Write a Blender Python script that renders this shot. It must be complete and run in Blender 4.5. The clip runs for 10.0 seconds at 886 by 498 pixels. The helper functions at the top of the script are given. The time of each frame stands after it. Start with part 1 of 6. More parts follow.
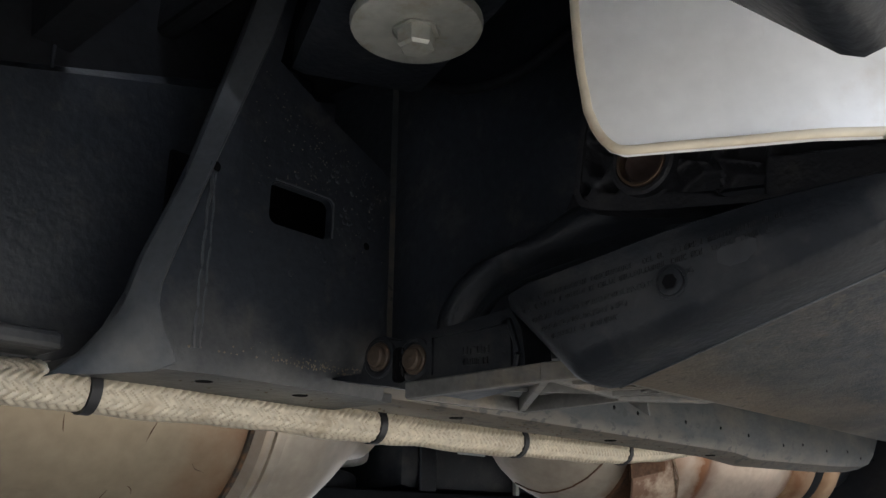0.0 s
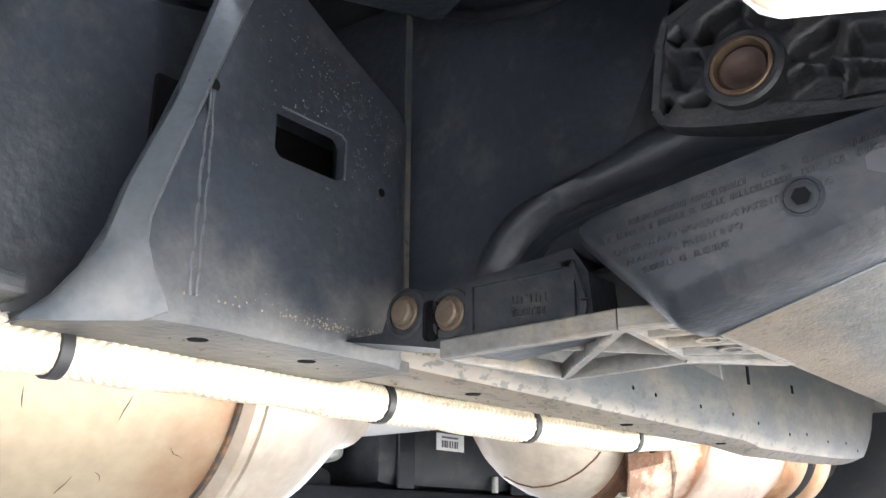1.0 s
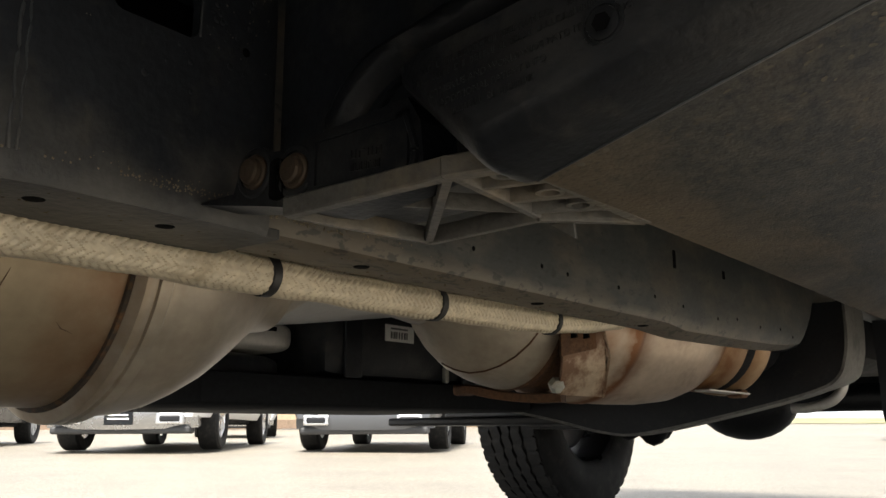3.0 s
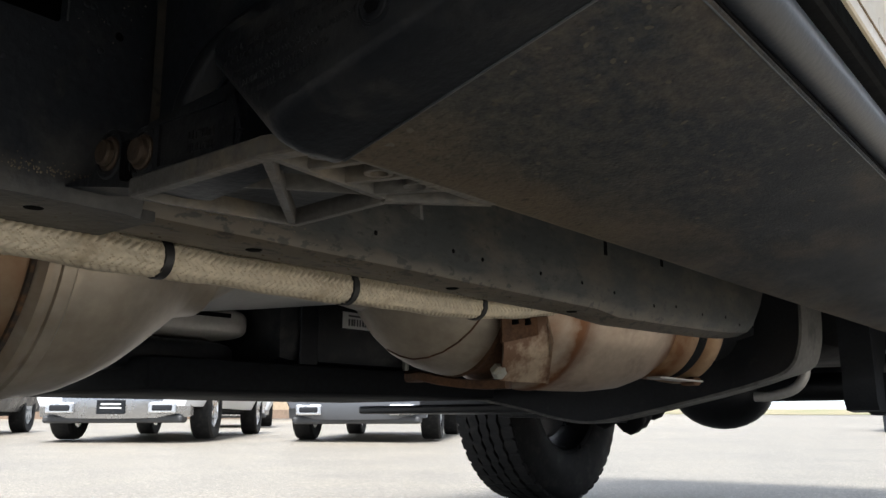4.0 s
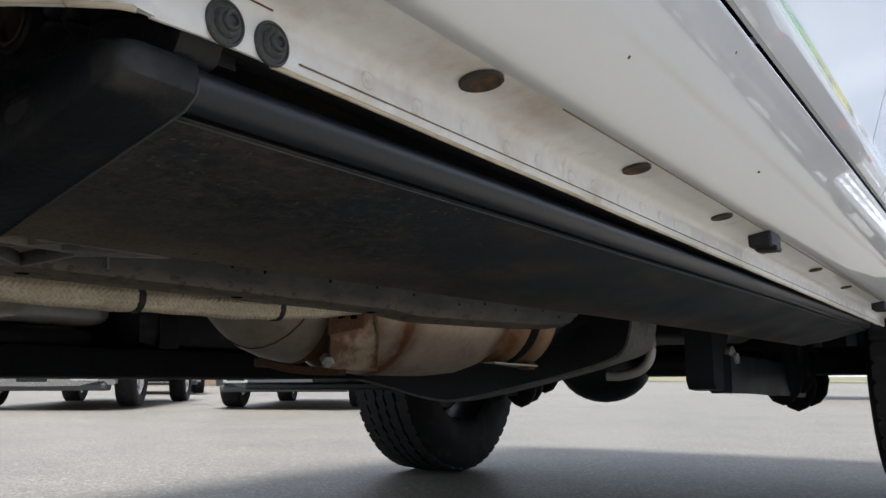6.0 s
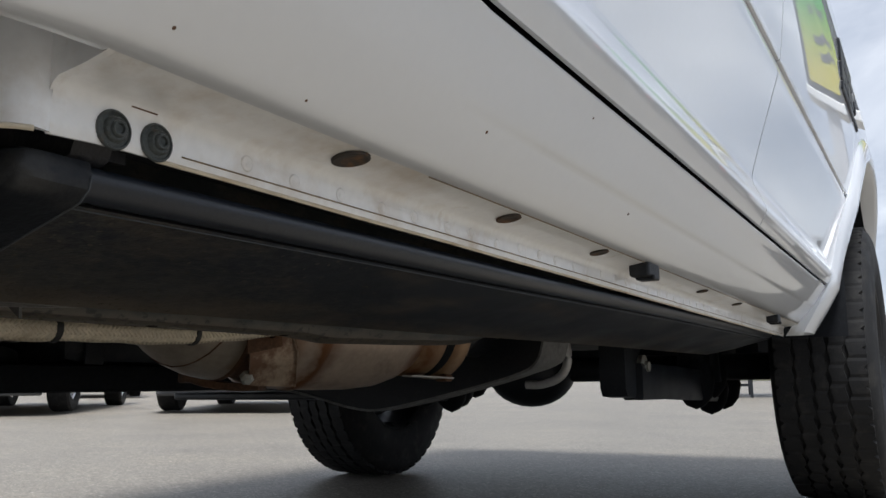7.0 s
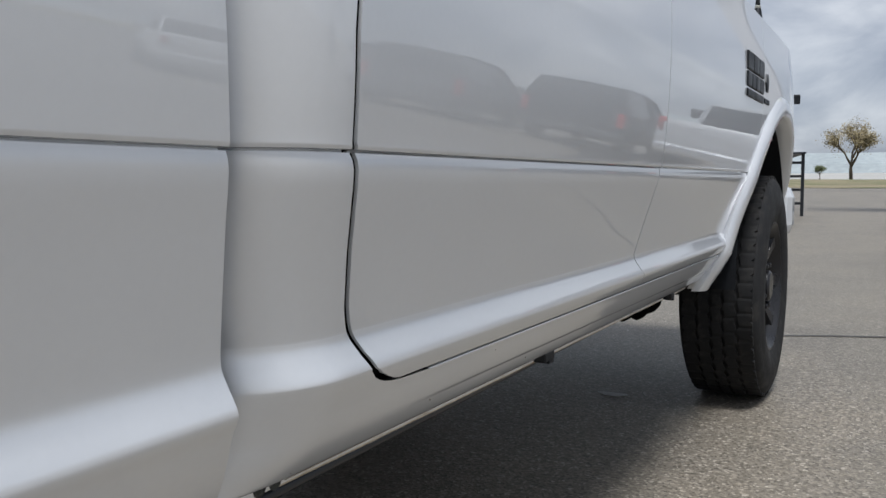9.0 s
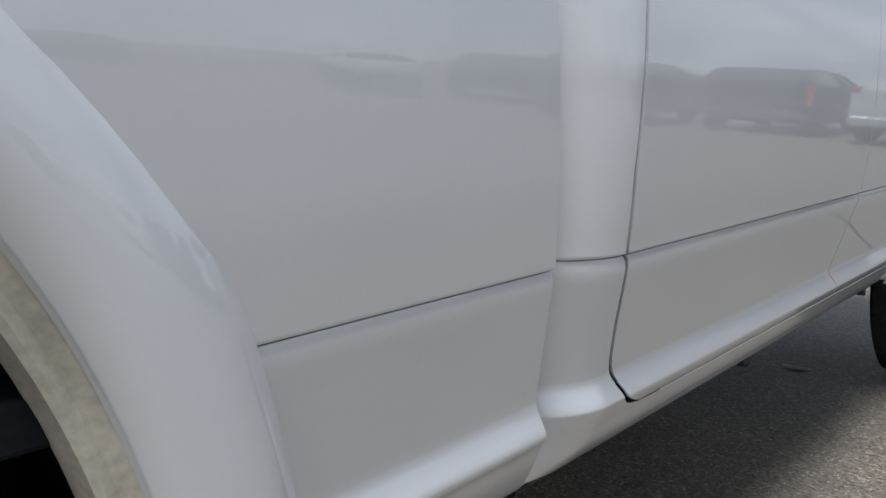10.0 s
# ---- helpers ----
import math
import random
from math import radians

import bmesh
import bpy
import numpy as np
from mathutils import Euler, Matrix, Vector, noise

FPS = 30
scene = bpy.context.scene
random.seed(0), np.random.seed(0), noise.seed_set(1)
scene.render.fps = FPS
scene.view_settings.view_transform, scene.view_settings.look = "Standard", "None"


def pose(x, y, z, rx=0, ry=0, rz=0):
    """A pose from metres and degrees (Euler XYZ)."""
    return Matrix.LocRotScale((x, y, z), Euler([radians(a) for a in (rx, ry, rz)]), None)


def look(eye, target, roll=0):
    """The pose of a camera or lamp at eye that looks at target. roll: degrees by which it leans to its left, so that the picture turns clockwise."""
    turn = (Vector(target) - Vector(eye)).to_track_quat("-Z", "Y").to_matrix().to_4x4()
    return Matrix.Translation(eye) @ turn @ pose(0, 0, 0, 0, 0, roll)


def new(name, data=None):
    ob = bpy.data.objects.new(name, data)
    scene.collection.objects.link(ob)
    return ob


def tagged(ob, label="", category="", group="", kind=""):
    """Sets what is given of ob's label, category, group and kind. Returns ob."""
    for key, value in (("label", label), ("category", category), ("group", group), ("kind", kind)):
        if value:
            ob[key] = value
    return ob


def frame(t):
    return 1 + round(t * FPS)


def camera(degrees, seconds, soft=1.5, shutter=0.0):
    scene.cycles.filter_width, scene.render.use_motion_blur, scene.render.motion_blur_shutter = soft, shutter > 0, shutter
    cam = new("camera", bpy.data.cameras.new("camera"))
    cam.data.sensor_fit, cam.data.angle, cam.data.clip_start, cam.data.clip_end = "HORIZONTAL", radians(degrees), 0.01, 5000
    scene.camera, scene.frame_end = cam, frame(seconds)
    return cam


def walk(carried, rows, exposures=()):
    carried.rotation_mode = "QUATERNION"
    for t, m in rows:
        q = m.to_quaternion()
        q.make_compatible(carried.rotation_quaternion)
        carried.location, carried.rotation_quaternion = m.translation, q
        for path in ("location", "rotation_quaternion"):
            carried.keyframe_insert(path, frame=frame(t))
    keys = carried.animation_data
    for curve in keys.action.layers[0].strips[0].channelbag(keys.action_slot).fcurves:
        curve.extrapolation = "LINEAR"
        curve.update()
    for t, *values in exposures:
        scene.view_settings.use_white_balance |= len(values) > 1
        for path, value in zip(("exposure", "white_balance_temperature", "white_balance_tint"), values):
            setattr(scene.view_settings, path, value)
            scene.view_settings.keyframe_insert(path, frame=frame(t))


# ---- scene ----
cam = camera(55.5, 10.0)
PATH = [
    (0, (0.905, -3.036, 0.344), (-0.374, -1.631, 0.969), 0.6),
    (0.5, (0.852, -3.008, 0.349), (-0.353, -1.591, 1.086), 0.4),
    (1, (0.822, -3.005, 0.334), (-0.375, -1.535, 0.97), 0.1),
    (1.5, (0.821, -3.003, 0.322), (-0.363, -1.489, 0.873), -0.2),
    (2, (0.825, -2.99, 0.313), (-0.358, -1.453, 0.8), -0.3),
    (2.5, (0.84, -2.97, 0.318), (-0.363, -1.434, 0.758), -0.3),
    (4, (0.922, -2.91, 0.309), (-0.286, -1.367, 0.707), -0.2),
    (4.5, (0.964, -2.897, 0.313), (-0.249, -1.351, 0.682), 0.0),
    (5, (1.011, -2.899, 0.307), (-0.187, -1.336, 0.657), -0.1),
    (5.5, (1.063, -2.899, 0.316), (-0.102, -1.309, 0.657), -0.2),
    (6, (1.113, -2.905, 0.335), (0.008, -1.269, 0.656), -0.1),
    (6.2, (1.134, -2.901, 0.341), (0.035, -1.259, 0.657), 0.0),
    (7.3, (1.199, -2.987, 0.379), (0.259, -1.248, 0.685), -0.4),
    (7.5, (1.194, -3.021, 0.408), (0.28, -1.266, 0.694), 0.0),
    (8, (1.243, -3.125, 0.478), (0.342, -1.354, 0.708), 0.3),
    (8.5, (1.323, -3.249, 0.612), (0.404, -1.473, 0.632), 0.1),
    (9, (1.472, -3.38, 0.813), (0.512, -1.633, 0.658), -0.3),
    (9.5, (1.558, -3.498, 0.936), (0.552, -1.786, 0.698), 0.3),
    (9.8, (1.576, -3.623, 0.989), (0.431, -2.006, 0.713), -0.3),
    (10, (1.543, -3.717, 1.029), (0.266, -2.212, 0.705), 0.1),
]
walk(cam, [(t, look(eye, target, roll)) for t, eye, target, roll in PATH],
     exposures=[(0.0, 2.5, 5650, 10), (0.3, 4.0, 5500, 11), (0.6, 5.02, 5500, 11), (1.0, 5.22, 5550, 11), (1.5, 4.47, 5950, 9), (2.0, 3.6, 6400, 8), (2.5, 2.32, 6900, 8),
                (4.0, 1.52, 6050, 9), (5.5, 1.05, 5900, 10), (6.3, 0.80, 5870, 10), (7.3, 0.41, 6000, 10), (8.0, 0.29, 6000, 10), (8.5, 0.21, 6000, 10), (9.5, -0.07, 5950, 10), (10.0, -0.07, 5900, 10)])

# ---- world and sun ----
world = bpy.data.worlds.new("sky")
scene.world = world
world.use_nodes = True
wn, wl = world.node_tree.nodes, world.node_tree.links
wn.clear()
SUN_EL, SUN_AZ = radians(68), radians(151)


def wnode(kind, **kw):
    n = wn.new(kind)
    for k, v in kw.items():
        n.inputs[k].default_value = v
    return n


sky = wn.new("ShaderNodeTexSky")
sky.sky_type = "NISHITA"
sky.sun_disc = False
sky.sun_elevation, sky.sun_rotation = SUN_EL, SUN_AZ
bg_sky = wnode("ShaderNodeBackground", Strength=0.1)
wl.new(sky.outputs[0], bg_sky.inputs[0])
tc = wn.new("ShaderNodeTexCoord")
sep = wn.new("ShaderNodeSeparateXYZ")
wl.new(tc.outputs["Generated"], sep.inputs[0])
zmax = wn.new("ShaderNodeMath"); zmax.operation = "MAXIMUM"; zmax.inputs[1].default_value = 0.0
wl.new(sep.outputs[2], zmax.inputs[0])
zadd = wn.new("ShaderNodeMath"); zadd.operation = "ADD"; zadd.inputs[1].default_value = 0.42
wl.new(zmax.outputs[0], zadd.inputs[0])
dx = wn.new("ShaderNodeMath"); dx.operation = "DIVIDE"
dy = wn.new("ShaderNodeMath"); dy.operation = "DIVIDE"
wl.new(sep.outputs[0], dx.inputs[0]); wl.new(zadd.outputs[0], dx.inputs[1])
wl.new(sep.outputs[1], dy.inputs[0]); wl.new(zadd.outputs[0], dy.inputs[1])
comb = wn.new("ShaderNodeCombineXYZ")
wl.new(dx.outputs[0], comb.inputs[0]); wl.new(dy.outputs[0], comb.inputs[1])
cl1 = wnode("ShaderNodeTexNoise", Scale=2.3, Detail=8.0, Roughness=0.55, Distortion=0.35)
wl.new(comb.outputs[0], cl1.inputs["Vector"])
ramp = wn.new("ShaderNodeValToRGB")
ramp.color_ramp.elements[0].position, ramp.color_ramp.elements[0].color = 0.35, (0.43, 0.465, 0.535, 1)
ramp.color_ramp.elements[1].position, ramp.color_ramp.elements[1].color = 0.66, (1.12, 1.11, 1.09, 1)
for place, tone in ((0.48, (0.665, 0.685, 0.73, 1)), (0.57, (0.88, 0.885, 0.90, 1))):
    ramp.color_ramp.elements.new(place).color = tone
wl.new(cl1.outputs[0], ramp.inputs[0])
bg_cl = wnode("ShaderNodeBackground", Strength=0.70)
wl.new(ramp.outputs[0], bg_cl.inputs[0])
wmix = wn.new("ShaderNodeMixShader"); wmix.inputs[0].default_value = 0.86
wl.new(bg_sky.outputs[0], wmix.inputs[1]); wl.new(bg_cl.outputs[0], wmix.inputs[2])
wout = wn.new("ShaderNodeOutputWorld")
wl.new(wmix.outputs[0], wout.inputs[0])

sun_data = bpy.data.lights.new("sun", "SUN")
sun_data.energy, sun_data.angle, sun_data.color = 3.9, radians(16), (1.0, 0.96, 0.9)
sun = new("sun", sun_data)
sun.matrix_world = look((math.sin(SUN_AZ) * 20, math.cos(SUN_AZ) * 20, 20 * math.tan(SUN_EL)), (0, 0, 0))


# ---- materials ----
def material(name, colour, rough=0.5, metal=0.0, coat=0.0, var=0.25, scale=8.0, fine=120.0, bump=0.2, bump_dist=0.002,
             stain=None, stain_scale=4.0, stain_at=(0.55, 0.75), stretch=(1, 1, 1), spec=0.5, rough_var=0.12, stain_to=1.0, drift=()):
    """Principled surface with coarse and fine variation, bump, and stains of a second colour."""
    m = bpy.data.materials.new(name)
    m.use_nodes = True
    nt = m.node_tree
    n, l = nt.nodes, nt.links
    b = n["Principled BSDF"]
    b.inputs["Metallic"].default_value = metal
    b.inputs["Coat Weight"].default_value = coat
    b.inputs["Coat Roughness"].default_value = 0.05
    b.inputs["Specular IOR Level"].default_value = spec
    co = n.new("ShaderNodeTexCoord")
    mp = n.new("ShaderNodeMapping")
    mp.inputs["Scale"].default_value = stretch
    l.new(co.outputs["Object"], mp.inputs[0])
    big = n.new("ShaderNodeTexNoise"); big.inputs["Scale"].default_value = scale; big.inputs["Detail"].default_value = 5
    small = n.new("ShaderNodeTexNoise"); small.inputs["Scale"].default_value = fine; small.inputs["Detail"].default_value = 4
    l.new(mp.outputs[0], big.inputs["Vector"]); l.new(mp.outputs[0], small.inputs["Vector"])
    add = n.new("ShaderNodeMath"); add.operation = "ADD"
    l.new(big.outputs[0], add.inputs[0]); l.new(small.outputs[0], add.inputs[1])
    mr = n.new("ShaderNodeMapRange")
    mr.inputs[1].default_value, mr.inputs[2].default_value = 0.7, 1.3
    mr.inputs[3].default_value, mr.inputs[4].default_value = 1 - var, 1 + var
    l.new(add.outputs[0], mr.inputs[0])
    mul = n.new("ShaderNodeMix"); mul.data_type = "RGBA"; mul.blend_type = "MULTIPLY"; mul.inputs[0].default_value = 1.0
    mul.inputs[6].default_value = (*colour, 1)
    l.new(mr.outputs[0], mul.inputs[7])
    last = mul.outputs[2]
    if stain:
        sn = n.new("ShaderNodeTexNoise"); sn.inputs["Scale"].default_value = stain_scale; sn.inputs["Detail"].default_value = 8
        sn.inputs["Roughness"].default_value = 0.65
        l.new(mp.outputs[0], sn.inputs["Vector"])
        sr = n.new("ShaderNodeMapRange"); sr.inputs[1].default_value, sr.inputs[2].default_value = stain_at
        sr.inputs[4].default_value = stain_to
        amount = sn.outputs[0]
        for axis, v0, v1, gain in drift:
            sx = n.new("ShaderNodeSeparateXYZ"); l.new(co.outputs["Object"], sx.inputs[0])
            gr = n.new("ShaderNodeMapRange"); gr.inputs[1].default_value, gr.inputs[2].default_value, gr.inputs[4].default_value = v0, v1, gain
            l.new(sx.outputs[axis], gr.inputs[0])
            sm = n.new("ShaderNodeMath"); sm.operation = "ADD"
            l.new(amount, sm.inputs[0]); l.new(gr.outputs[0], sm.inputs[1])
            amount = sm.outputs[0]
        l.new(amount, sr.inputs[0])
        mx = n.new("ShaderNodeMix"); mx.data_type = "RGBA"
        l.new(sr.outputs[0], mx.inputs[0]); l.new(last, mx.inputs[6]); mx.inputs[7].default_value = (*stain, 1)
        last = mx.outputs[2]
    l.new(last, b.inputs["Base Color"])
    rr = n.new("ShaderNodeMapRange")
    rr.inputs[1].default_value, rr.inputs[2].default_value = 0.3, 0.7
    rr.inputs[3].default_value, rr.inputs[4].default_value = max(0.02, rough - rough_var), min(1, rough + rough_var)
    l.new(big.outputs[0], rr.inputs[0]); l.new(rr.outputs[0], b.inputs["Roughness"])
    if bump:
        bp = n.new("ShaderNodeBump"); bp.inputs["Strength"].default_value = bump; bp.inputs["Distance"].default_value = bump_dist
        l.new(small.outputs[0], bp.inputs["Height"]); l.new(bp.outputs[0], b.inputs["Normal"])
    return m


def plain(name, colour, rough=0.4, metal=0.0, **kw):
    return material(name, colour, rough, metal, var=0.08, bump=0.0, **kw)


def asphalt():
    """Worn asphalt: pale and dark grains of one to three centimetres on a blotchy grey bed."""
    m = bpy.data.materials.new("asphalt")
    m.use_nodes = True
    n, l = m.node_tree.nodes, m.node_tree.links
    b = n["Principled BSDF"]
    b.inputs["Roughness"].default_value = 0.52
    co = n.new("ShaderNodeTexCoord")

    def noise(scale, detail, rough=0.6):
        t = n.new("ShaderNodeTexNoise")
        t.inputs["Scale"].default_value, t.inputs["Detail"].default_value, t.inputs["Roughness"].default_value = scale, detail, rough
        l.new(co.outputs["Object"], t.inputs["Vector"])
        return t

    def ramp(src, stops):
        r = n.new("ShaderNodeValToRGB")
        e = r.color_ramp.elements
        e[0].position, e[0].color = stops[0][0], (*stops[0][1], 1)
        e[1].position, e[1].color = stops[-1][0], (*stops[-1][1], 1)
        for p, c in stops[1:-1]:
            k = e.new(p); k.color = (*c, 1)
        l.new(src, r.inputs[0])
        return r

    def mix(kind, fac, a, c):
        x = n.new("ShaderNodeMix"); x.data_type = "RGBA"; x.blend_type = kind
        x.inputs[0].default_value = fac
        l.new(a, x.inputs[6]); l.new(c, x.inputs[7])
        return x.outputs[2]

    grain = n.new("ShaderNodeTexVoronoi")
    grain.inputs["Scale"].default_value = 135.0
    l.new(co.outputs["Object"], grain.inputs["Vector"])
    sepc = n.new("ShaderNodeSeparateColor")
    l.new(grain.outputs["Color"], sepc.inputs[0])
    g1 = ramp(sepc.outputs[0], [(0.0, (0.074, 0.066, 0.054)), (0.20, (0.134, 0.119, 0.095)), (0.7, (0.190, 0.169, 0.138)), (0.93, (0.254, 0.227, 0.187)), (1.0, (0.40, 0.366, 0.315))])
    g2 = ramp(noise(28.0, 6, 0.7).outputs[0], [(0.30, (0.82, 0.815, 0.81)), (0.5, (1.0, 1.0, 1.0)), (0.72, (1.18, 1.17, 1.15))])
    g3 = ramp(noise(1.1, 6, 0.6).outputs[0], [(0.32, (0.82, 0.82, 0.83)), (0.5, (1.0, 1.0, 1.0)), (0.70, (1.14, 1.12, 1.09))])
    g4 = ramp(noise(0.09, 4, 0.5).outputs[0], [(0.35, (0.86, 0.87, 0.88)), (0.65, (1.1, 1.09, 1.07))])
    c = mix("MULTIPLY", 1.0, g1.outputs[0], g2.outputs[0])
    c = mix("MULTIPLY", 1.0, c, g3.outputs[0])
    c = mix("MULTIPLY", 1.0, c, g4.outputs[0])
    l.new(c, b.inputs["Base Color"])
    bp = n.new("ShaderNodeBump"); bp.inputs["Strength"].default_value, bp.inputs["Distance"].default_value = 0.3, 0.003
    l.new(grain.outputs["Distance"], bp.inputs["Height"]); l.new(bp.outputs[0], b.inputs["Normal"])
    return m


PAINT = material("silver_white_paint", (0.700, 0.715, 0.735), 0.34, 0.22, coat=1.0, var=0.012, bump=0.0, rough_var=0.03)
PAINT.node_tree.nodes["Principled BSDF"].inputs["Coat IOR"].default_value = 1.8
PAINT.node_tree.nodes["Principled BSDF"].inputs["Coat Roughness"].default_value = 0.012
PAINT_UNDER = material("dirty_white_paint", (0.77, 0.765, 0.75), 0.40, 0.05, coat=0.5, var=0.06, bump=0.03, scale=10,
                       stain=(0.42, 0.31, 0.18), stain_scale=11, stain_at=(0.54, 0.80), stain_to=0.7)
# stains are dust; their drift in z paints ground bounce low on the plate
FRAME = material("frame_paint", (0.0145, 0.0175, 0.0230), 0.46, 0.0, var=0.3, scale=7, fine=160, bump=0.35, spec=0.35,
                 stain=(0.105, 0.102, 0.094), stain_scale=26, stain_at=(0.56, 1.02), stain_to=0.7, drift=((2, 0.480, 0.416, 0.36),))
RAIL = material("dusty_rail_paint", (0.027, 0.0315, 0.0325), 0.46, 0.0, var=0.22, scale=6, fine=160, bump=0.2, spec=0.4,
                stain=(0.14, 0.125, 0.10), stain_scale=30, stain_at=(0.48, 0.90), stain_to=0.75, stretch=(1, 0.5, 1), drift=((2, 0.436, 0.423, 0.42),))
CHASSIS = material("chassis_black", (0.0105, 0.0125, 0.016), 0.42, 0.0, var=0.3, scale=7, fine=160, bump=0.3, spec=0.4,
                   stain=(0.06, 0.056, 0.050), stain_scale=18, stain_at=(0.55, 0.95), stain_to=0.7)
BLACKP = material("black_plastic", (0.0078, 0.0094, 0.0122), 0.46, 0.0, var=0.25, scale=9, fine=260, bump=0.4, bump_dist=0.001, spec=0.27,
                  stain=(0.07, 0.068, 0.063), stain_scale=14, stain_at=(0.50, 0.86), stain_to=0.6)
DUSTY = material("dusty_black_plastic", (0.0142, 0.0170, 0.0220), 0.58, 0.0, var=0.25, scale=12, fine=620, bump=0.32, bump_dist=0.001, stretch=(1.0, 0.6, 1.0), spec=0.16,
                 stain=(0.25, 0.222, 0.155), stain_scale=170, stain_at=(0.61, 1.14), stain_to=0.25, drift=((0, 0.79, 0.69, 0.24), (1, -2.25, -2.70, 0.24)))
GLOSSB = material("satin_black_metal", (0.010, 0.0130, 0.0190), 0.36, 0.0, var=0.12, scale=4, fine=300, bump=0.08, rough_var=0.06, spec=0.5)
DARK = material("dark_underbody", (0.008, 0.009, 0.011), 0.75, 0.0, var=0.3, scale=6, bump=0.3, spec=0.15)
STEEL = material("stainless_steel", (0.40, 0.36, 0.30), 0.42, 0.55, var=0.14, scale=5, fine=90, bump=0.06,
                 stain=(0.27, 0.15, 0.07), stain_scale=9, stain_at=(0.50, 0.74), stain_to=0.8)
RUST = material("rusty_steel", (0.115, 0.058, 0.029), 0.75, 0.3, var=0.4, scale=20, fine=200, bump=0.5,
                stain=(0.05, 0.03, 0.02), stain_scale=14, stain_at=(0.5, 0.7))
SHIELD = material("aluminium_heat_shield", (0.50, 0.485, 0.46), 0.45, 0.4, var=0.1, scale=6, bump=0.05)
RUBBER = material("tyre_rubber", (0.017, 0.017, 0.0175), 0.72, 0.0, var=0.25, scale=14, fine=220, bump=0.3, spec=0.2,
                  stain=(0.05, 0.047, 0.042), stain_scale=22, stain_at=(0.5, 0.85))
RIM = material("black_rim", (0.020, 0.020, 0.022), 0.3, 0.3, var=0.1, bump=0.0)
ALU = material("dusty_cast_aluminium", (0.088, 0.085, 0.079), 0.55, 0.15, var=0.25, scale=14, fine=240, bump=0.4,
               stain=(0.20, 0.16, 0.11), stain_scale=16, stain_at=(0.5, 0.75))
SLEEVE = material("woven_glass_sleeve", (0.56, 0.495, 0.375), 0.42, 0.12, var=0.22, scale=12, fine=160, bump=0.3)
# darker tone for the weave's valleys: shading between strands as colour
SLEEVE_SHADE = material("sleeve_weave_shade", (0.42, 0.36, 0.26), 0.7, 0.0, var=0.2, scale=12, bump=0.0)
# dusty grey, lighter than the frame paint: light on the plate's lip as colour
PLATE_LIP = material("dusty_pale_grey", (0.047, 0.052, 0.058), 0.6, 0.0, var=0.2, scale=9, fine=200, bump=0.25,
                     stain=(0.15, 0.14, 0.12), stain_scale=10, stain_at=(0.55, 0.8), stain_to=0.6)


def overlay(m, colour, scale, at, to=1.0, stretch=(1, 1, 1), drift=(), detail=7, rough=0.62):
    """Adds one more layer of dirt, wear or streaks to a material; drift makes it denser towards one side."""
    n, l = m.node_tree.nodes, m.node_tree.links
    b = n["Principled BSDF"]
    src = b.inputs["Base Color"].links[0].from_socket
    co = n.new("ShaderNodeTexCoord")
    mp = n.new("ShaderNodeMapping")
    mp.inputs["Scale"].default_value = stretch
    mp.inputs["Location"].default_value = (3.1, 1.7, 5.3)
    l.new(co.outputs["Object"], mp.inputs[0])
    tx = n.new("ShaderNodeTexNoise")
    tx.inputs["Scale"].default_value, tx.inputs["Detail"].default_value, tx.inputs["Roughness"].default_value = scale, detail, rough
    l.new(mp.outputs[0], tx.inputs["Vector"])
    amount = tx.outputs[0]
    for axis, v0, v1, gain in drift:
        sx = n.new("ShaderNodeSeparateXYZ"); l.new(co.outputs["Object"], sx.inputs[0])
        gr = n.new("ShaderNodeMapRange"); gr.inputs[1].default_value, gr.inputs[2].default_value, gr.inputs[4].default_value = v0, v1, gain
        l.new(sx.outputs[axis], gr.inputs[0])
        sm = n.new("ShaderNodeMath"); sm.operation = "ADD"
        l.new(amount, sm.inputs[0]); l.new(gr.outputs[0], sm.inputs[1])
        amount = sm.outputs[0]
    mr = n.new("ShaderNodeMapRange"); mr.inputs[1].default_value, mr.inputs[2].default_value = at
    mr.inputs[4].default_value = to
    l.new(amount, mr.inputs[0])
    mx = n.new("ShaderNodeMix"); mx.data_type = "RGBA"
    l.new(mr.outputs[0], mx.inputs[0]); l.new(src, mx.inputs[6]); mx.inputs[7].default_value = (*colour, 1)
    l.new(mx.outputs[2], b.inputs["Base Color"])
    return m


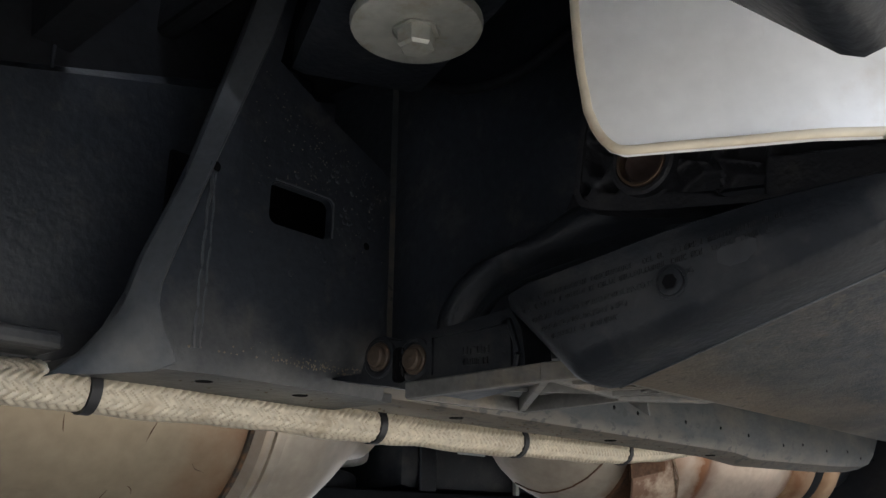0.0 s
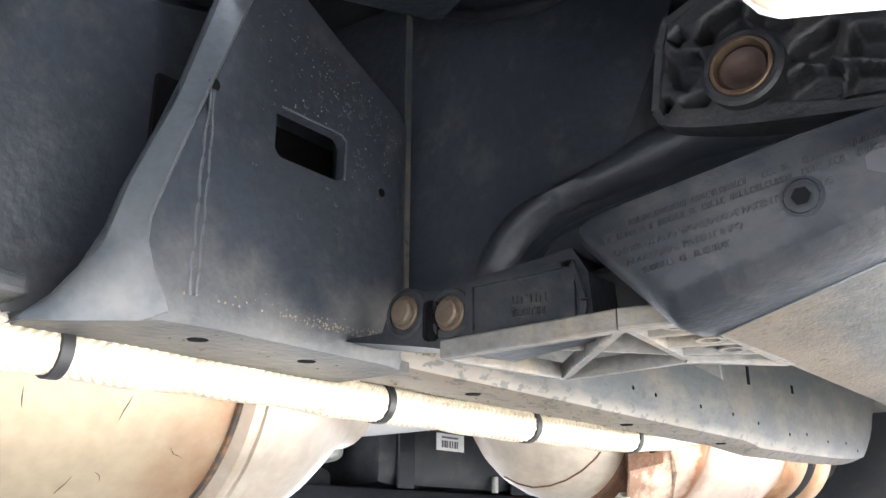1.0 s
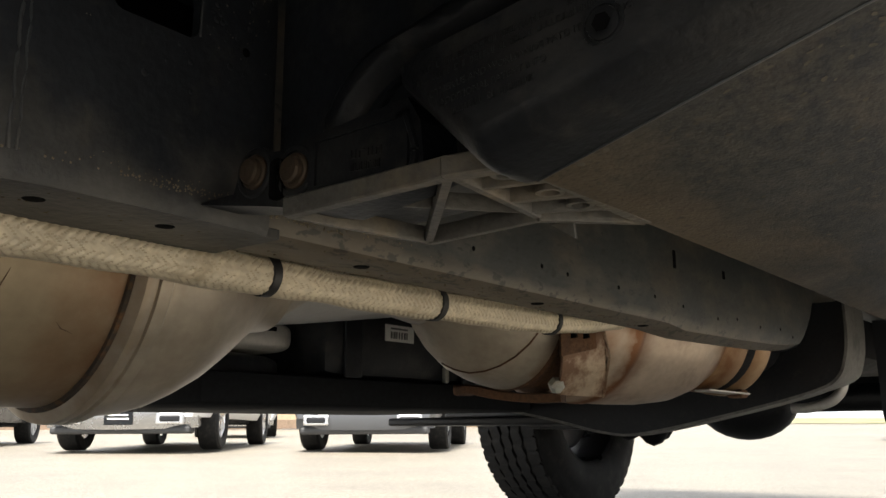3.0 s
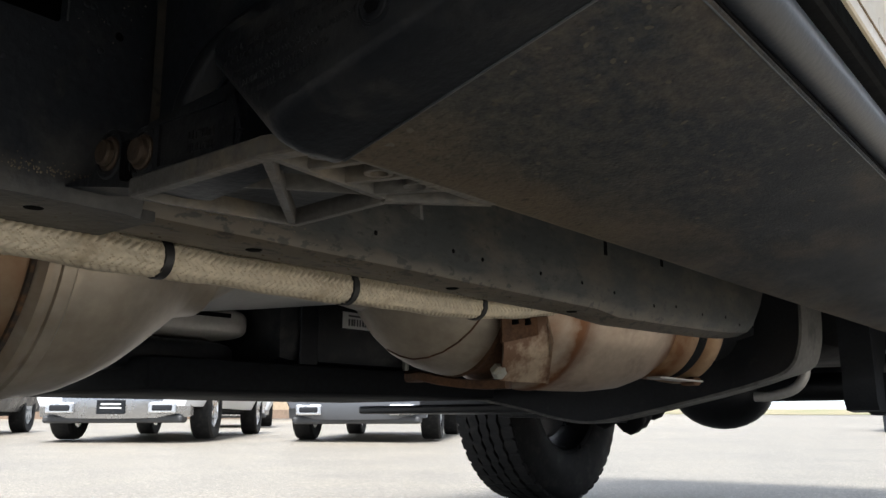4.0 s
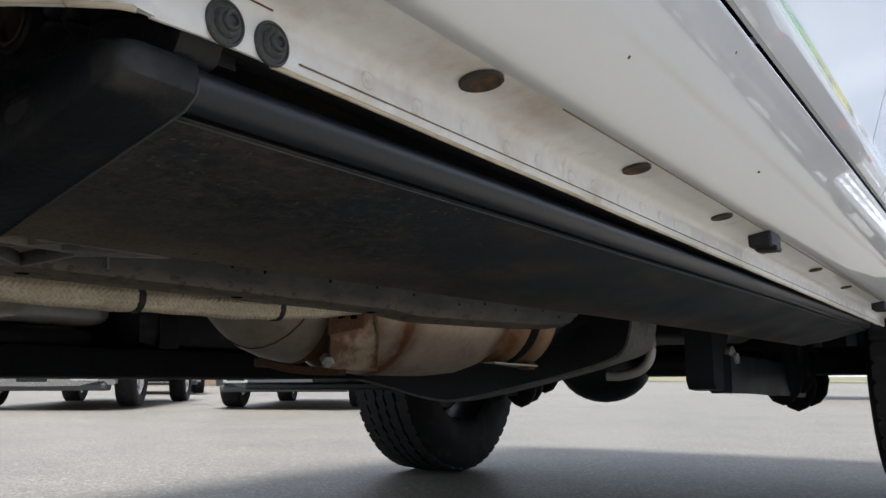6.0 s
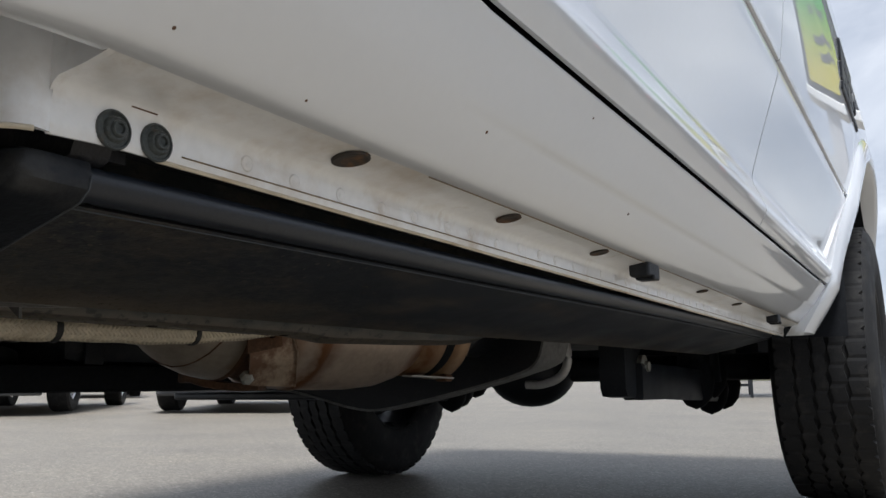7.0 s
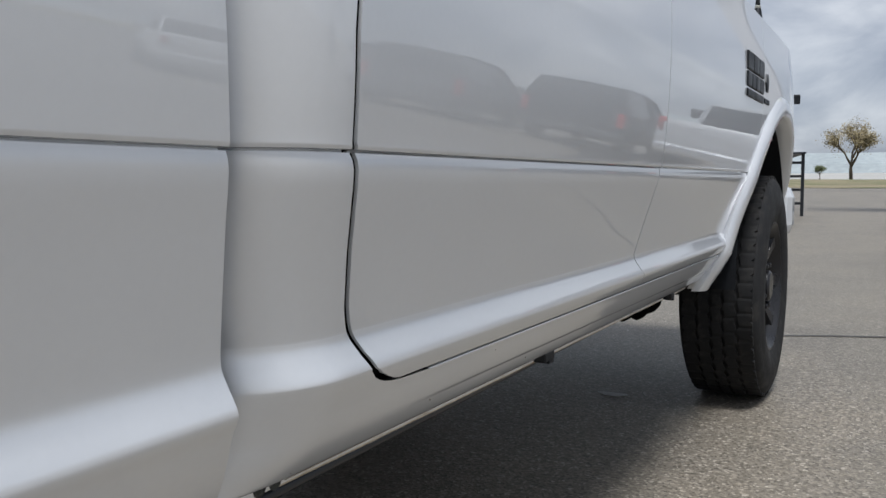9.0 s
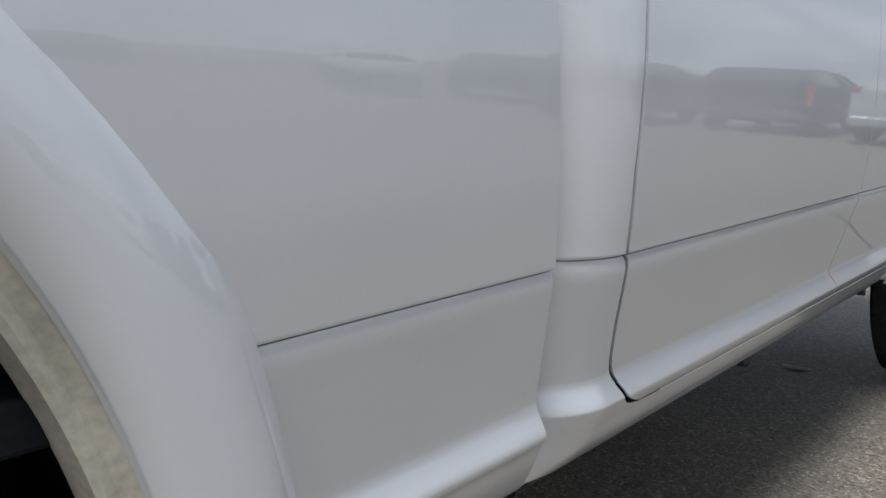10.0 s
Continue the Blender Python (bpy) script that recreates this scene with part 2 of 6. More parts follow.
def heat_steel(name, base, rust, bands, rough=0.40, metal=0.5, floor=0.10, deep=(0.05, 0.03, 0.02)):
    """Bare steel with rust and heat tint gathered round rings at given places along the local z: (place, width, amount)."""
    m = material(name, base, rough, metal, var=0.13, scale=7, fine=90, bump=0.06)
    n, l = m.node_tree.nodes, m.node_tree.links
    b = n["Principled BSDF"]
    src = b.inputs["Base Color"].links[0].from_socket
    co = n.new("ShaderNodeTexCoord")
    sp = n.new("ShaderNodeSeparateXYZ"); l.new(co.outputs["Object"], sp.inputs[0])
    cloud = n.new("ShaderNodeTexNoise"); cloud.inputs["Scale"].default_value = 16.0; cloud.inputs["Detail"].default_value = 7; cloud.inputs["Roughness"].default_value = 0.62
    l.new(co.outputs["Object"], cloud.inputs["Vector"])

    def calc(op, a, c):
        k = n.new("ShaderNodeMath"); k.operation = op
        for sock, v in ((k.inputs[0], a), (k.inputs[1], c)):
            if isinstance(v, (int, float)):
                sock.default_value = v
            else:
                l.new(v, sock)
        return k.outputs[0]

    wob = calc("MULTIPLY_ADD", cloud.outputs[0], 0.020)
    wob.node.inputs[2].default_value = -0.010
    place = calc("ADD", sp.outputs[2], wob)
    total = floor
    for at_, width, gain in bands:
        d = calc("ABSOLUTE", calc("SUBTRACT", place, at_), 0.0)
        f = n.new("ShaderNodeMapRange"); f.interpolation_type = "SMOOTHSTEP"
        f.inputs[1].default_value, f.inputs[2].default_value, f.inputs[3].default_value, f.inputs[4].default_value = 0.0, width, gain, 0.0
        l.new(d, f.inputs[0])
        total = calc("ADD", f.outputs[0], total)
    grainy = n.new("ShaderNodeMapRange"); grainy.inputs[1].default_value, grainy.inputs[2].default_value, grainy.inputs[3].default_value, grainy.inputs[4].default_value = 0.32, 0.66, 0.35, 1.35
    l.new(cloud.outputs[0], grainy.inputs[0])
    amount = calc("MINIMUM", calc("MULTIPLY", total, grainy.outputs[0]), 1.0)
    tint = n.new("ShaderNodeMix"); tint.data_type = "RGBA"
    l.new(cloud.outputs[0], tint.inputs[0]); tint.inputs[6].default_value = (*deep, 1); tint.inputs[7].default_value = (*rust, 1)
    mx = n.new("ShaderNodeMix"); mx.data_type = "RGBA"
    l.new(amount, mx.inputs[0]); l.new(src, mx.inputs[6]); l.new(tint.outputs[2], mx.inputs[7])
    l.new(mx.outputs[2], b.inputs["Base Color"])
    return m


MUFFLER = heat_steel("tan_heat_tinted_steel", (0.345, 0.285, 0.195), (0.22, 0.120, 0.06), ((0.60, 0.09, 0.6),), 0.43, 0.45, 0.10, (0.16, 0.08, 0.04))
CONE = heat_steel("dull_stainless", (0.475, 0.425, 0.35), (0.27, 0.165, 0.085), ((-0.066, 0.02, 0.5), (0.0, 0.012, 0.4)), 0.42, 0.5, 0.22, (0.20, 0.15, 0.10))
CONVERTER = heat_steel("rust_ringed_stainless", (0.50, 0.415, 0.33), (0.26, 0.11, 0.04), ((0.0, 0.05, 0.8), (0.072, 0.040, 0.8), (0.072, 0.012, 0.9), (0.305, 0.05, 0.8)), 0.40, 0.5, 0.16, (0.13, 0.06, 0.03))
CONV_END = heat_steel("rusty_end_steel", (0.40, 0.28, 0.17), (0.24, 0.105, 0.04), ((0.33, 0.04, 0.7), (0.38, 0.03, 0.6)), 0.46, 0.45, 0.30, (0.09, 0.045, 0.02))
overlay(MUFFLER, (0.10, 0.065, 0.035), 26, (0.66, 0.74), 0.75, (1, 1, 0.10))
overlay(MUFFLER, (0.16, 0.12, 0.075), 7, (0.52, 0.80), 0.5)
overlay(MUFFLER, (0.05, 0.035, 0.025), 40, (0.70, 0.74), 0.8, (1, 1, 0.35))
overlay(CONE, (0.17, 0.145, 0.115), 9, (0.50, 0.74), 0.55, (1, 1, 0.4))
overlay(CONE, (0.30, 0.22, 0.13), 18, (0.56, 0.78), 0.5)
overlay(CONVERTER, (0.10, 0.05, 0.028), 13, (0.56, 0.76), 0.6)
overlay(SLEEVE, (0.30, 0.22, 0.12), 30, (0.54, 0.74), 0.55)
overlay(DUSTY, (0.120, 0.090, 0.058), 16, (0.54, 0.86), 0.6, (1.0, 0.35, 1.0), ((0, 0.745, 0.688, 0.26), (1, -2.1, -2.7, 0.05)))
overlay(DUSTY, (0.008, 0.009, 0.011), 330, (0.52, 0.72), 0.6, (1, 1, 1), (), 3)
overlay(RAIL, (0.115, 0.090, 0.062), 22, (0.49, 0.72), 0.6, (1, 0.35, 1), ((2, 0.448, 0.416, 0.16),))
overlay(RAIL, (0.012, 0.014, 0.015), 120, (0.59, 0.64), 0.7, (1, 0.5, 1), ((2, 0.450, 0.418, 0.05),))
overlay(FRAME, (0.06, 0.055, 0.048), 60, (0.57, 0.72), 0.5, (1, 1, 0.8))
overlay(BLACKP, (0.055, 0.053, 0.048), 30, (0.57, 0.74), 0.6, (1, 0.6, 1))
overlay(CHASSIS, (0.055, 0.048, 0.040), 34, (0.62, 0.80), 0.6)
overlay(PAINT_UNDER, (0.36, 0.25, 0.13), 30, (0.62, 0.80), 0.6, (1, 1, 0.5))
overlay(ALU, (0.045, 0.040, 0.034), 40, (0.55, 0.75), 0.6)
BRACKET = material("bare_bracket_steel", (0.40, 0.31, 0.22), 0.5, 0.35, var=0.2, scale=14, fine=120, bump=0.2, stain=(0.12, 0.055, 0.025), stain_scale=26, stain_at=(0.44, 0.60), stain_to=0.9, drift=((1, -1.935, -2.02, 0.16), (2, 0.40, 0.46, 0.16)))
# pale grey with dark blotches: ground light under the crossmember put into colour
XFLANGE = material("lit_flange_grey", (0.135, 0.133, 0.128), 0.55, 0.0, var=0.3, scale=12, fine=120, bump=0.3, stain=(0.02, 0.021, 0.023), stain_scale=14, stain_at=(0.5, 0.68), stain_to=0.8)
CASTING = material("sooty_casting", (0.014, 0.0145, 0.017), 0.52, 0.0, var=0.3, scale=30, fine=300, bump=0.35, spec=0.35, stain=(0.075, 0.066, 0.054), stain_scale=45, stain_at=(0.54, 0.85), stain_to=0.7)
TIE = plain("black_nylon", (0.015, 0.015, 0.016), 0.5)
ASPHALT = asphalt()
GLASS = plain("dark_glass", (0.012, 0.014, 0.016), 0.14)
VALANCE = material("grey_plastic_valance", (0.05, 0.051, 0.053), 0.6, 0.0, var=0.15, scale=5, bump=0.0)
BUMPER = plain("dulled_bumper_metal", (0.42, 0.43, 0.45), 0.25, 1.0)
CHROME = plain("chrome", (0.70, 0.71, 0.73), 0.30, 1.0)
RED = plain("red_paint", (0.55, 0.03, 0.02), 0.45)
WHITEPL = plain("white_plastic", (0.75, 0.75, 0.74), 0.4)
# rubber seals, and black pieces that stand for shade in holes and recesses
SEAL_SHADE = plain("black_seal_and_hole_shade", (0.004, 0.004, 0.0045), 0.9, spec=0.05)
PLUG = material("dirty_plug", (0.035, 0.028, 0.022), 0.8, var=0.3, scale=60, stain=(0.16, 0.08, 0.03), stain_scale=80, stain_at=(0.5, 0.7))
BOLT = material("rusty_bolt", (0.052, 0.037, 0.024), 0.65, 0.3, var=0.3, scale=90, fine=400, bump=0.3, stain=(0.06, 0.035, 0.02), stain_scale=120, stain_at=(0.5, 0.7))
WASHER = material("dull_green_washer", (0.055, 0.062, 0.060), 0.5, 0.35, var=0.3, scale=90, fine=500, bump=0.4, stain=(0.12, 0.09, 0.06), stain_scale=70, stain_at=(0.55, 0.8))
ZINC = material("zinc_washer", (0.42, 0.42, 0.38), 0.5, 0.5, var=0.15, scale=40, bump=0.1, stain=(0.30, 0.26, 0.18), stain_scale=50, stain_at=(0.5, 0.75))
CREAM = material("cream_seam_sealer", (0.55, 0.48, 0.36), 0.6, var=0.15, scale=40, stain=(0.30, 0.19, 0.08), stain_scale=30, stain_at=(0.5, 0.75))
LABEL = plain("white_label", (0.72, 0.72, 0.70), 0.5)
INK = plain("grey_ink", (0.10, 0.10, 0.10), 0.6)
LETTER = material("worn_moulded_letter", (0.0065, 0.0075, 0.009), 0.55, var=0.2, scale=200, bump=0.0)
BLUISH = material("black_metallic_paint", (0.012, 0.013, 0.016), 0.34, 0.1, var=0.05, bump=0.0)
GREY_CAR = material("grey_paint", (0.11, 0.115, 0.125), 0.38, 0.2, var=0.05, bump=0.0)
WHITE_CAR = material("white_car_paint", (0.74, 0.75, 0.76), 0.4, 0.0, var=0.03, bump=0.0)
SILVER_CAR = material("silver_car_paint", (0.48, 0.49, 0.50), 0.42, 0.3, var=0.03, bump=0.0)
TAIL = plain("tail_lamp_glass", (0.50, 0.03, 0.03), 0.28)
HEAD = plain("head_lamp_glass", (0.62, 0.64, 0.66), 0.28, 0.1)


# ---- mesh helpers ----
def empty(name, label, category, kind="", group="", at=(0, 0, 0)):
    ob = new(name)
    ob.empty_display_size = 0.1
    ob.location = at
    return tagged(ob, label, category, group, kind)


def part(name, bm, mat, parent=None, label="", smooth=False, at=None):
    me = bpy.data.meshes.new(name)
    bmesh.ops.recalc_face_normals(bm, faces=bm.faces[:])
    bm.to_mesh(me)
    bm.free()
    for m in (mat if isinstance(mat, (list, tuple)) else [mat]):
        me.materials.append(m)
    if smooth:
        me.shade_smooth() if smooth is True else me.set_sharp_from_angle(angle=radians(smooth))
    ob = new(name, me)
    if parent:
        ob.parent = parent
    if at is not None:
        ob.matrix_local = at
    if label:
        tagged(ob, label)
    return ob


def box(bm, x0, x1, y0, y1, z0, z1, bevel=0.0, m=None):
    r = bmesh.ops.create_cube(bm, size=1.0, matrix=(m or Matrix()) @ Matrix.LocRotScale(
        ((x0 + x1) / 2, (y0 + y1) / 2, (z0 + z1) / 2), None, (abs(x1 - x0), abs(y1 - y0), abs(z1 - z0))))
    if bevel:
        es = list({e for v in r["verts"] for e in v.link_edges})
        bmesh.ops.bevel(bm, geom=es, offset=bevel, segments=2, affect="EDGES", profile=0.5)
    return bm


def bbox(*a, **k):
    return box(bmesh.new(), *a, **k)


def loft(bm, rings, closed=True, caps=True):
    """Skin rings of equal length; closed joins each ring's ends, caps fill the first and last ring."""
    vs = [[bm.verts.new(p) for p in r] for r in rings]
    n = len(vs[0])
    for a, b in zip(vs, vs[1:]):
        for i in range(n if closed else n - 1):
            j = (i + 1) % n
            bm.faces.new((a[i], a[j], b[j], b[i]))
    if caps and closed:
        bm.faces.new(vs[0][::-1])
        bm.faces.new(vs[-1])
    return bm


def lathe(bm, prof, m, n=48, caps=True):
    """Turn (radius, along) pairs about the local z of m."""
    rings = [[m @ Vector((r * math.cos(2 * math.pi * k / n), r * math.sin(2 * math.pi * k / n), h)) for k in range(n)] for r, h in prof]
    return loft(bm, rings, True, caps)


def axis_m(at, to):
    z = (Vector(to) - Vector(at)).normalized()
    return Matrix.Translation(at) @ z.to_track_quat("Z", "Y").to_matrix().to_4x4()


def tube(bm, pts, r, n=14, caps=True):
    pts = [Vector(p) for p in pts]
    rings = []
    for i, p in enumerate(pts):
        d = (pts[min(i + 1, len(pts) - 1)] - pts[max(i - 1, 0)]).normalized()
        side = d.cross(Vector((0.03, 0.02, 1))).normalized()
        up = side.cross(d)
        rad = r[i] if isinstance(r, (list, tuple)) else r
        rings.append([p + rad * (math.cos(2 * math.pi * k / n) * side + math.sin(2 * math.pi * k / n) * up) for k in range(n)])
    return loft(bm, rings, True, caps)


def smooth_pts(pts, steps=8):
    """Catmull-Rom through pts."""
    P = [Vector(p) for p in pts]
    P = [2 * P[0] - P[1]] + P + [2 * P[-1] - P[-2]]
    out = []
    for a, b, c, d in zip(P, P[1:], P[2:], P[3:]):
        for k in range(steps):
            t = k / steps
            out.append(0.5 * (2 * b + (c - a) * t + (2 * a - 5 * b + 4 * c - d) * t * t + (3 * b - a - 3 * c + d) * t ** 3))
    out.append(P[-2])
    return out


def beam(bm, pts, w, h):
    """A rectangular bar along pts: w sideways, h upright."""
    pts = [Vector(p) for p in pts]
    rings = []
    for i, p in enumerate(pts):
        d = (pts[min(i + 1, len(pts) - 1)] - pts[max(i - 1, 0)]).normalized()
        side = d.cross(Vector((0.001, 0.002, 1))).normalized()
        up = side.cross(d)
        c = 0.18
        ring = []
        for sx, sz in ((1, 1 - c), (1 - c, 1), (-1 + c, 1), (-1, 1 - c), (-1, -1 + c), (-1 + c, -1), (1 - c, -1), (1, -1 + c)):
            ring.append(p + side * sx * w / 2 + up * sz * h / 2)
        rings.append(ring)
    return loft(bm, rings)


def interp(table, v):
    """Piecewise linear table of (key, value)."""
    if v <= table[0][0]:
        return table[0][1]
    for (a, fa), (b, fb) in zip(table, table[1:]):
        if v <= b:
            return fa + (fb - fa) * (v - a) / (b - a)
    return table[-1][1]


def refine(prof, step):
    out = []
    for (x0, z0), (x1, z1) in zip(prof, prof[1:]):
        n = max(1, int(math.hypot(x1 - x0, z1 - z0) / step))
        out += [(x0 + (x1 - x0) * k / n, z0 + (z1 - z0) * k / n) for k in range(n)]
    return out + [prof[-1]]


def side_panel(prof, rear, front, cols=14, hem=0.02, xo=None, keep=None):
    """A sheet-metal panel on the side of the truck: prof gives (x, z), rear and front its edges as functions of z.
    hem: how far the edges turn inwards; xo: shift of x by y; keep: test of (y, z) for what stays."""
    bm = bmesh.new()
    rows = []
    for x, z in prof:
        r, f = rear(z), front(z)
        row = []
        for k in range(cols + 1):
            y = r + (f - r) * k / cols
            row.append(bm.verts.new((x + (xo(y, z) if xo else 0), y, z)))
        rows.append(row)
    for a, b in zip(rows, rows[1:]):
        for k in range(cols):
            if keep and not keep((a[k].co.y + b[k + 1].co.y) / 2, (a[k].co.z + b[k + 1].co.z) / 2):
                continue
            bm.faces.new((a[k], a[k + 1], b[k + 1], b[k]))
    bmesh.ops.delete(bm, geom=[v for v in bm.verts if not v.link_faces], context="VERTS")
    if hem:
        edges = [e for e in bm.edges if e.is_boundary]
        r = bmesh.ops.extrude_edge_only(bm, edges=edges)
        for g in r["geom"]:
            if isinstance(g, bmesh.types.BMVert):
                g.co.x -= hem
    return bm


# ---- ground ----
def ground_height(x, y):
    rise = 0.018 * min(53.0, max(0.0, y - 30.0))
    return rise + (0.011 * max(0.0, -x - 2.0) if x > -40 else 0.418)


gb = bmesh.new()
xs = [-900, -300, -120, -60, -40, -30, -20, -14, -10, -7, -5, -3.5, -2, -1, 0, 1, 2, 4, 8, 14, 25, 60, 150, 400, 900]
ys = [-900, -300, -100, -40, -15, -8, -4, -2, 0, 2, 4, 8, 14, 22, 30, 45, 60, 83, 110, 200, 500, 1200]
gv = [[gb.verts.new((x, y, ground_height(x, y))) for x in xs] for y in ys]
for a, b in zip(gv, gv[1:]):
    for k in range(len(xs) - 1):
        gb.faces.new((a[k], a[k + 1], b[k + 1], b[k]))
tagged(part("ground", gb, ASPHALT), "worn pale grey asphalt car park with gravelly texture", "ground", kind="structure")

# ---- the truck ----
truck = empty("pickup_truck", "white crew cab pickup truck with black wheels and dirty underside", "pickup truck")

DOOR = [(0.975, 0.5945), (0.981, 0.604), (0.9865, 0.614), (0.988, 0.6195), (0.9862, 0.628), (0.9812, 0.642), (0.9775, 0.653), (0.9768, 0.660), (0.978, 0.668), (0.9876, 0.705), (0.9975, 0.742),
        (1.0079, 0.778), (1.0178, 0.812), (1.0212, 0.826), (1.0212, 0.835), (1.0198, 0.8418), (1.0115, 0.8424), (1.0115, 0.8440), (1.0238, 0.8448), (1.0256, 0.8475), (1.0268, 0.857), (1.0332, 0.90), (1.0390, 0.95),
        (1.0433, 1.0), (1.0461, 1.05), (1.0480, 1.10), (1.0450, 1.22), (1.030, 1.36)]
BED = [(0.872, 0.494), (0.884, 0.4945), (0.895, 0.498), (0.907, 0.506), (0.921, 0.520), (0.937, 0.543), (0.953, 0.569), (0.968, 0.596), (0.978, 0.612), (0.9795, 0.620), (0.977, 0.629), (0.972, 0.642), (0.968, 0.655), (0.9685, 0.668),
       (0.976, 0.705), (0.984, 0.742), (0.992, 0.778), (0.9998, 0.810), (1.0030, 0.824), (1.0034, 0.833), (1.0020, 0.8398), (0.9937, 0.8404), (0.9937, 0.8420), (1.0060, 0.8428), (1.0078, 0.8455), (1.0090, 0.855), (1.0145, 0.90), (1.020, 0.95), (1.0235, 1.0), (1.0265, 1.05),
       (1.0285, 1.10), (1.029, 1.25), (1.02, 1.40)]
# the cab's side below the door, one smooth round section
LOWER = [(0.899, 0.5008), (0.904, 0.5018), (0.9095, 0.5042), (0.9165, 0.5100), (0.9305, 0.5250), (0.9435, 0.5415), (0.955, 0.560), (0.966, 0.580), (0.9735, 0.593), (0.981, 0.606), (0.9865, 0.616), (0.988, 0.6195)]
ROCKER_ROLL = [(0.9685, 0.5843), (0.9703, 0.5874), (0.9708, 0.5888), (0.9702, 0.5899), (0.9675, 0.5907), (0.950, 0.5910)]
FLANGE = [(0.8565, 0.4735), (0.857, 0.472), (0.8585, 0.472), (0.860, 0.476), (0.860, 0.489), (0.862, 0.4935), (0.866, 0.4960), (0.884, 0.4980), (0.899, 0.5008)]
GAP_REAR = [(0.5896, -2.500), (0.5903, -2.535), (0.5912, -2.560), (0.5930, -2.583), (0.5965, -2.603), (0.6015, -2.619), (0.608, -2.634), (0.617, -2.648), (0.628, -2.657), (0.637, -2.6645), (0.657, -2.677), (0.672, -2.686), (0.69, -2.694), (0.745, -2.709), (0.836, -2.730), (0.85, -2.7365), (0.95, -2.747), (1.4, -2.75)]
SEAM = [(0.590, -1.600), (0.617, -1.608), (0.645, -1.642), (0.663, -1.650), (0.68, -1.648), (0.75, -1.635), (0.845, -1.622), (0.955, -1.635), (1.1, -1.648), (1.4, -1.65)]
FRONT_SEAM = [(0.590, -0.66), (0.66, -0.64), (0.75, -0.60), (0.845, -0.52), (0.94, -0.42), (1.1, -0.38), (1.4, -0.36)]


def corner(y, z):
    """The rounded rear corner of the cab, in plan; it starts later higher up and tightens towards the flange."""
    cy = interp([(0.56, -2.700), (0.70, -2.712), (0.85, -2.740)], z)
    r = cy + 2.827 + 0.13 * max(0.0, z - 0.66)
    u = min(1.0, max(0.0, (cy - y) / r))
    return -interp([(0.56, 0.126), (0.85, 0.095)], z) * (1 - math.sqrt(max(0.0, 1 - u * u))) * interp([(0.4965, 0.0), (0.502, 0.32), (0.515, 0.55), (0.56, 1.0)], z)


def gap_edge(z, off):
    """The rear edge of the door opening at height z, moved square to itself by off."""
    slope = (interp(GAP_REAR, z + 0.002) - interp(GAP_REAR, z - 0.002)) / 0.004
    return interp(GAP_REAR, z) + off * min(2.4, math.hypot(1.0, slope))


def bed_front(z):
    return interp([(0.49, -2.806), (0.53, -2.820), (0.60, -2.844), (0.618, -2.847), (0.67, -2.8555), (1.4, -2.955)], z)


def nose(y):
    """The front end draws in ahead of the wheels."""
    return -0.065 * max(0.0, (y - 0.3) / 0.7) ** 1.5


def arch(y, z, cy, cz, a, b):
    return ((y - cy) / a) ** 2 + ((z - cz) / b) ** 2


lower_x = [(z, x) for x, z in LOWER]


def rocker_shift(y, z):
    """A fine pressed line along the rocker that fades out before the cab corner."""
    f = min(1.0, max(0.0, (y + 2.505) / 0.20)) ** 0.8
    return -f * interp([(0.516, 0.0), (0.5375, 0.0021), (0.5405, 0.0)], z) + corner(y, z)


def flange_drop(bm):
    """The flange dips a little behind its last bolt."""
    for v in bm.verts:
        if v.co.z < 0.49 and v.co.y < -2.69:
            v.co.z -= 0.002 * min(1.0, (-2.69 - v.co.y) / 0.03)
    return bm


RA = (-3.795, 0.47, 0.515, 0.80)


def section(pts, steps):
    """A smooth curve through points of a section."""
    return [(q.x, q.z) for q in smooth_pts([(x, 0.0, z) for x, z in pts], steps)]


door_prof = section(DOOR[:13], 5) + refine(DOOR[12:20], 0.012)[1:] + section(DOOR[19:], 6)[1:]
bed_prof = section(BED[:17], 4) + refine(BED[16:25], 0.012)[1:] + section(BED[24:], 5)[1:]
FLARE = [(-0.735, 0.476), (-0.726, 0.515), (-0.712, 0.552), (-0.694, 0.588), (-0.66, 0.66), (-0.605, 0.75), (-0.525, 0.845), (-0.42, 0.94), (-0.29, 1.025), (-0.13, 1.09), (0.05, 1.13), (0.28, 1.11), (0.48, 1.01), (0.62, 0.85), (0.69, 0.65), (0.70, 0.55)]


def in_front_arch(y, z):
    """Whether a point of the side lies inside the front wheel opening."""
    a = math.atan2(z - 0.45, y)
    best = None
    for (y0, z0), (y1, z1) in zip(FLARE, FLARE[1:]):
        a0, a1 = math.atan2(z0 - 0.45, y0), math.atan2(z1 - 0.45, y1)
        if a1 <= a <= a0:
            f = (a0 - a) / (a0 - a1)
            best = math.hypot(y0 + (y1 - y0) * f, z0 + (z1 - z0) * f - 0.45)
    return best is not None and math.hypot(y, z - 0.45) < best * 0.95


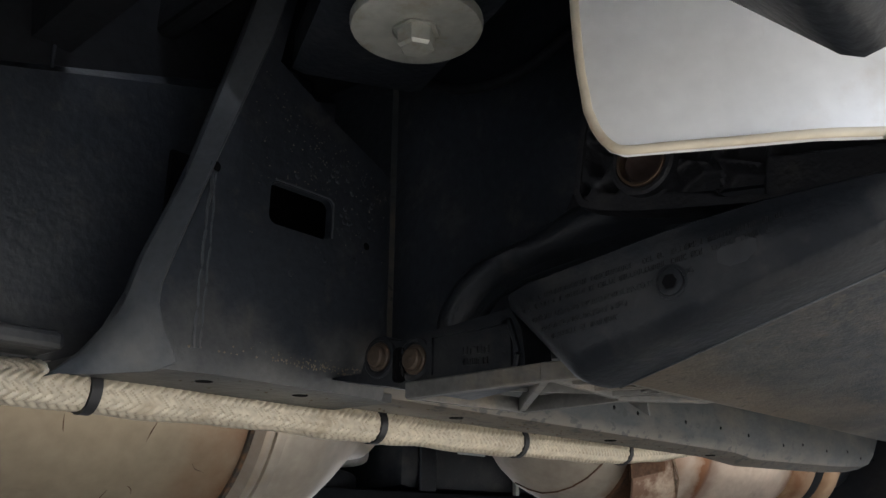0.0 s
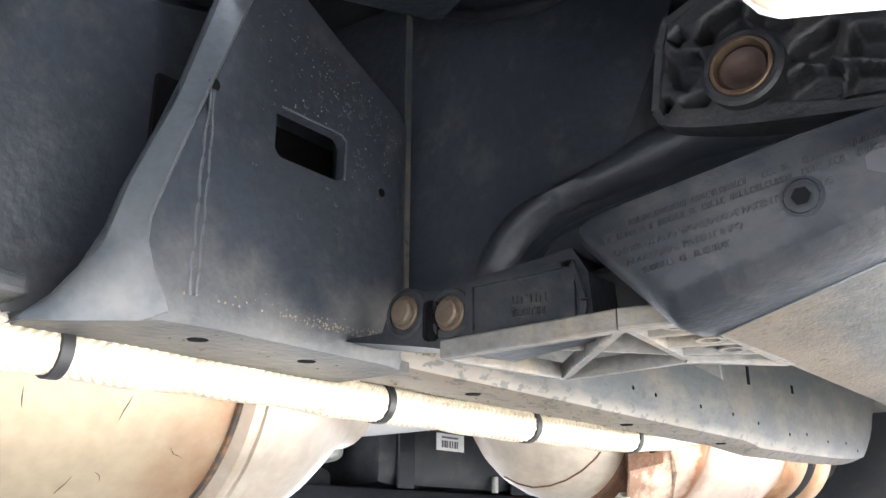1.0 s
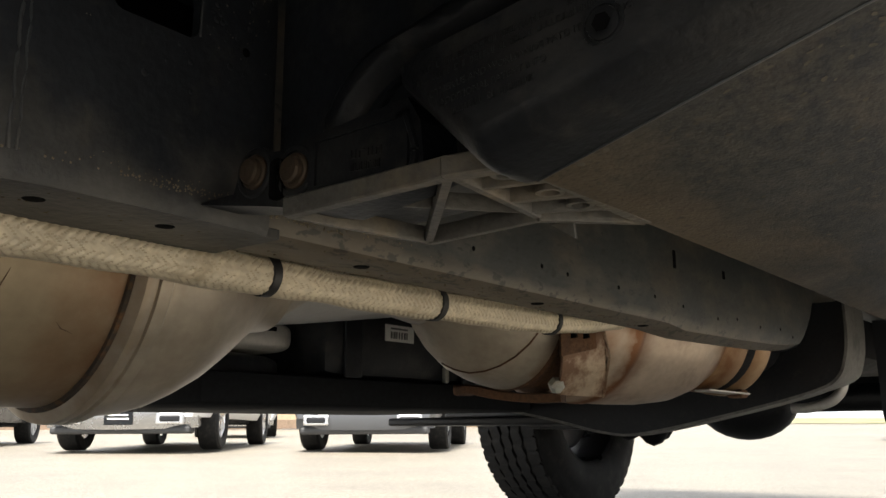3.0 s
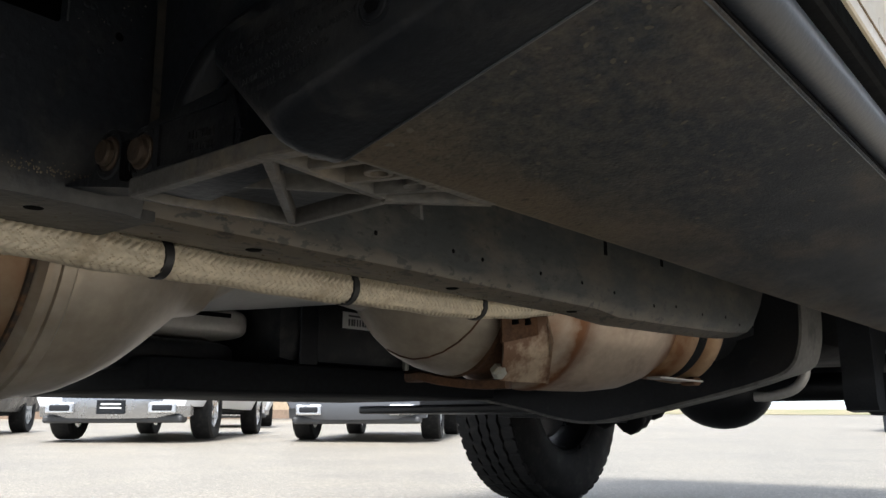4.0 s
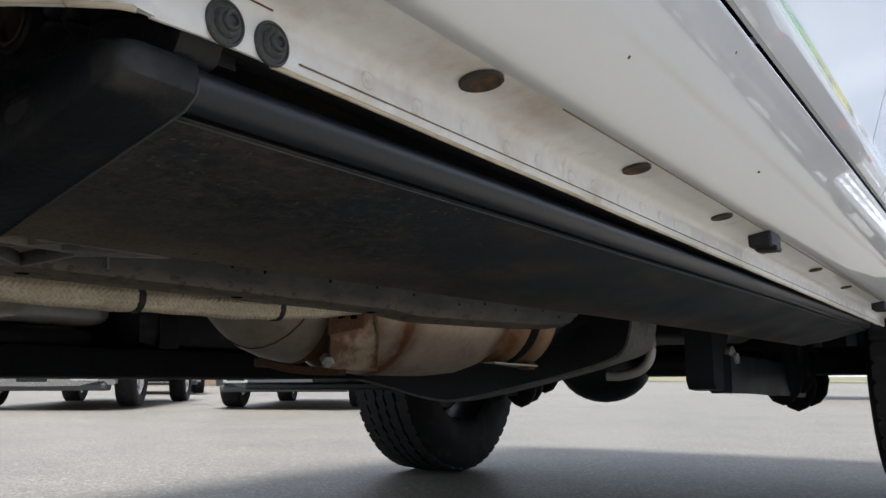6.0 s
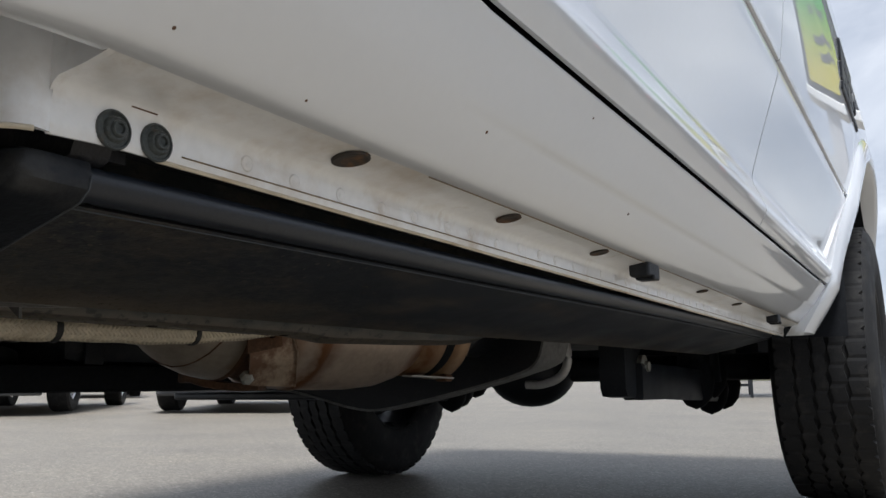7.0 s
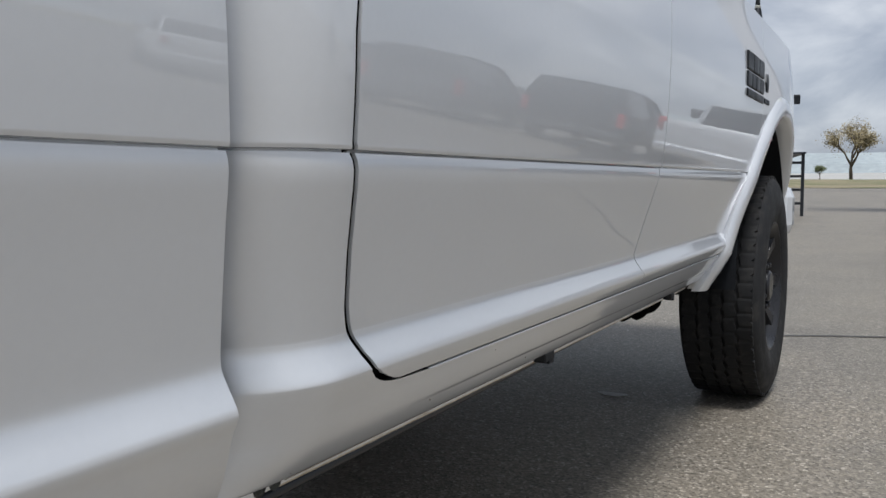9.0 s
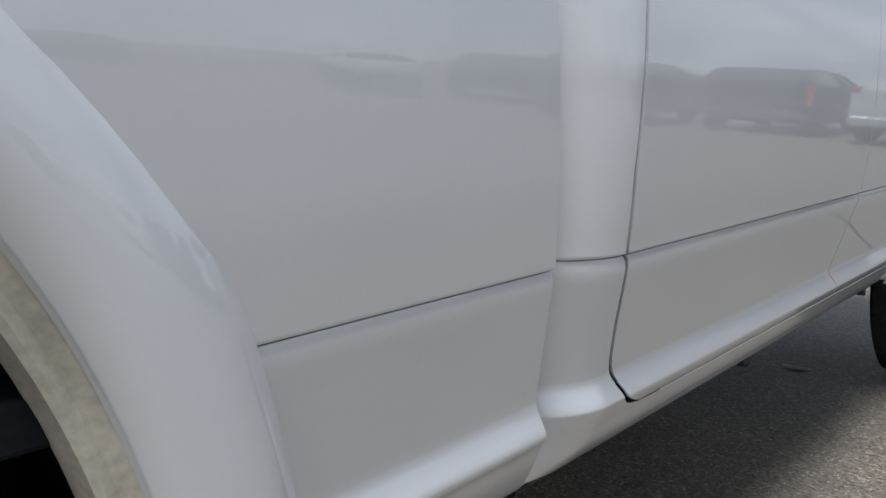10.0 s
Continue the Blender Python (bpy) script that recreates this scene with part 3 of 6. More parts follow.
part("rear_door", side_panel(door_prof, lambda z: gap_edge(z, 0.0050), lambda z: interp(SEAM, z) - 0.0023, 22, hem=0.004), PAINT, truck, smooth=40)
part("front_door", side_panel(door_prof, lambda z: interp(SEAM, z) + 0.0023, lambda z: interp(FRONT_SEAM, z) - 0.002, 22, hem=0.004), PAINT, truck, smooth=40)
part("front_fender", side_panel(door_prof, lambda z: interp(FRONT_SEAM, z) + 0.002, lambda z: 1.0, 70, hem=0.005, xo=lambda y, z: nose(y),
                                keep=lambda y, z: not in_front_arch(y, z)), PAINT, truck, smooth=40)
part("bed_side", side_panel(bed_prof, lambda z: -4.85, bed_front, 120, keep=lambda y, z: arch(y, z, *RA) > 0.88), PAINT, truck, smooth=40)
quarter = section(LOWER[:8], 4) + refine(LOWER[7:], 0.0011)[1:-1] + door_prof[15:]
part("cab_corner", side_panel(quarter, lambda z: -2.824 - 0.13 * max(0.0, z - 0.66), lambda z: gap_edge(z, -0.0030) if z > 0.5896 else -2.505, 30, hem=0.004, xo=corner), PAINT, truck, smooth=40)
rocker = part("rocker_panel", side_panel(refine(section(LOWER[:8], 4), 0.0025) + refine(ROCKER_ROLL, 0.0012), lambda z: -2.505, lambda z: -0.67, 90, hem=0.0, xo=rocker_shift), PAINT, truck,
              "white rocker panel with folded sides", smooth=40)
flange = part("rocker_flange", flange_drop(side_panel(refine(FLANGE, 0.003), lambda z: -2.7215, lambda z: -0.65, 90, hem=0.0, xo=corner)), PAINT_UNDER, truck,
              "white rust-stained flange under the rocker", smooth=40)
part("door_seal", side_panel([(x - 0.012, z) for x, z in refine(DOOR[1:], 0.02)], lambda z: interp(GAP_REAR, z) - 0.012, lambda z: -0.36, 60, hem=0.0, xo=corner), SEAL_SHADE, truck)
part("sill_seal", bbox(0.920, 0.9560, -2.62, -0.66, 0.5905, 0.612), SEAL_SHADE, truck)

# fittings of the rocker
# brown lines for the joint, with the fold's shading painted in
SEAM_TONE = material("joint_and_fold_shade", (0.21, 0.155, 0.095), 0.8, var=0.4, scale=30, bump=0.0)
for x, z, r, y0 in ((0.9000, 0.5005, 0.0005, -2.46), (0.8604, 0.4772, 0.00045, -2.645)):
    part("seam_line", tube(bmesh.new(), smooth_pts([(x, y0 + (-0.68 - y0) * k / 8, z - (0.0008 if k == 0 else 0.0)) for k in range(9)], 3), r, 6), SEAM_TONE, flange, "brown joint line that also draws the fold's shading", smooth=True)
for y, r in ((-2.533, 0.0125), (-2.307, 0.011), (-2.083, 0.0105), (-1.62, 0.009), (-1.36, 0.009)):
    bm = bmesh.new()
    lathe(bm, [(r, -0.001), (r, 0.0006), (r * 0.9, 0.0010), (r * 0.8, 0.0002), (0.002, -0.0003)], axis_m((0.8870, y, 0.4972), (0.8895, y, 0.48)), 28)
    part("drain_plug", bm, PLUG, flange, "dark rusty drain plug", smooth=40)
for y in (-2.688, -2.662):
    bm = bmesh.new()
    A = axis_m((0.8598, y, 0.480), (0.90, y, 0.4795))
    lathe(bm, [(0.0100, 0.0), (0.0101, 0.0010), (0.0096, 0.0017), (0.0088, 0.0018), (0.0084, 0.0012), (0.0068, 0.0016), (0.0062, 0.0032), (0.0054, 0.0040), (0.0044, 0.0041), (0.0042, 0.0052), (0.0036, 0.0058), (0.0026, 0.0058), (0.0022, 0.0044), (0.0006, 0.0042)], A, 28)
    part("flange_bolt", bm, WASHER, flange, "dull green-grey bolt with wide washer", smooth=35)
for y0, y1 in ((-1.962, -1.915), (-1.02, -0.985)):
    bm = bbox(0.880, 0.905, y0, y1, 0.484, 0.502, 0.003)
    box(bm, 0.884, 0.908, y0 + 0.012, y1 - 0.012, 0.481, 0.487, 0.002)
    part("trim_clip", bm, BLACKP, flange, "black plastic clip")
for k in range(40):
    y = -2.60 + 0.046 * k + random.uniform(-0.005, 0.005)
    z = 0.483 + random.uniform(-0.002, 0.002)
    bm = bmesh.new()
    lathe(bm, [(0.0052, -0.0004), (0.0046, 0.0005), (0.0036, 0.0007), (0.0020, 0.0001), (0.0006, 0.0)], axis_m((0.8600, y, z), (0.9, y, z)), 14)
    part("spot_weld", bm, PAINT_UNDER, flange, smooth=True)
for y, z in ((-2.705, 0.512), (-2.61, 0.508), (-2.44, 0.531), (-2.30, 0.575), (-2.12, 0.528)):
    x = interp(lower_x, z) + corner(y, z)
    bm = bmesh.new()
    lathe(bm, [(0.0016, -0.0004), (0.0006, 0.0005)], axis_m((x, y, z), (x + 0.6, y, z - 0.7)), 8)
    part("stone_chip", bm, RUST, rocker)
# cab end panel: the flange swings inwards behind its last bolt and turns up at its inner end
END_PLAN = [(0.8600, -2.7215, 0.4705), (0.8594, -2.7275, 0.4712), (0.8560, -2.7345, 0.4718), (0.8490, -2.7400, 0.4720), (0.8410, -2.7455, 0.4718), (0.8250, -2.7590, 0.4712), (0.8010, -2.7730, 0.4708),
            (0.7850, -2.7835, 0.4703), (0.7700, -2.7920, 0.4702), (0.7650, -2.7938, 0.4730), (0.7615, -2.7950, 0.4780), (0.7590, -2.7960, 0.4850), (0.7575, -2.7965, 0.4930)]
rings = []
for x, y, zb in END_PLAN:
    lean = interp([(0.7575, 1.0), (0.7700, 0.0)], x)
    heights = [zb + (0.66 - zb) * u for u in (0.0, 0.08, 0.22, 0.5, 1.0)]
    outer = [(x - lean * interp([(0.493, 0.0), (0.53, 0.003), (0.66, 0.005)], z), y, z) for z in heights]
    rings.append(outer + [(q[0] - 0.003, q[1] + 0.004, q[2]) for q in outer[::-1]])
endp = part("cab_end_panel", loft(bmesh.new(), rings), PAINT_UNDER, truck, "white cab end panel with cream seam sealer", smooth=40)
# gusset between that panel and the outer skin
gusset = [(0.8570, 0.4900), (0.8605, 0.4900), (0.8622, 0.4930), (0.8662, 0.4956), (0.8840, 0.4976), (0.8978, 0.5003), (0.9080, 0.5060), (0.9280, 0.5260), (0.9410, 0.5430), (0.9620, 0.5810), (0.9620, 0.6600), (0.8570, 0.6600)]
part("gusset", loft(bmesh.new(), [[(x, y, z) for x, z in gusset] for y in (-2.7228, -2.7190)]), PAINT_UNDER, endp, smooth=30)
tube_pts = smooth_pts([(0.7525, -2.7970, 0.65), (0.7545, -2.7970, 0.53)] + [(x, y - 0.0005, zb + 0.0004) for x, y, zb in END_PLAN[:2:-1]], 4)
part("seam_sealer", tube(bmesh.new(), tube_pts, 0.0018, 8), CREAM, endp, "cream bead of seam sealer", smooth=True)
# rust and cream edge of the flange
part("sealer_lump", tube(bmesh.new(), smooth_pts([(0.8415, -2.7455, 0.4708), (0.8490, -2.7405, 0.4704), (0.8560, -2.7350, 0.4702), (0.8592, -2.7285, 0.4704)], 5), 0.0014, 8), CREAM, flange, "yellowed lump of sealer", smooth=True)
part("flange_edge", tube(bmesh.new(), [(0.8580, -2.66 + 0.049 * k, 0.4716 + 0.0002 * math.sin(k * 1.3)) for k in range(40)], 0.0013, 6), CREAM, flange, "cream and rusty hem of the flange")
for y, z in ((-2.672, 0.4935), (-2.640, 0.4945)):
    part("rust_mark", loft(bmesh.new(), [[(0.8622 + dx_, y + 0.008 * u, z + dz) for dx_, dz in ((0, 0), (0.0008, 0.0006), (0.0004, 0.0012))] for u in (-1, -0.4, 0.3, 1)]), RUST, flange)
# splash shield under the bed's front corner: an outer band with a pointed tip, a recessed panel inside it
def bed_shield():
    band = [(0.908, 0.4955), (0.9065, 0.4890), (0.900, 0.4825), (0.890, 0.4800), (0.878, 0.4808), (0.870, 0.4855), (0.870, 0.4985), (0.892, 0.4985)]
    bm = bmesh.new()
    rings = []
    for y, f, dz in ((-3.30, 1, 0), (-3.10, 1, 0), (-2.90, 1, 0), (-2.840, 1, 0), (-2.826, 1.0, 0.0), (-2.816, 0.96, 0.0012), (-2.809, 0.84, 0.0040), (-2.805, 0.60, 0.0085), (-2.8035, 0.22, 0.0130)):
        rings.append([(0.896 + (x - 0.896) * f, y, 0.4895 + (z - 0.4895) * f + dz) for x, z in band])
    loft(bm, rings)
    return bm


lip = part("bed_lip", bed_shield(), BLACKP, truck, "black plastic lip under the bed corner", smooth=50)
bm = bmesh.new()
inner = [(0.885, 0.4815), (0.883, 0.4690), (0.878, 0.4545), (0.868, 0.4480), (0.862, 0.4465), (0.857, 0.4490), (0.829, 0.4785), (0.790, 0.5220), (0.795, 0.5270), (0.834, 0.4870), (0.862, 0.4590), (0.876, 0.4860)]
loft(bm, [[(x, y, z + 0.0015 * math.sin(40 * x + 9 * y)) for x, z in inner] for y in (-3.30, -3.1, -2.95, -2.87, -2.850)]
     + [[(x, -2.8455 + (0.022 * min(1.0, max(0.0, (z - 0.452) / 0.02)) if x > 0.86 else 0.0), z + 0.0015 * math.sin(40 * x - 25.6)) for x, z in inner]])
part("inner_splash_panel", bm, BLACKP, lip, "black ribbed splash panel", smooth=50)


def flare(cy, cz, outer, inner, a0, a1, x_out, x_in, x_lip, deep=0.05):
    """A wheel-arch flare from angle a0 to a1: border on the body, crown and rolled lip."""
    bm = bmesh.new()
    rings = []
    n = 48
    for k in range(n + 1):
        t = radians(a0 + (a1 - a0) * k / n)
        ring = []
        for f, x in ((1.0, x_out - 0.02), (1.0, x_out + 0.004), (0.97, x_out + 0.010), (0.6, x_in - 0.006), (0.30, x_in), (0.12, x_in - 0.003), (0.03, x_lip), (0.0, x_lip - 0.006), (0.0, x_lip - deep)):
            ay, az = inner[0] + (outer[0] - inner[0]) * f, inner[1] + (outer[1] - inner[1]) * f
            ring.append((x, cy + ay * math.cos(t), cz + az * math.sin(t)))
        rings.append(ring)
    return loft(bm, rings, closed=False)


bm = bmesh.new()
rings = []
for p in smooth_pts([(0.0, y, z) for y, z in FLARE], 5):
    base = interp([(0.476, 0.915), (0.54, 0.950), (0.60, 0.977), (0.70, 0.993), (0.85, 1.025), (1.0, 1.041), (1.13, 1.046)], p.z)
    ring = []
    for f, dx_ in ((1.0, -0.02), (1.0, 0.003), (0.992, 0.009), (0.965, 0.016), (0.935, 0.020), (0.905, 0.019), (0.892, 0.014), (0.887, 0.006), (0.887, -0.05)):
        ring.append((base + dx_ + nose(p.y), p.y * f, 0.45 + (p.z - 0.45) * f))
    rings.append(ring)
loft(bm, rings, closed=False)
part("front_flare", bm, PAINT, truck, smooth=40)
part("rear_flare", flare(-3.795, 0.47, (0.535, 0.838), (0.411, 0.6665), 0, 180, 1.004, 1.035, 1.022, 0.02), PAINT, truck, smooth=40)
part("flare_lip", flare(-3.795, 0.47, (0.412, 0.6675), (0.378, 0.634), 0, 180, 1.004, 1.012, 0.994, 0.012), material("dusty_inner_lip", (0.46, 0.425, 0.345), 0.7, 0.0, var=0.2, scale=12, bump=0.1), truck, "dust-covered inner lip of the wheel arch", smooth=40)
for nm, cy, a, b in (("front_wheel_liner", 0.0, 0.60, 0.60), ("rear_wheel_liner", -3.795, 0.400, 0.62)):
    for sx in (1, -1):
        bm = bmesh.new()
        rings = []
        for k in range(25):
            t = math.pi * k / 24
            rings.append([(0.025 + sx * x, cy + a * math.cos(t) * f, 0.47 + b * math.sin(t) * f) for x, f in ((0.98, 1.0), (0.7, 1.0), (0.60, 0.96), (0.60, 0.55))])
        loft(bm, rings, closed=False)
        part(nm, bm, DARK, truck, smooth=40)


# badge on the front door: plain dark blocks
for r, (z0, z1) in enumerate(((1.148, 1.203), (1.098, 1.143), (1.068, 1.092))):
    n = (3, 4, 1)[r]
    w = 0.32 / n
    for k in range(n):
        part("badge_block", bbox(1.041, 1.053, -0.74 + k * w + 0.003, -0.74 + (k + 1) * w - 0.003, z0, z1, 0.004), BLACKP, truck, "black raised badge block")
bm = bmesh.new()
lathe(bm, [(0.035, 0), (0.033, 0.01), (0.018, 0.012)], axis_m((1.042, -0.34, 1.143), (1.06, -0.34, 1.143)), 6)
part("emblem", bm, BLACKP, truck, "black raised emblem")
part("badge_block", bbox(1.041, 1.052, -0.39, -0.29, 1.073, 1.090, 0.003), BLACKP, truck, "black raised badge block")


# wheels
def wheel(at, side):
    """side: +1 when the outer face looks to +x."""
    R, W = 0.42, 0.285
    m = Matrix.Rotation(radians(90 * side), 4, "Y")
    h = W / 2
    bm = bmesh.new()
    lathe(bm, [(0.238, -h * 0.86), (0.225, -h * 0.8), (0.212, -h * 0.5), (0.205, 0.0), (0.205, h * 0.3), (0.215, h * 0.7), (0.238, h * 0.9), (0.245, h * 0.9), (0.245, h * 0.84)], m, 56, caps=False)
    lathe(bm, [(0.10, 0.02), (0.10, 0.07), (0.085, 0.09), (0.07, 0.092)], m, 32)
    w = part("wheel", bm, RIM, truck, "black alloy wheel", smooth=35)
    w.location = at
    for k in range(8):
        rot = m @ Matrix.Rotation(2 * math.pi * k / 8, 4, "Z")
        part("spoke", loft(bmesh.new(), [[rot @ Vector((r, s * wd, z)) for s, z in ((-1, z0), (-0.7, z0 + 0.028), (0.7, z0 + 0.028), (1, z0))] for r, wd, z0 in ((0.05, 0.03, 0.05), (0.13, 0.022, 0.062), (0.20, 0.028, 0.078), (0.232, 0.04, 0.085))]), RIM, w)
    bm = bmesh.new()
    lathe(bm, [(0.235, -h * 0.86), (0.25, -h * 0.93), (0.30, -h), (0.34, -h * 0.99), (0.345, -h * 0.975), (0.37, -h * 0.965), (0.395, -h * 0.90), (0.405, -h * 0.82), (R - 0.012, -h * 0.76),
               (R - 0.012, h * 0.76), (0.405, h * 0.82), (0.395, h * 0.90), (0.37, h * 0.965), (0.345, h * 0.975), (0.34, h * 0.99), (0.30, h), (0.25, h * 0.93), (0.235, h * 0.86)], m, 96, caps=False)
    n = 300
    edges = [-0.83, -0.50, -0.435, -0.175, -0.11, 0.11, 0.175, 0.435, 0.50, 0.83]
    for rib in range(5):
        e0, e1 = edges[2 * rib] * h, edges[2 * rib + 1] * h
        lo, hi = [], []
        for k in range(n):
            a = 2 * math.pi * k / n
            zig = (-0.0036, -0.0024, 0.0, 0.0024, 0.0036, 0.0)[(k + 2 * rib) % 6]
            cut = 0.010 if k % 6 == 0 and rib in (0, 4) else 0.0
            ends = (e0 + (zig if rib else cut), e1 + (zig if rib < 4 else -cut))
            for ring, rr in ((lo, R - 0.016), (hi, R - (0.004 if rib in (0, 4) else 0.0) - (0.0018 if (k + 2 * rib) % 6 == 5 else 0.0))):
                ring.append([m @ Vector((rr * math.cos(a), rr * math.sin(a), e)) for e in ends])
        for k in range(n):
            j = (k + 1) % n
            v = [bm.verts.new(p) for p in (lo[k][0], hi[k][0], hi[k][1], lo[k][1], lo[j][0], hi[j][0], hi[j][1], lo[j][1])]
            for q in ((0, 4, 5, 1), (1, 5, 6, 2), (2, 6, 7, 3)):
                bm.faces.new([v[i] for i in q])
    part("tyre", bm, RUBBER, w, "worn black all-terrain tyre", smooth=35)
    bm = bmesh.new()
    lathe(bm, [(0.06, 0.08), (0.058, 0.115), (0.05, 0.122)], m, 28)
    part("hub_cap", bm, RIM, w, smooth=35)
    bm = bmesh.new()
    lathe(bm, [(0.17, -0.03), (0.18, -0.02), (0.18, 0.0), (0.10, 0.02)], m, 40)
    part("brake_disc", bm, CHASSIS, w, smooth=35)
    for k in range(8):
        a = 2 * math.pi * (k + 0.5) / 8
        part("lug_nut", lathe(bmesh.new(), [(0.011, 0.09), (0.011, 0.112), (0.007, 0.116)], m @ Matrix.Translation((0.082 * math.cos(a), 0.082 * math.sin(a), 0)), 6), RIM, w)
    return w


for wx, wy, ws in ((0.912, 0.0, 1), (-0.865, 0.0, -1), (0.89, -3.795, 1), (-0.85, -3.795, -1)):
    wheel((wx, wy, 0.42), ws)

# antenna on the front fender
A = axis_m((0.995, -0.215, 1.318), (0.995, -0.215, 2.0))
ant = part("antenna", lathe(bmesh.new(), [(0.029, 0.0), (0.026, 0.012), (0.019, 0.055), (0.0115, 0.098), (0.009, 0.102)], A, 24), BLACKP, truck, "black rubber antenna foot with a thin mast", smooth=35)
part("ring", lathe(bmesh.new(), [(0.0098, 0.100), (0.0104, 0.102), (0.0104, 0.108), (0.0085, 0.110)], A, 20), ZINC, ant, "bright metal ring", smooth=35)
part("mast", lathe(bmesh.new(), [(0.0080, 0.109), (0.0066, 0.19), (0.0034, 0.205), (0.0030, 0.238), (0.0012, 0.241)], A, 14), BLACKP, ant, smooth=35)

# the rest of the body, closed round the seen side
CX = 0.025
bm = bmesh.new()
prof = [(-0.93, 0.50), (-0.98, 0.60), (-0.98, 0.9), (-0.955, 1.36), (-0.70, 1.93), (0.75, 1.93), (0.985, 1.36)]
loft(bm, [[(x, y, z) for x, z in prof] for y in (-2.80, -0.95)], closed=False)
part("cab_shell", bm, PAINT, truck)
bm = bmesh.new()
loft(bm, [[(x, y, z) for x, y, z in ((-0.93, -0.42, 1.30), (0.98, -0.42, 1.30), (0.75, -0.95, 1.925), (-0.70, -0.95, 1.925))],
          [(x, y, z) for x, y, z in ((-0.93, -0.43, 1.29), (0.98, -0.43, 1.29), (0.75, -0.96, 1.915), (-0.70, -0.96, 1.915))]])
part("windscreen", bm, GLASS, truck)
for sx, nm in ((1, "side_window"), (-1, "side_window")):
    for y0, y1 in ((-2.62, -1.62), (-1.54, -0.95)):
        bm = bmesh.new()
        a = [(CX + sx * 0.955, y0, 1.395), (CX + sx * 0.955, y1, 1.395), (CX + sx * 0.765, y1 - 0.02, 1.85), (CX + sx * 0.765, y0 + 0.04, 1.85)]
        loft(bm, [a, [(x - sx * 0.006, y, z) for x, y, z in a]])
        part(nm, bm, GLASS, truck)
part("cab_back", bbox(-0.93, 0.88, -2.80, -2.785, 0.78, 1.90, 0.004), PAINT, truck)
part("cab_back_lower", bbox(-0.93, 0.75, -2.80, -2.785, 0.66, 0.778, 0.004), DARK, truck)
part("cab_floor", bbox(-0.93, 0.84, -2.77, -0.55, 0.68, 0.72, 0.01), DARK, truck)
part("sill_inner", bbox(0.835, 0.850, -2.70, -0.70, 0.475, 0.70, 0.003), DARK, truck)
part("firewall", bbox(-0.93, 0.95, -0.56, -0.53, 0.62, 1.28), DARK, truck)
bm = bmesh.new()
rings = []
for y, zt, hw in ((-0.55, 1.30, 0.97), (-0.1, 1.30, 0.985), (0.5, 1.27, 0.95), (0.9, 1.20, 0.90), (1.0, 1.10, 0.87)):
    rings.append([(CX - hw, y, zt - 0.30), (CX - hw, y, zt - 0.10), (CX - hw * 0.9, y, zt - 0.02), (CX - hw * 0.4, y, zt + 0.02), (CX + hw * 0.4, y, zt + 0.02), (CX + hw * 0.9, y, zt - 0.02), (CX + hw, y, zt - 0.10), (CX + hw, y, zt - 0.30)])
loft(bm, rings)
part("hood", bm, PAINT, truck, smooth=40)
part("front_bumper", bbox(CX - 0.98, CX + 0.98, 0.82, 1.02, 0.55, 0.80, 0.06), PAINT, truck)
part("air_dam", bbox(CX - 0.9, CX + 0.9, 0.80, 0.84, 0.40, 0.56, 0.01), BLACKP, truck)
part("left_body_side", bbox(-1.0, -0.965, -2.80, 1.0, 0.60, 1.36, 0.01), PAINT, truck)
part("bed_floor", bbox(-0.95, 0.985, -4.85, -2.86, 0.80, 0.84, 0.005), DARK, truck)
def bed_wall(name, z0, z1, mat):
    rings = [[(x, bed_front(z) - dy_, z) for x, dy_ in ((-0.95, 0.006), (0.955, 0.006), (0.955, 0.03), (-0.95, 0.03))] for z in (z0, z1)]
    part(name, loft(bmesh.new(), rings), mat, truck)


bed_wall("bed_front_wall", 0.80, 1.38, PAINT)
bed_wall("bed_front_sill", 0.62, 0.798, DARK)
part("bed_far_side", bbox(-1.0, -0.95, -4.85, -2.84, 0.85, 1.40, 0.01), PAINT, truck)
part("tailgate", bbox(-0.95, 0.99, -4.87, -4.83, 0.75, 1.40, 0.01), PAINT, truck)
bm = bmesh.new()
lathe(bm, [(0.028, 0.0), (0.022, 0.03), (0.012, 0.10), (0.008, 0.115)], axis_m((0.93, -0.15, 1.27), (0.93, -0.15, 1.5)), 16)
ant = part("antenna", bm, BLACKP, truck, smooth=40)
part("mast", tube(bmesh.new(), [(0.93, -0.15, 1.37), (0.932, -0.16, 1.9)], 0.0035, 8), BLACKP, ant)

# ---- chassis ----
for s in (1, -1):
    bm = bmesh.new()
    rings = []
    for y, zb, rec in ((-4.8, 0.50, 0.0), (-3.2, 0.50, 0.0), (-2.90, 0.424, 0.0), (-2.653, 0.422, 0.0), (-2.648, 0.422, 0.0), (-2.60, 0.422, 0.0), (-2.16, 0.4225, 0.0), (-2.10, 0.4225, 0.1), (-2.065, 0.4185, 0.5), (-2.04, 0.4150, 1.0), (-1.98, 0.4165, 1.0), (-1.87, 0.4190, 1.0), (-1.75, 0.4225, 1.0), (-1.66, 0.427, 1.0), (-1.60, 0.434, 1.0), (-1.575, 0.446, 1.0), (-1.555, 0.465, 0.8), (-1.54, 0.49, 0.4), (-1.50, 0.53, 0.0), (-1.2, 0.54, 0.0), (0.8, 0.56, 0.0)):
        zt = 0.67 if y > -2.85 else 0.60
        if y < -2.85:
            xi, xx = 0.36, 0.43
        else:
            xi, xx = 0.446 if y > -2.65 else 0.40, 0.500 if y > -2.65 else 0.440
        c = 0.010
        cb = c + 0.014 * rec
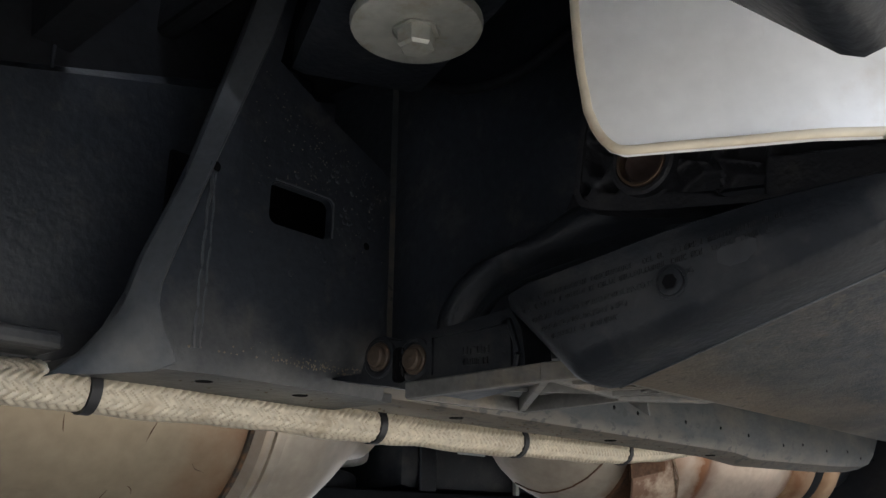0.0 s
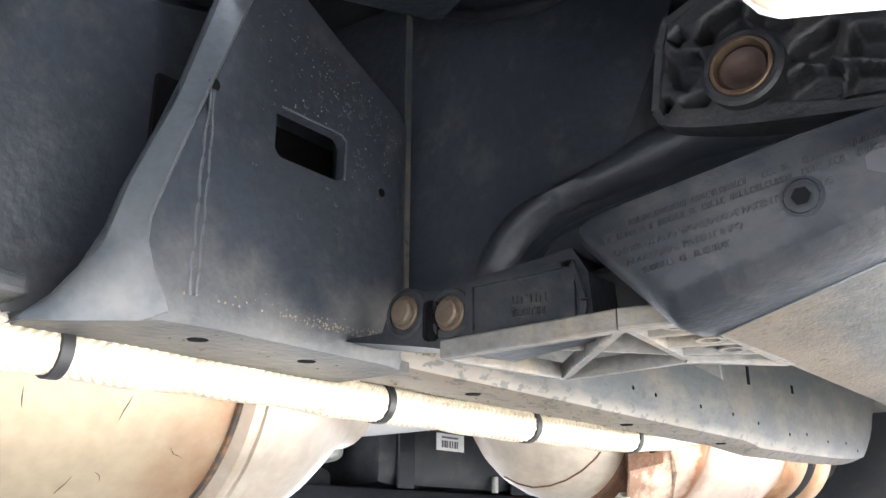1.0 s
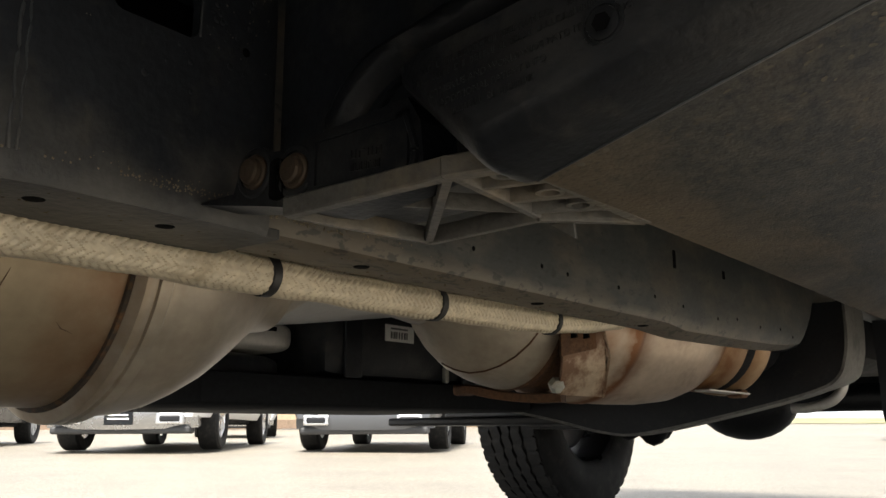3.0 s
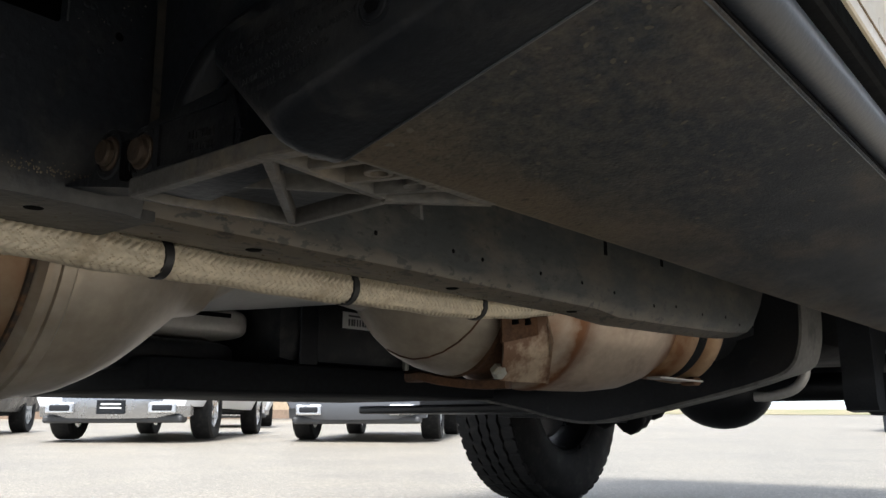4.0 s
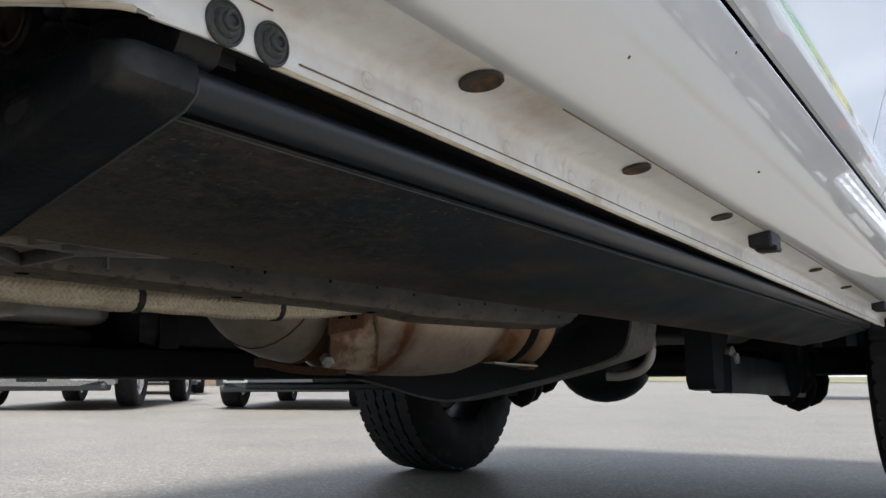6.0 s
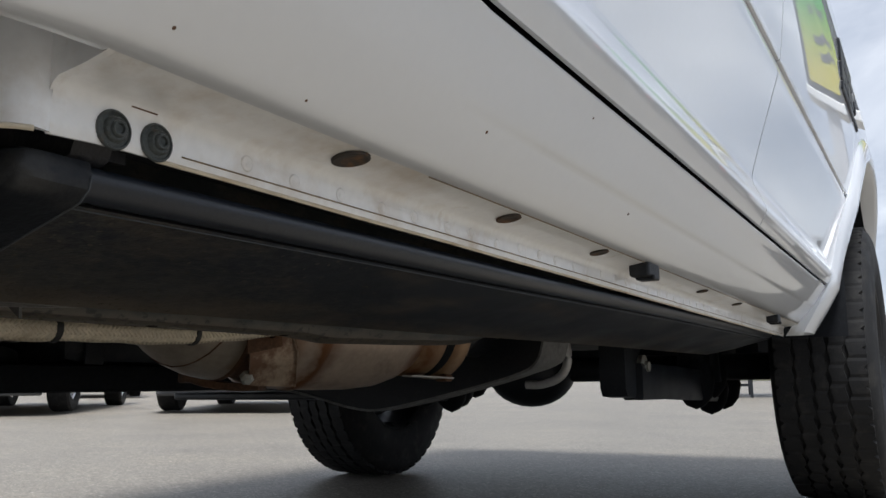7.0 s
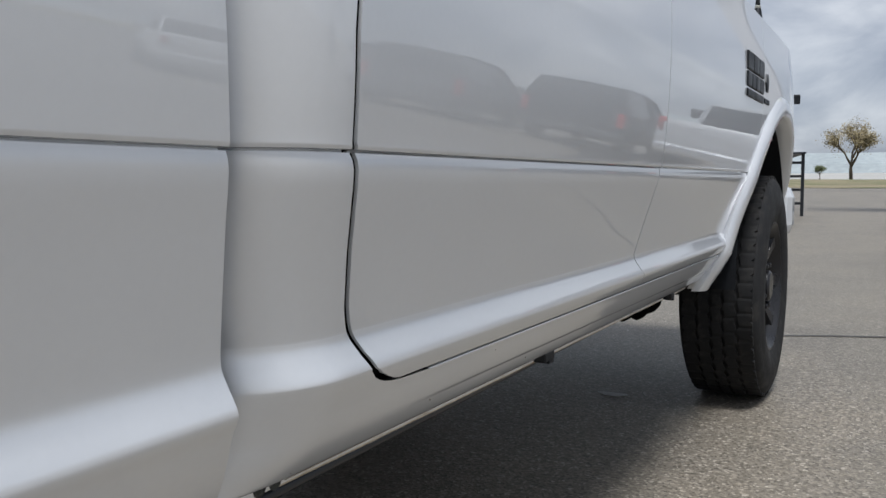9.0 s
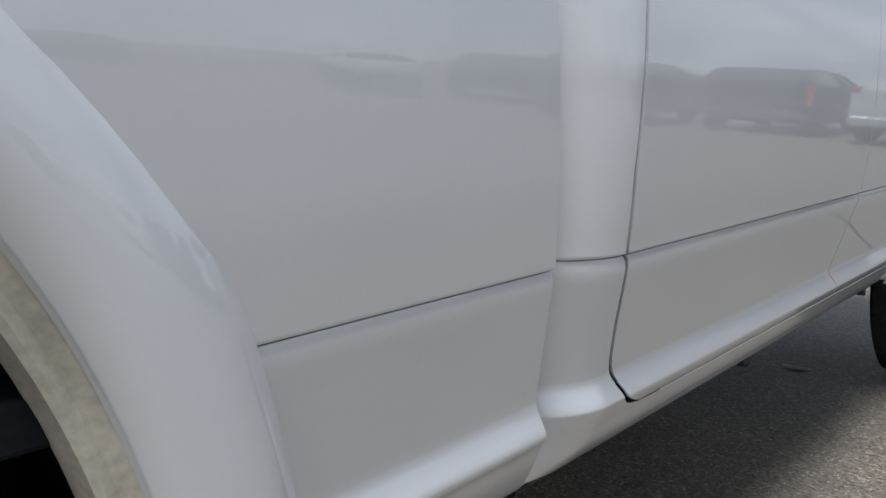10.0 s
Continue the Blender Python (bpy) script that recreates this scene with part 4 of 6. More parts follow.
        off = 0.0 if s > 0 else 2 * CX
        rings.append([(s * x + off, y, z) for x, z in ((xi, zb + cb), (xi + 0.3 * cb, zb + 0.3 * cb), (xi + cb, zb), (xx - cb, zb), (xx - 0.3 * cb, zb + 0.3 * cb), (xx, zb + cb), (xx, zt - c), (xx - c, zt), (xi + c, zt), (xi, zt - c))])
    loft(bm, rings[4:])
    rail = part("frame_rail", bm, RAIL, truck, "black painted frame rail with dust", smooth=40)
    part("rear_frame_rail", loft(bmesh.new(), rings[:5]), FRAME, truck, "black painted rear frame rail", smooth=40)
    if s > 0:
        main_rail = rail
# recess behind the plate's rear end
bm = bbox(0.36, 0.425, -3.4, -2.66, 0.452, 0.90, 0.006)
part("rear_rail_web", bm, DARK, main_rail)
part("rear_rail_flange", bbox(0.426, 0.462, -3.4, -2.845, 0.430, 0.440, 0.003), FRAME, main_rail)
part("rear_rail_cover", bbox(0.426, 0.70, -3.2, -2.84, 0.80, 0.82, 0.003), DARK, main_rail)
part("web_seam", tube(bmesh.new(), [(0.4265, -2.862, 0.46), (0.4265, -2.864, 0.66)], 0.0012, 6), FRAME, main_rail)


# boxing plate with a square hole and a curved, turned-in rear edge
def boxing_plate():
    bm = bmesh.new()
    edge = [(0.412, -2.862), (0.424, -2.850), (0.449, -2.833), (0.483, -2.824), (0.53, -2.806), (0.581, -2.792), (0.64, -2.776), (0.74, -2.752)]
    zs = [0.412, 0.418, 0.426, 0.44, 0.46, 0.48, 0.5165, 0.5440, 0.556, 0.58, 0.61, 0.64, 0.74]
    tops = (0.74, 0.74, 0.74, 0.74, 0.70, 0.636, 0.626, 0.600, 0.588, 0.580, 0.575)
    rows = []
    for r, z in enumerate(zs):
        row = []
        for k in range(11):
            zz = z if r <= 8 else 0.556 + (tops[k] - 0.556) * (r - 8) / 4
            zz = max(zz, 0.412 + 0.0095 * min(1.0, k / 5)) if r < 4 else zz
            e = interp(edge, zz)
            y = (e, e + 0.004, e + 0.009, e + 0.014, e + 0.020, max(-2.775, e + 0.024), -2.7550, -2.7062, -2.68, -2.662, -2.650)[k]
            y = max(y, e + 0.004 * k)
            x = 0.507 - (0.013, 0.0075, 0.0035, 0.0010, 0, 0, 0, 0, 0, 0.0, 0.004)[k]
            x -= max(0.0, 0.43 - zz) ** 1.3 * 1.4
            row.append(bm.verts.new((x, y, zz)))
        rows.append(row)
    for a, b, z0 in zip(rows, rows[1:], zs):
        for k in range(10):
            if z0 == 0.5165 and k == 6:
                continue
            bm.faces.new((a[k], a[k + 1], b[k + 1], b[k]))
    r = bmesh.ops.extrude_edge_only(bm, edges=[e for e in bm.edges if e.is_boundary])
    for g in r["geom"]:
        if isinstance(g, bmesh.types.BMVert):
            g.co.x -= 0.006
    # rounded corners of the square hole
    for cy, sy in ((-2.7550, 1), (-2.7062, -1)):
        for cz, sz in ((0.5165, 1), (0.5440, -1)):
            arc = [(cy + sy * 0.006 * (1 - math.cos(radians(15 * k))), cz + sz * 0.006 * (1 - math.sin(radians(15 * k)))) for k in range(7)]
            for (y0, z0), (y1, z1) in zip(arc, arc[1:]):
                bm.faces.new([bm.verts.new(p) for p in ((0.507, cy, cz), (0.507, y0, z0), (0.507, y1, z1))])
                bm.faces.new([bm.verts.new(p) for p in ((0.507, y0, z0), (0.507, y1, z1), (0.501, y1, z1), (0.501, y0, z0))])
    return bm


plate = part("boxing_plate", boxing_plate(), FRAME, truck, "dark steel plate with square hole and curved rear edge", smooth=50)
bm = bmesh.new()
rings = []
edge_y = [(0.412, -2.862), (0.424, -2.850), (0.449, -2.833), (0.483, -2.824), (0.53, -2.806), (0.581, -2.792), (0.64, -2.776), (0.74, -2.752)]
lip_y = [(0.412, -2.798), (0.423, -2.805), (0.44, -2.816), (0.454, -2.8205), (0.465, -2.8195), (0.483, -2.814), (0.515, -2.804), (0.549, -2.793), (0.64, -2.763), (0.74, -2.739)]
for k in range(56):
    z = 0.4125 + 0.0058 * k
    e, i_ = interp(edge_y, z), interp(lip_y, z)
    if z < 0.4215:
        i_ = e + 0.012 + (i_ - e - 0.012) * (z - 0.4125) / 0.009
    dx_ = max(0.0, 0.43 - z) ** 1.3 * 1.4
    rings.append([(x - dx_, y, z) for x, y in ((0.490, e), (0.4965, e - 0.0008), (0.5035, e + 0.0045), (0.5068, min(e + 0.010, i_ - 0.0015)), (0.5084, min(e + 0.017, i_ - 0.0008)), (0.5085, i_), (0.5066, i_ + 0.0015))])
loft(bm, rings, closed=False)
# the light this edge catches from behind is put into its colour
part("plate_lip", bm, PLATE_LIP, plate, "turned rear edge, coloured paler as if lit", smooth=40)
# black sheet: the shade inside the square hole as colour
part("plate_hole_shade", bbox(0.444, 0.448, -2.79, -2.66, 0.49, 0.57), SEAL_SHADE, plate)
part("plate_bottom", bbox(0.432, 0.4998, -2.842, -2.640, 0.4216, 0.4275, 0.0005), FRAME, plate)
# solid black discs draw the dark of small holes
for y, z, r in ((-2.675, 0.521, 0.0028), (-2.794, 0.540, 0.0035)):
    part("plate_hole", lathe(bmesh.new(), [(r, 0.0), (r * 0.8, 0.0008), (0.0004, 0.0009)], axis_m((0.5068, y, z), (0.6, y, z)), 12), SEAL_SHADE, plate)
for off, r in ((-0.0022, 0.0010), (0.0018, 0.0008)):
    part("weld_line", tube(bmesh.new(), [(0.5068, -2.7945 + off * min(1.0, 0.3 + 0.1 * k) + 0.0004 * math.sin(k * 1.3 + off * 900), 0.537 - 0.0047 * k) for k in range(23)], r, 6), PLATE_LIP, plate, smooth=True)
bm = bmesh.new()
for k in range(70):
    y, z = random.gauss(-2.700, 0.020), random.gauss(0.545, 0.020)
    if -2.757 < y < -2.702 and 0.513 < z < 0.548 or not -2.76 < y < -2.664:
        continue
    r = random.uniform(0.0008, 0.0024)
    lathe(bm, [(r, -0.0004), (r * 0.8, r * 0.16), (r * 0.3, r * 0.24)], axis_m((0.507, y, z), (0.6, y, z)), 9)
tagged(part("paint_lump", bm, FRAME, plate, smooth=True), kind="stuff")
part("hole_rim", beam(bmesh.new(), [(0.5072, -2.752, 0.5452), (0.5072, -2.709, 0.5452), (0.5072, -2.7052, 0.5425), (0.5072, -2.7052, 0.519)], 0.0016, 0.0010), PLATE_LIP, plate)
bm = bmesh.new()
for k in range(430):
    y, z = random.gauss(-2.712, 0.038), random.gauss(0.577, 0.032)
    if -2.772 < y < -2.655 and 0.50 < z < 0.615 - max(0, (y + 2.765) * 0.45) and not (-2.756 < y < -2.70 and 0.515 < z < 0.545):
        r = random.uniform(0.0002, 0.00065)
        lathe(bm, [(r, -0.0002), (r * 0.6, r * 0.5)], axis_m((0.507, y, z), (0.6, y, z)), 6)
tagged(part("pale_specks", bm, material("pale_tan_speck", (0.13, 0.11, 0.085), 0.9, var=0.3, bump=0.0), plate), kind="stuff")
bm = bmesh.new()
for k in range(320):
    y, z = random.gauss(-2.67, 0.05), 0.433 + abs(random.gauss(0, 0.004))
    r = random.uniform(0.0003, 0.0009)
    x = 0.5066 if y < -2.65 else 0.5003
    lathe(bm, [(r, -0.0003), (r * random.uniform(0.5, 0.8), r * 0.4), (r * 0.1, r * 0.5)], axis_m((x, y, z), (x + 0.1, y + random.uniform(-0.03, 0.03), z + random.uniform(-0.03, 0.03))), 6)
for k in range(160):
    x, y = random.uniform(0.455, 0.497), random.uniform(-2.80, -1.70)
    r = random.uniform(0.0003, 0.0011)
    lathe(bm, [(r, -0.0003), (r * 0.7, r * 0.3), (r * 0.1, r * 0.4)], axis_m((x, y, 0.4216), (x, y, 0.3)), 6)
tagged(part("dirt_crust", bm, material("tan_dirt_crust", (0.14, 0.115, 0.078), 0.9, var=0.4, scale=80, bump=0.0), main_rail), kind="stuff")
# holes and slots of the rail: black pieces painted as their shade
for k in range(14):
    y = -2.62 + 0.080 * k + random.uniform(-0.025, 0.025)
    z = 0.446 + random.uniform(-0.006, 0.006)
    part("rail_hole", lathe(bmesh.new(), [(0.0021, 0.0), (0.0017, 0.0005), (0.0004, 0.0006)], axis_m((0.5000, y, z), (0.6, y, z)), 8), SEAL_SHADE, main_rail)
for y, z, h in ((-2.08, 0.497, 0.010), (-1.93, 0.50, 0.005), (-2.36, 0.50, 0.004)):
    part("rail_slot", bbox(0.4985, 0.5012, y - 0.003, y + 0.003, z - h, z + h), SEAL_SHADE, main_rail)
for y in (-2.77, -2.70, -2.55, -2.33, -2.12):
    part("drain_hole", lathe(bmesh.new(), [(0.006, 0.0), (0.005, 0.0008), (0.001, 0.001)], axis_m((0.478, y, 0.4222), (0.478, y, 0.3)), 16), SEAL_SHADE, main_rail)

# cab mount: outrigger, washer and bolt
bm = bmesh.new()
face = [(0.500, 0.440), (0.575, 0.442), (0.605, 0.462), (0.630, 0.495), (0.652, 0.535), (0.675, 0.585), (0.695, 0.64), (0.695, 0.68), (0.500, 0.68)]
loft(bm, [[(x, y, z) for x, z in face] for y in (-2.642, -2.56)])
out = part("cab_mount_bracket", bm, FRAME, truck, "black stamped cab mount bracket", smooth=30)
part("bracket_rib", tube(bmesh.new(), smooth_pts([(0.52, -2.645, 0.655), (0.57, -2.648, 0.628), (0.62, -2.65, 0.622), (0.672, -2.65, 0.64)], 6), 0.004, 8), DARK, out, smooth=True)
part("mount_arm", beam(bmesh.new(), [(0.52, -2.70, 0.645), (0.641, -2.768, 0.620), (0.70, -2.79, 0.625)], 0.09, 0.03), FRAME, out, smooth=40)
bm = bmesh.new()
M = axis_m((0.641, -2.768, 0.600), (0.641, -2.768, 0.5))
lathe(bm, [(0.020, -0.004), (0.0335, 0.0075), (0.0345, 0.0090), (0.0345, 0.0115), (0.0335, 0.0140), (0.031, 0.0150), (0.0125, 0.0150), (0.012, 0.0138)], M, 48)
part("mount_washer", bm, ZINC, out, "pale zinc cab mount washer", smooth=30)
bm = bmesh.new()
lathe(bm, [(0.0125, 0.0140), (0.0125, 0.0155), (0.0100, 0.0158), (0.0098, 0.0240), (0.0080, 0.0256), (0.0020, 0.0258)], M, 6)
out2 = part("mount_bolt", bm, ZINC, out, "hexagonal bolt head", smooth=20)

# ---- power running board ----
for s in (1, -1):
    off = 0.0 if s > 0 else 2 * CX
    rows = [(-2.694, 1, 0), (-2.4, 1, 0.003), (-2.2, 1, 0.0045), (-1.85, 1, 0.0085), (-1.5, 1, 0.0118), (-1.0, 1, 0.0145), (-0.80, 1, 0.016), (-0.45, 0.72, 0.034)]

    def board_ring(sec, y, f, dz):
        return [(s * (0.70 + (x - 0.70) * f) + off, y, 0.44 + (z - 0.44) * f + dz) for x, z in sec]

    under = [(0.700, 0.410), (0.76, 0.4257), (0.8318, 0.4446), (0.8332, 0.4453), (0.8334, 0.4466), (0.822, 0.452), (0.71, 0.440), (0.692, 0.440), (0.692, 0.4155), (0.695, 0.411)]
    rb = part("running_board", loft(bmesh.new(), [board_ring(under, *r) for r in rows]), DUSTY, truck, "black retracted running board with dusty underside", smooth=30)
    nose = [(0.8342, 0.4474), (0.8385, 0.4472), (0.8438, 0.4498), (0.8474, 0.4542), (0.8483, 0.4592), (0.8462, 0.4632), (0.838, 0.4655), (0.82, 0.466), (0.70, 0.461), (0.70, 0.455), (0.825, 0.457)]
    part("board_nose", loft(bmesh.new(), [board_ring(nose, *r) for r in rows]), GLOSSB, rb, "satin black rounded edge", smooth=50)
    if s > 0:
        board = rb
    capsec = [(0.6600, 0.4475), (0.6605, 0.4430), (0.694, 0.4075), (0.6985, 0.4055), (0.703, 0.4058), (0.833, 0.4428), (0.8425, 0.4455), (0.8490, 0.4512), (0.8502, 0.4575), (0.8478, 0.4650), (0.838, 0.4678), (0.79, 0.4678), (0.75, 0.4640), (0.70, 0.4560), (0.668, 0.4510)]

    def ring(y, shrink, lift):
        cx, cz = 0.76, 0.448
        return [(s * (cx + (x - cx) * (1 - shrink)) + off, y, cz + (z - cz) * (1 - shrink * 3.2) + lift) for x, z in capsec]

    bm = loft(bmesh.new(), [ring(-2.6905, 0.004, 0), ring(-2.6925, 0, 0), ring(-2.708, 0, 0), ring(-2.715, 0.006, 0.0005), ring(-2.719, 0.014, 0.001), ring(-2.7225, 0.029, 0.0015), ring(-2.7245, 0.045, 0.002), ring(-2.7262, 0.075, 0.0025)])
    cap = part("board_end_cap", bm, BLACKP, truck, "black moulded end cap with worn raised lettering", smooth=35)
    if s > 0:
        end_cap = cap
part("board_pale_edge", tube(bmesh.new(), [(0.8320, y, 0.4444 + dz) for y, _, dz in rows[:7]], 0.00045, 6), PLATE_LIP, board, "pale edge beside the groove", smooth=True)
part("cap_edge", tube(bmesh.new(), [(x, -2.6912, z) for x, z in ((0.703, 0.4058), (0.76, 0.4220), (0.833, 0.4428), (0.8425, 0.4455), (0.8490, 0.4512), (0.8502, 0.4575))], 0.0006, 6), PLATE_LIP, end_cap, "pale edge of the cap", smooth=True)
part("board_groove", tube(bmesh.new(), [(0.8334, y, 0.4469 + dz) for y, _, dz in rows[:7]], 0.0009, 6), SEAL_SHADE, board)
bm = bmesh.new()
for k in range(520):
    y = -2.68 + 2.0 * random.random() ** 1.6
    x = 0.703 + 0.128 * random.random() ** 1.3
    dz = interp([(r[0], r[2]) for r in rows], y)
    r = random.uniform(0.0004, 0.0013)
    z = interp([(0.70, 0.410), (0.76, 0.4257), (0.8318, 0.4446)], x) + dz
    a = random.uniform(0, math.pi)
    bm.faces.new([bm.verts.new((x + r * (math.cos(t) * math.cos(a) * 1.8 - math.sin(t) * math.sin(a)), y + r * (math.cos(t) * math.sin(a) * 1.8 + math.sin(t) * math.cos(a)), z - 0.0003 + 0.26 * r * (math.cos(t) * math.cos(a) * 1.8 - math.sin(t) * math.sin(a)))) for t in (0.0, 1.3, 2.2, 3.3, 4.4, 5.4)])
tagged(part("dirt_fleck", bm, material("pale_dirt_flecks", (0.058, 0.052, 0.041), 0.9, var=0.4, scale=60, bump=0.0), board), kind="stuff")
bm = bmesh.new()
A = axis_m((0.750, -2.7255, 0.4405), (0.750, -2.8, 0.4395))
lathe(bm, [(0.0076, 0.0), (0.0074, 0.0010), (0.0064, 0.0012), (0.0060, 0.0004), (0.0056, 0.0014), (0.0042, 0.0018), (0.0030, 0.0016)], A, 28, caps=False)
part("socket_screw", bm, BLACKP, end_cap, "socket-head screw in a counterbore", smooth=35)
bm = bmesh.new()
lathe(bm, [(0.0034, 0.0020), (0.0031, 0.0016)], A, 6)
part("hex_recess", bm, SEAL_SHADE, end_cap)
bm = bmesh.new()
bm.faces.new([bm.verts.new((0.779 + 0.0088 * math.cos(a), -2.72645, 0.4478 + 0.0058 * math.sin(a) + 0.0011 * math.cos(a))) for a in [2 * math.pi * (k + 0.5) / 8 for k in range(8)]])
part("scuff", bm, material("scuffed_plastic", (0.024, 0.025, 0.028), 0.6, var=0.4, scale=60, bump=0.0), end_cap, "pale scuffed patch")


def lettering(body, size, at, slope, parent, mat, depth=0.0003):
    cu = bpy.data.curves.new("lettering", "FONT")
    cu.body, cu.size, cu.extrude = body, size, depth
    tmp = bpy.data.objects.new("lettering", cu)
    scene.collection.objects.link(tmp)
    bpy.context.view_layer.update()
    me = bpy.data.meshes.new_from_object(tmp.evaluated_get(bpy.context.evaluated_depsgraph_get()))
    bpy.data.objects.remove(tmp)
    me.materials.append(mat)
    ob = new("lettering", me)
    ob.parent = parent
    ob.matrix_local = Matrix.Translation(at) @ Matrix.Rotation(-radians(slope), 4, "Y") @ Matrix.Rotation(radians(90), 4, "X")
    return ob


lettering("OTHER US AND WORLDWIDE PATENTS PENDING", 0.0036, (0.6795, -2.7263, 0.4335), 6.5, end_cap, LETTER)
lettering("ADDITIONAL PATENT INFO", 0.0036, (0.6845, -2.7263, 0.4290), 6.5, end_cap, LETTER)
bm = bmesh.new()
for row, (x0, x1, z0) in enumerate(((0.676, 0.800, 0.4435), (0.674, 0.792, 0.4392), (0.690, 0.726, 0.4248))):
    x = x0
    while x < x1:
        z = z0 + (x - x0) * math.tan(radians(6.5))
        w = random.uniform(0.0009, 0.0014)
        if random.random() > 0.14:
            shape = random.randrange(4)
            box(bm, x, x + 0.00035, -2.7266, -2.7262, z, z + 0.0024)
            if shape != 1:
                box(bm, x, x + w, -2.7266, -2.7262, z + 0.0020, z + 0.0024)
            if shape != 2:
                box(bm, x, x + w, -2.7266, -2.7262, z, z + 0.0004)
            if shape > 1:
                box(bm, x + w - 0.00035, x + w, -2.7266, -2.7262, z, z + 0.0024)
        x += w + 0.0006
part("worn_print", bm, LETTER, end_cap)

# linkage bracket under the board: bolted foot, rear web and open truss
bm = bmesh.new()
foot = [(0.500, 0.430), (0.532, 0.430), (0.538, 0.445), (0.548, 0.4495), (0.560, 0.446), (0.570, 0.4445), (0.582, 0.447), (0.645, 0.452), (0.652, 0.440), (0.654, 0.418), (0.640, 0.415), (0.598, 0.411), (0.560, 0.419)]
loft(bm, [[(x, y, z) for x, z in foot] for y in (-2.698, -2.674)])
link = part("linkage_bracket", bm, BLACKP, truck, "dusty cast linkage bracket with open truss", smooth=25)
bm = bmesh.new()
box(bm, 0.590, 0.640, -2.6985, -2.6965, 0.420, 0.4215)
box(bm, 0.590, 0.645, -2.6995, -2.697, 0.4435, 0.4465)
box(bm, 0.587, 0.591, -2.6995, -2.697, 0.420, 0.446)
box(bm, 0.640, 0.646, -2.6995, -2.697, 0.418, 0.446)
part("web_rim", bm, BLACKP, link)
part("recess_rim", beam(bmesh.new(), smooth_pts([(0.592, -2.6995, 0.4212), (0.615, -2.6995, 0.4190), (0.638, -2.6995, 0.4172), (0.6475, -2.6995, 0.4195), (0.6505, -2.6995, 0.4262), (0.6485, -2.6995, 0.4350), (0.6455, -2.6995, 0.4440)], 5), 0.0022, 0.0026), BLACKP, link, smooth=40)
bm = bmesh.new()
for row, (z0, count, wd, hg) in enumerate(((0.4312, 4, 0.0042, 0.0040), (0.4256, 7, 0.0022, 0.0036))):
    for k in range(count):
        x = 0.6125 + k * wd * 1.18
        z = z0 - 0.06 * (x - 0.6125)
        box(bm, x, x + 0.0007, -2.6986, -2.6976, z, z + hg)
        box(bm, x, x + wd * 0.8, -2.6986, -2.6976, z + (hg - 0.0007 if (k + row) % 2 else 0.0), z + (hg if (k + row) % 2 else 0.0007))
        if k % 3 != 1:
            box(bm, x + wd * 0.8 - 0.0007, x + wd * 0.8, -2.6986, -2.6976, z, z + hg)
part("moulded_mark", bm, BLACKP, link)
# black block on the face, the pocket's shade as colour
part("pocket", bbox(0.561, 0.570, -2.6992, -2.6972, 0.421, 0.441, 0.003), SEAL_SHADE, link)
for x, z in ((0.548, 0.438), (0.577, 0.433)):
    bm = bmesh.new()
    A = axis_m((x, -2.698, z), (x, -2.8, z))
    lathe(bm, [(0.0086, -0.006), (0.0086, 0.0012), (0.0078, 0.0020), (0.0066, 0.0020), (0.0064, 0.0042), (0.0054, 0.0052), (0.0020, 0.0053)], A, 28)
    part("flange_bolt", bm, BOLT, link, "rusty flange bolt", smooth=30)
    part("bolt_boss", lathe(bmesh.new(), [(0.0128, -0.012), (0.0128, 0.0004), (0.0118, 0.0012), (0.0100, 0.0012), (0.0098, -0.002)], A, 32), BLACKP, link, smooth=35)
T = {"a": (0.574, -2.699), "b": (0.667, -2.7005), "c": (0.6985, -2.694), "d": (0.6960, -2.583), "e": (0.659, -2.6195), "f": (0.5880, -2.613)}
bars = (("a", "b", 0.0065), ("b", "c", 0.008), ("c", "d", 0.007), ("d", "e", 0.005), ("e", "f", 0.0045), ("f", "a", 0.0035))
for p, q, w in bars:
    (x0, y0), (x1, y1) = T[p], T[q]
    part("truss_bar", beam(bmesh.new(), [(x0, y0, 0.4155), (x1, y1, 0.4155)], w, 0.009), ALU, link, smooth=30)
for (x0, y0), (x1, y1), w, z in (((0.666, -2.698), (0.590, -2.616), 0.0045, 0.4155), ((0.668, -2.697), (0.660, -2.622), 0.0042, 0.4160), ((0.600, -2.690), (0.656, -2.622), 0.0018, 0.4190),
                                 ((0.6665, -2.676), (0.697, -2.668), 0.0042, 0.4165), ((0.6645, -2.651), (0.6965, -2.640), 0.0042, 0.4165), ((0.6615, -2.630), (0.696, -2.612), 0.0042, 0.4165)):
    part("truss_rib", beam(bmesh.new(), [(x0, y0, z), (x1, y1, z)], w, 0.008), ALU, link, smooth=30)
# added black sheet gives the truss opening its dark interior
part("truss_shade_sheet", bbox(0.60, 0.69, -2.690, -2.62, 0.440, 0.443, 0.001), SEAL_SHADE, link)
for y in (-2.685, -2.652, -2.626):
    bm = bmesh.new()
    lathe(bm, [(0.0065, 0.0), (0.0065, 0.012), (0.0042, 0.012), (0.0042, 0.004)], axis_m((0.685, y, 0.425), (0.685, y, 0.3)), 16)
    part("boss", bm, ALU, link, smooth=30)
part("cast_fin", loft(bmesh.new(), [[(0.658, y, 0.412), (0.670, y, 0.412), (0.671, y, 0.4035)] for y in (-2.6065, -2.6045)]), ALU, link)
# swing arms that rise from the bracket to the motor casting
def arm_strip(name, top, low, y0, y1, mat, label="", parent=truck):
    """A channel arm between an upper and a lower edge in (x, z), rounded over from y0 (front face) to y1."""
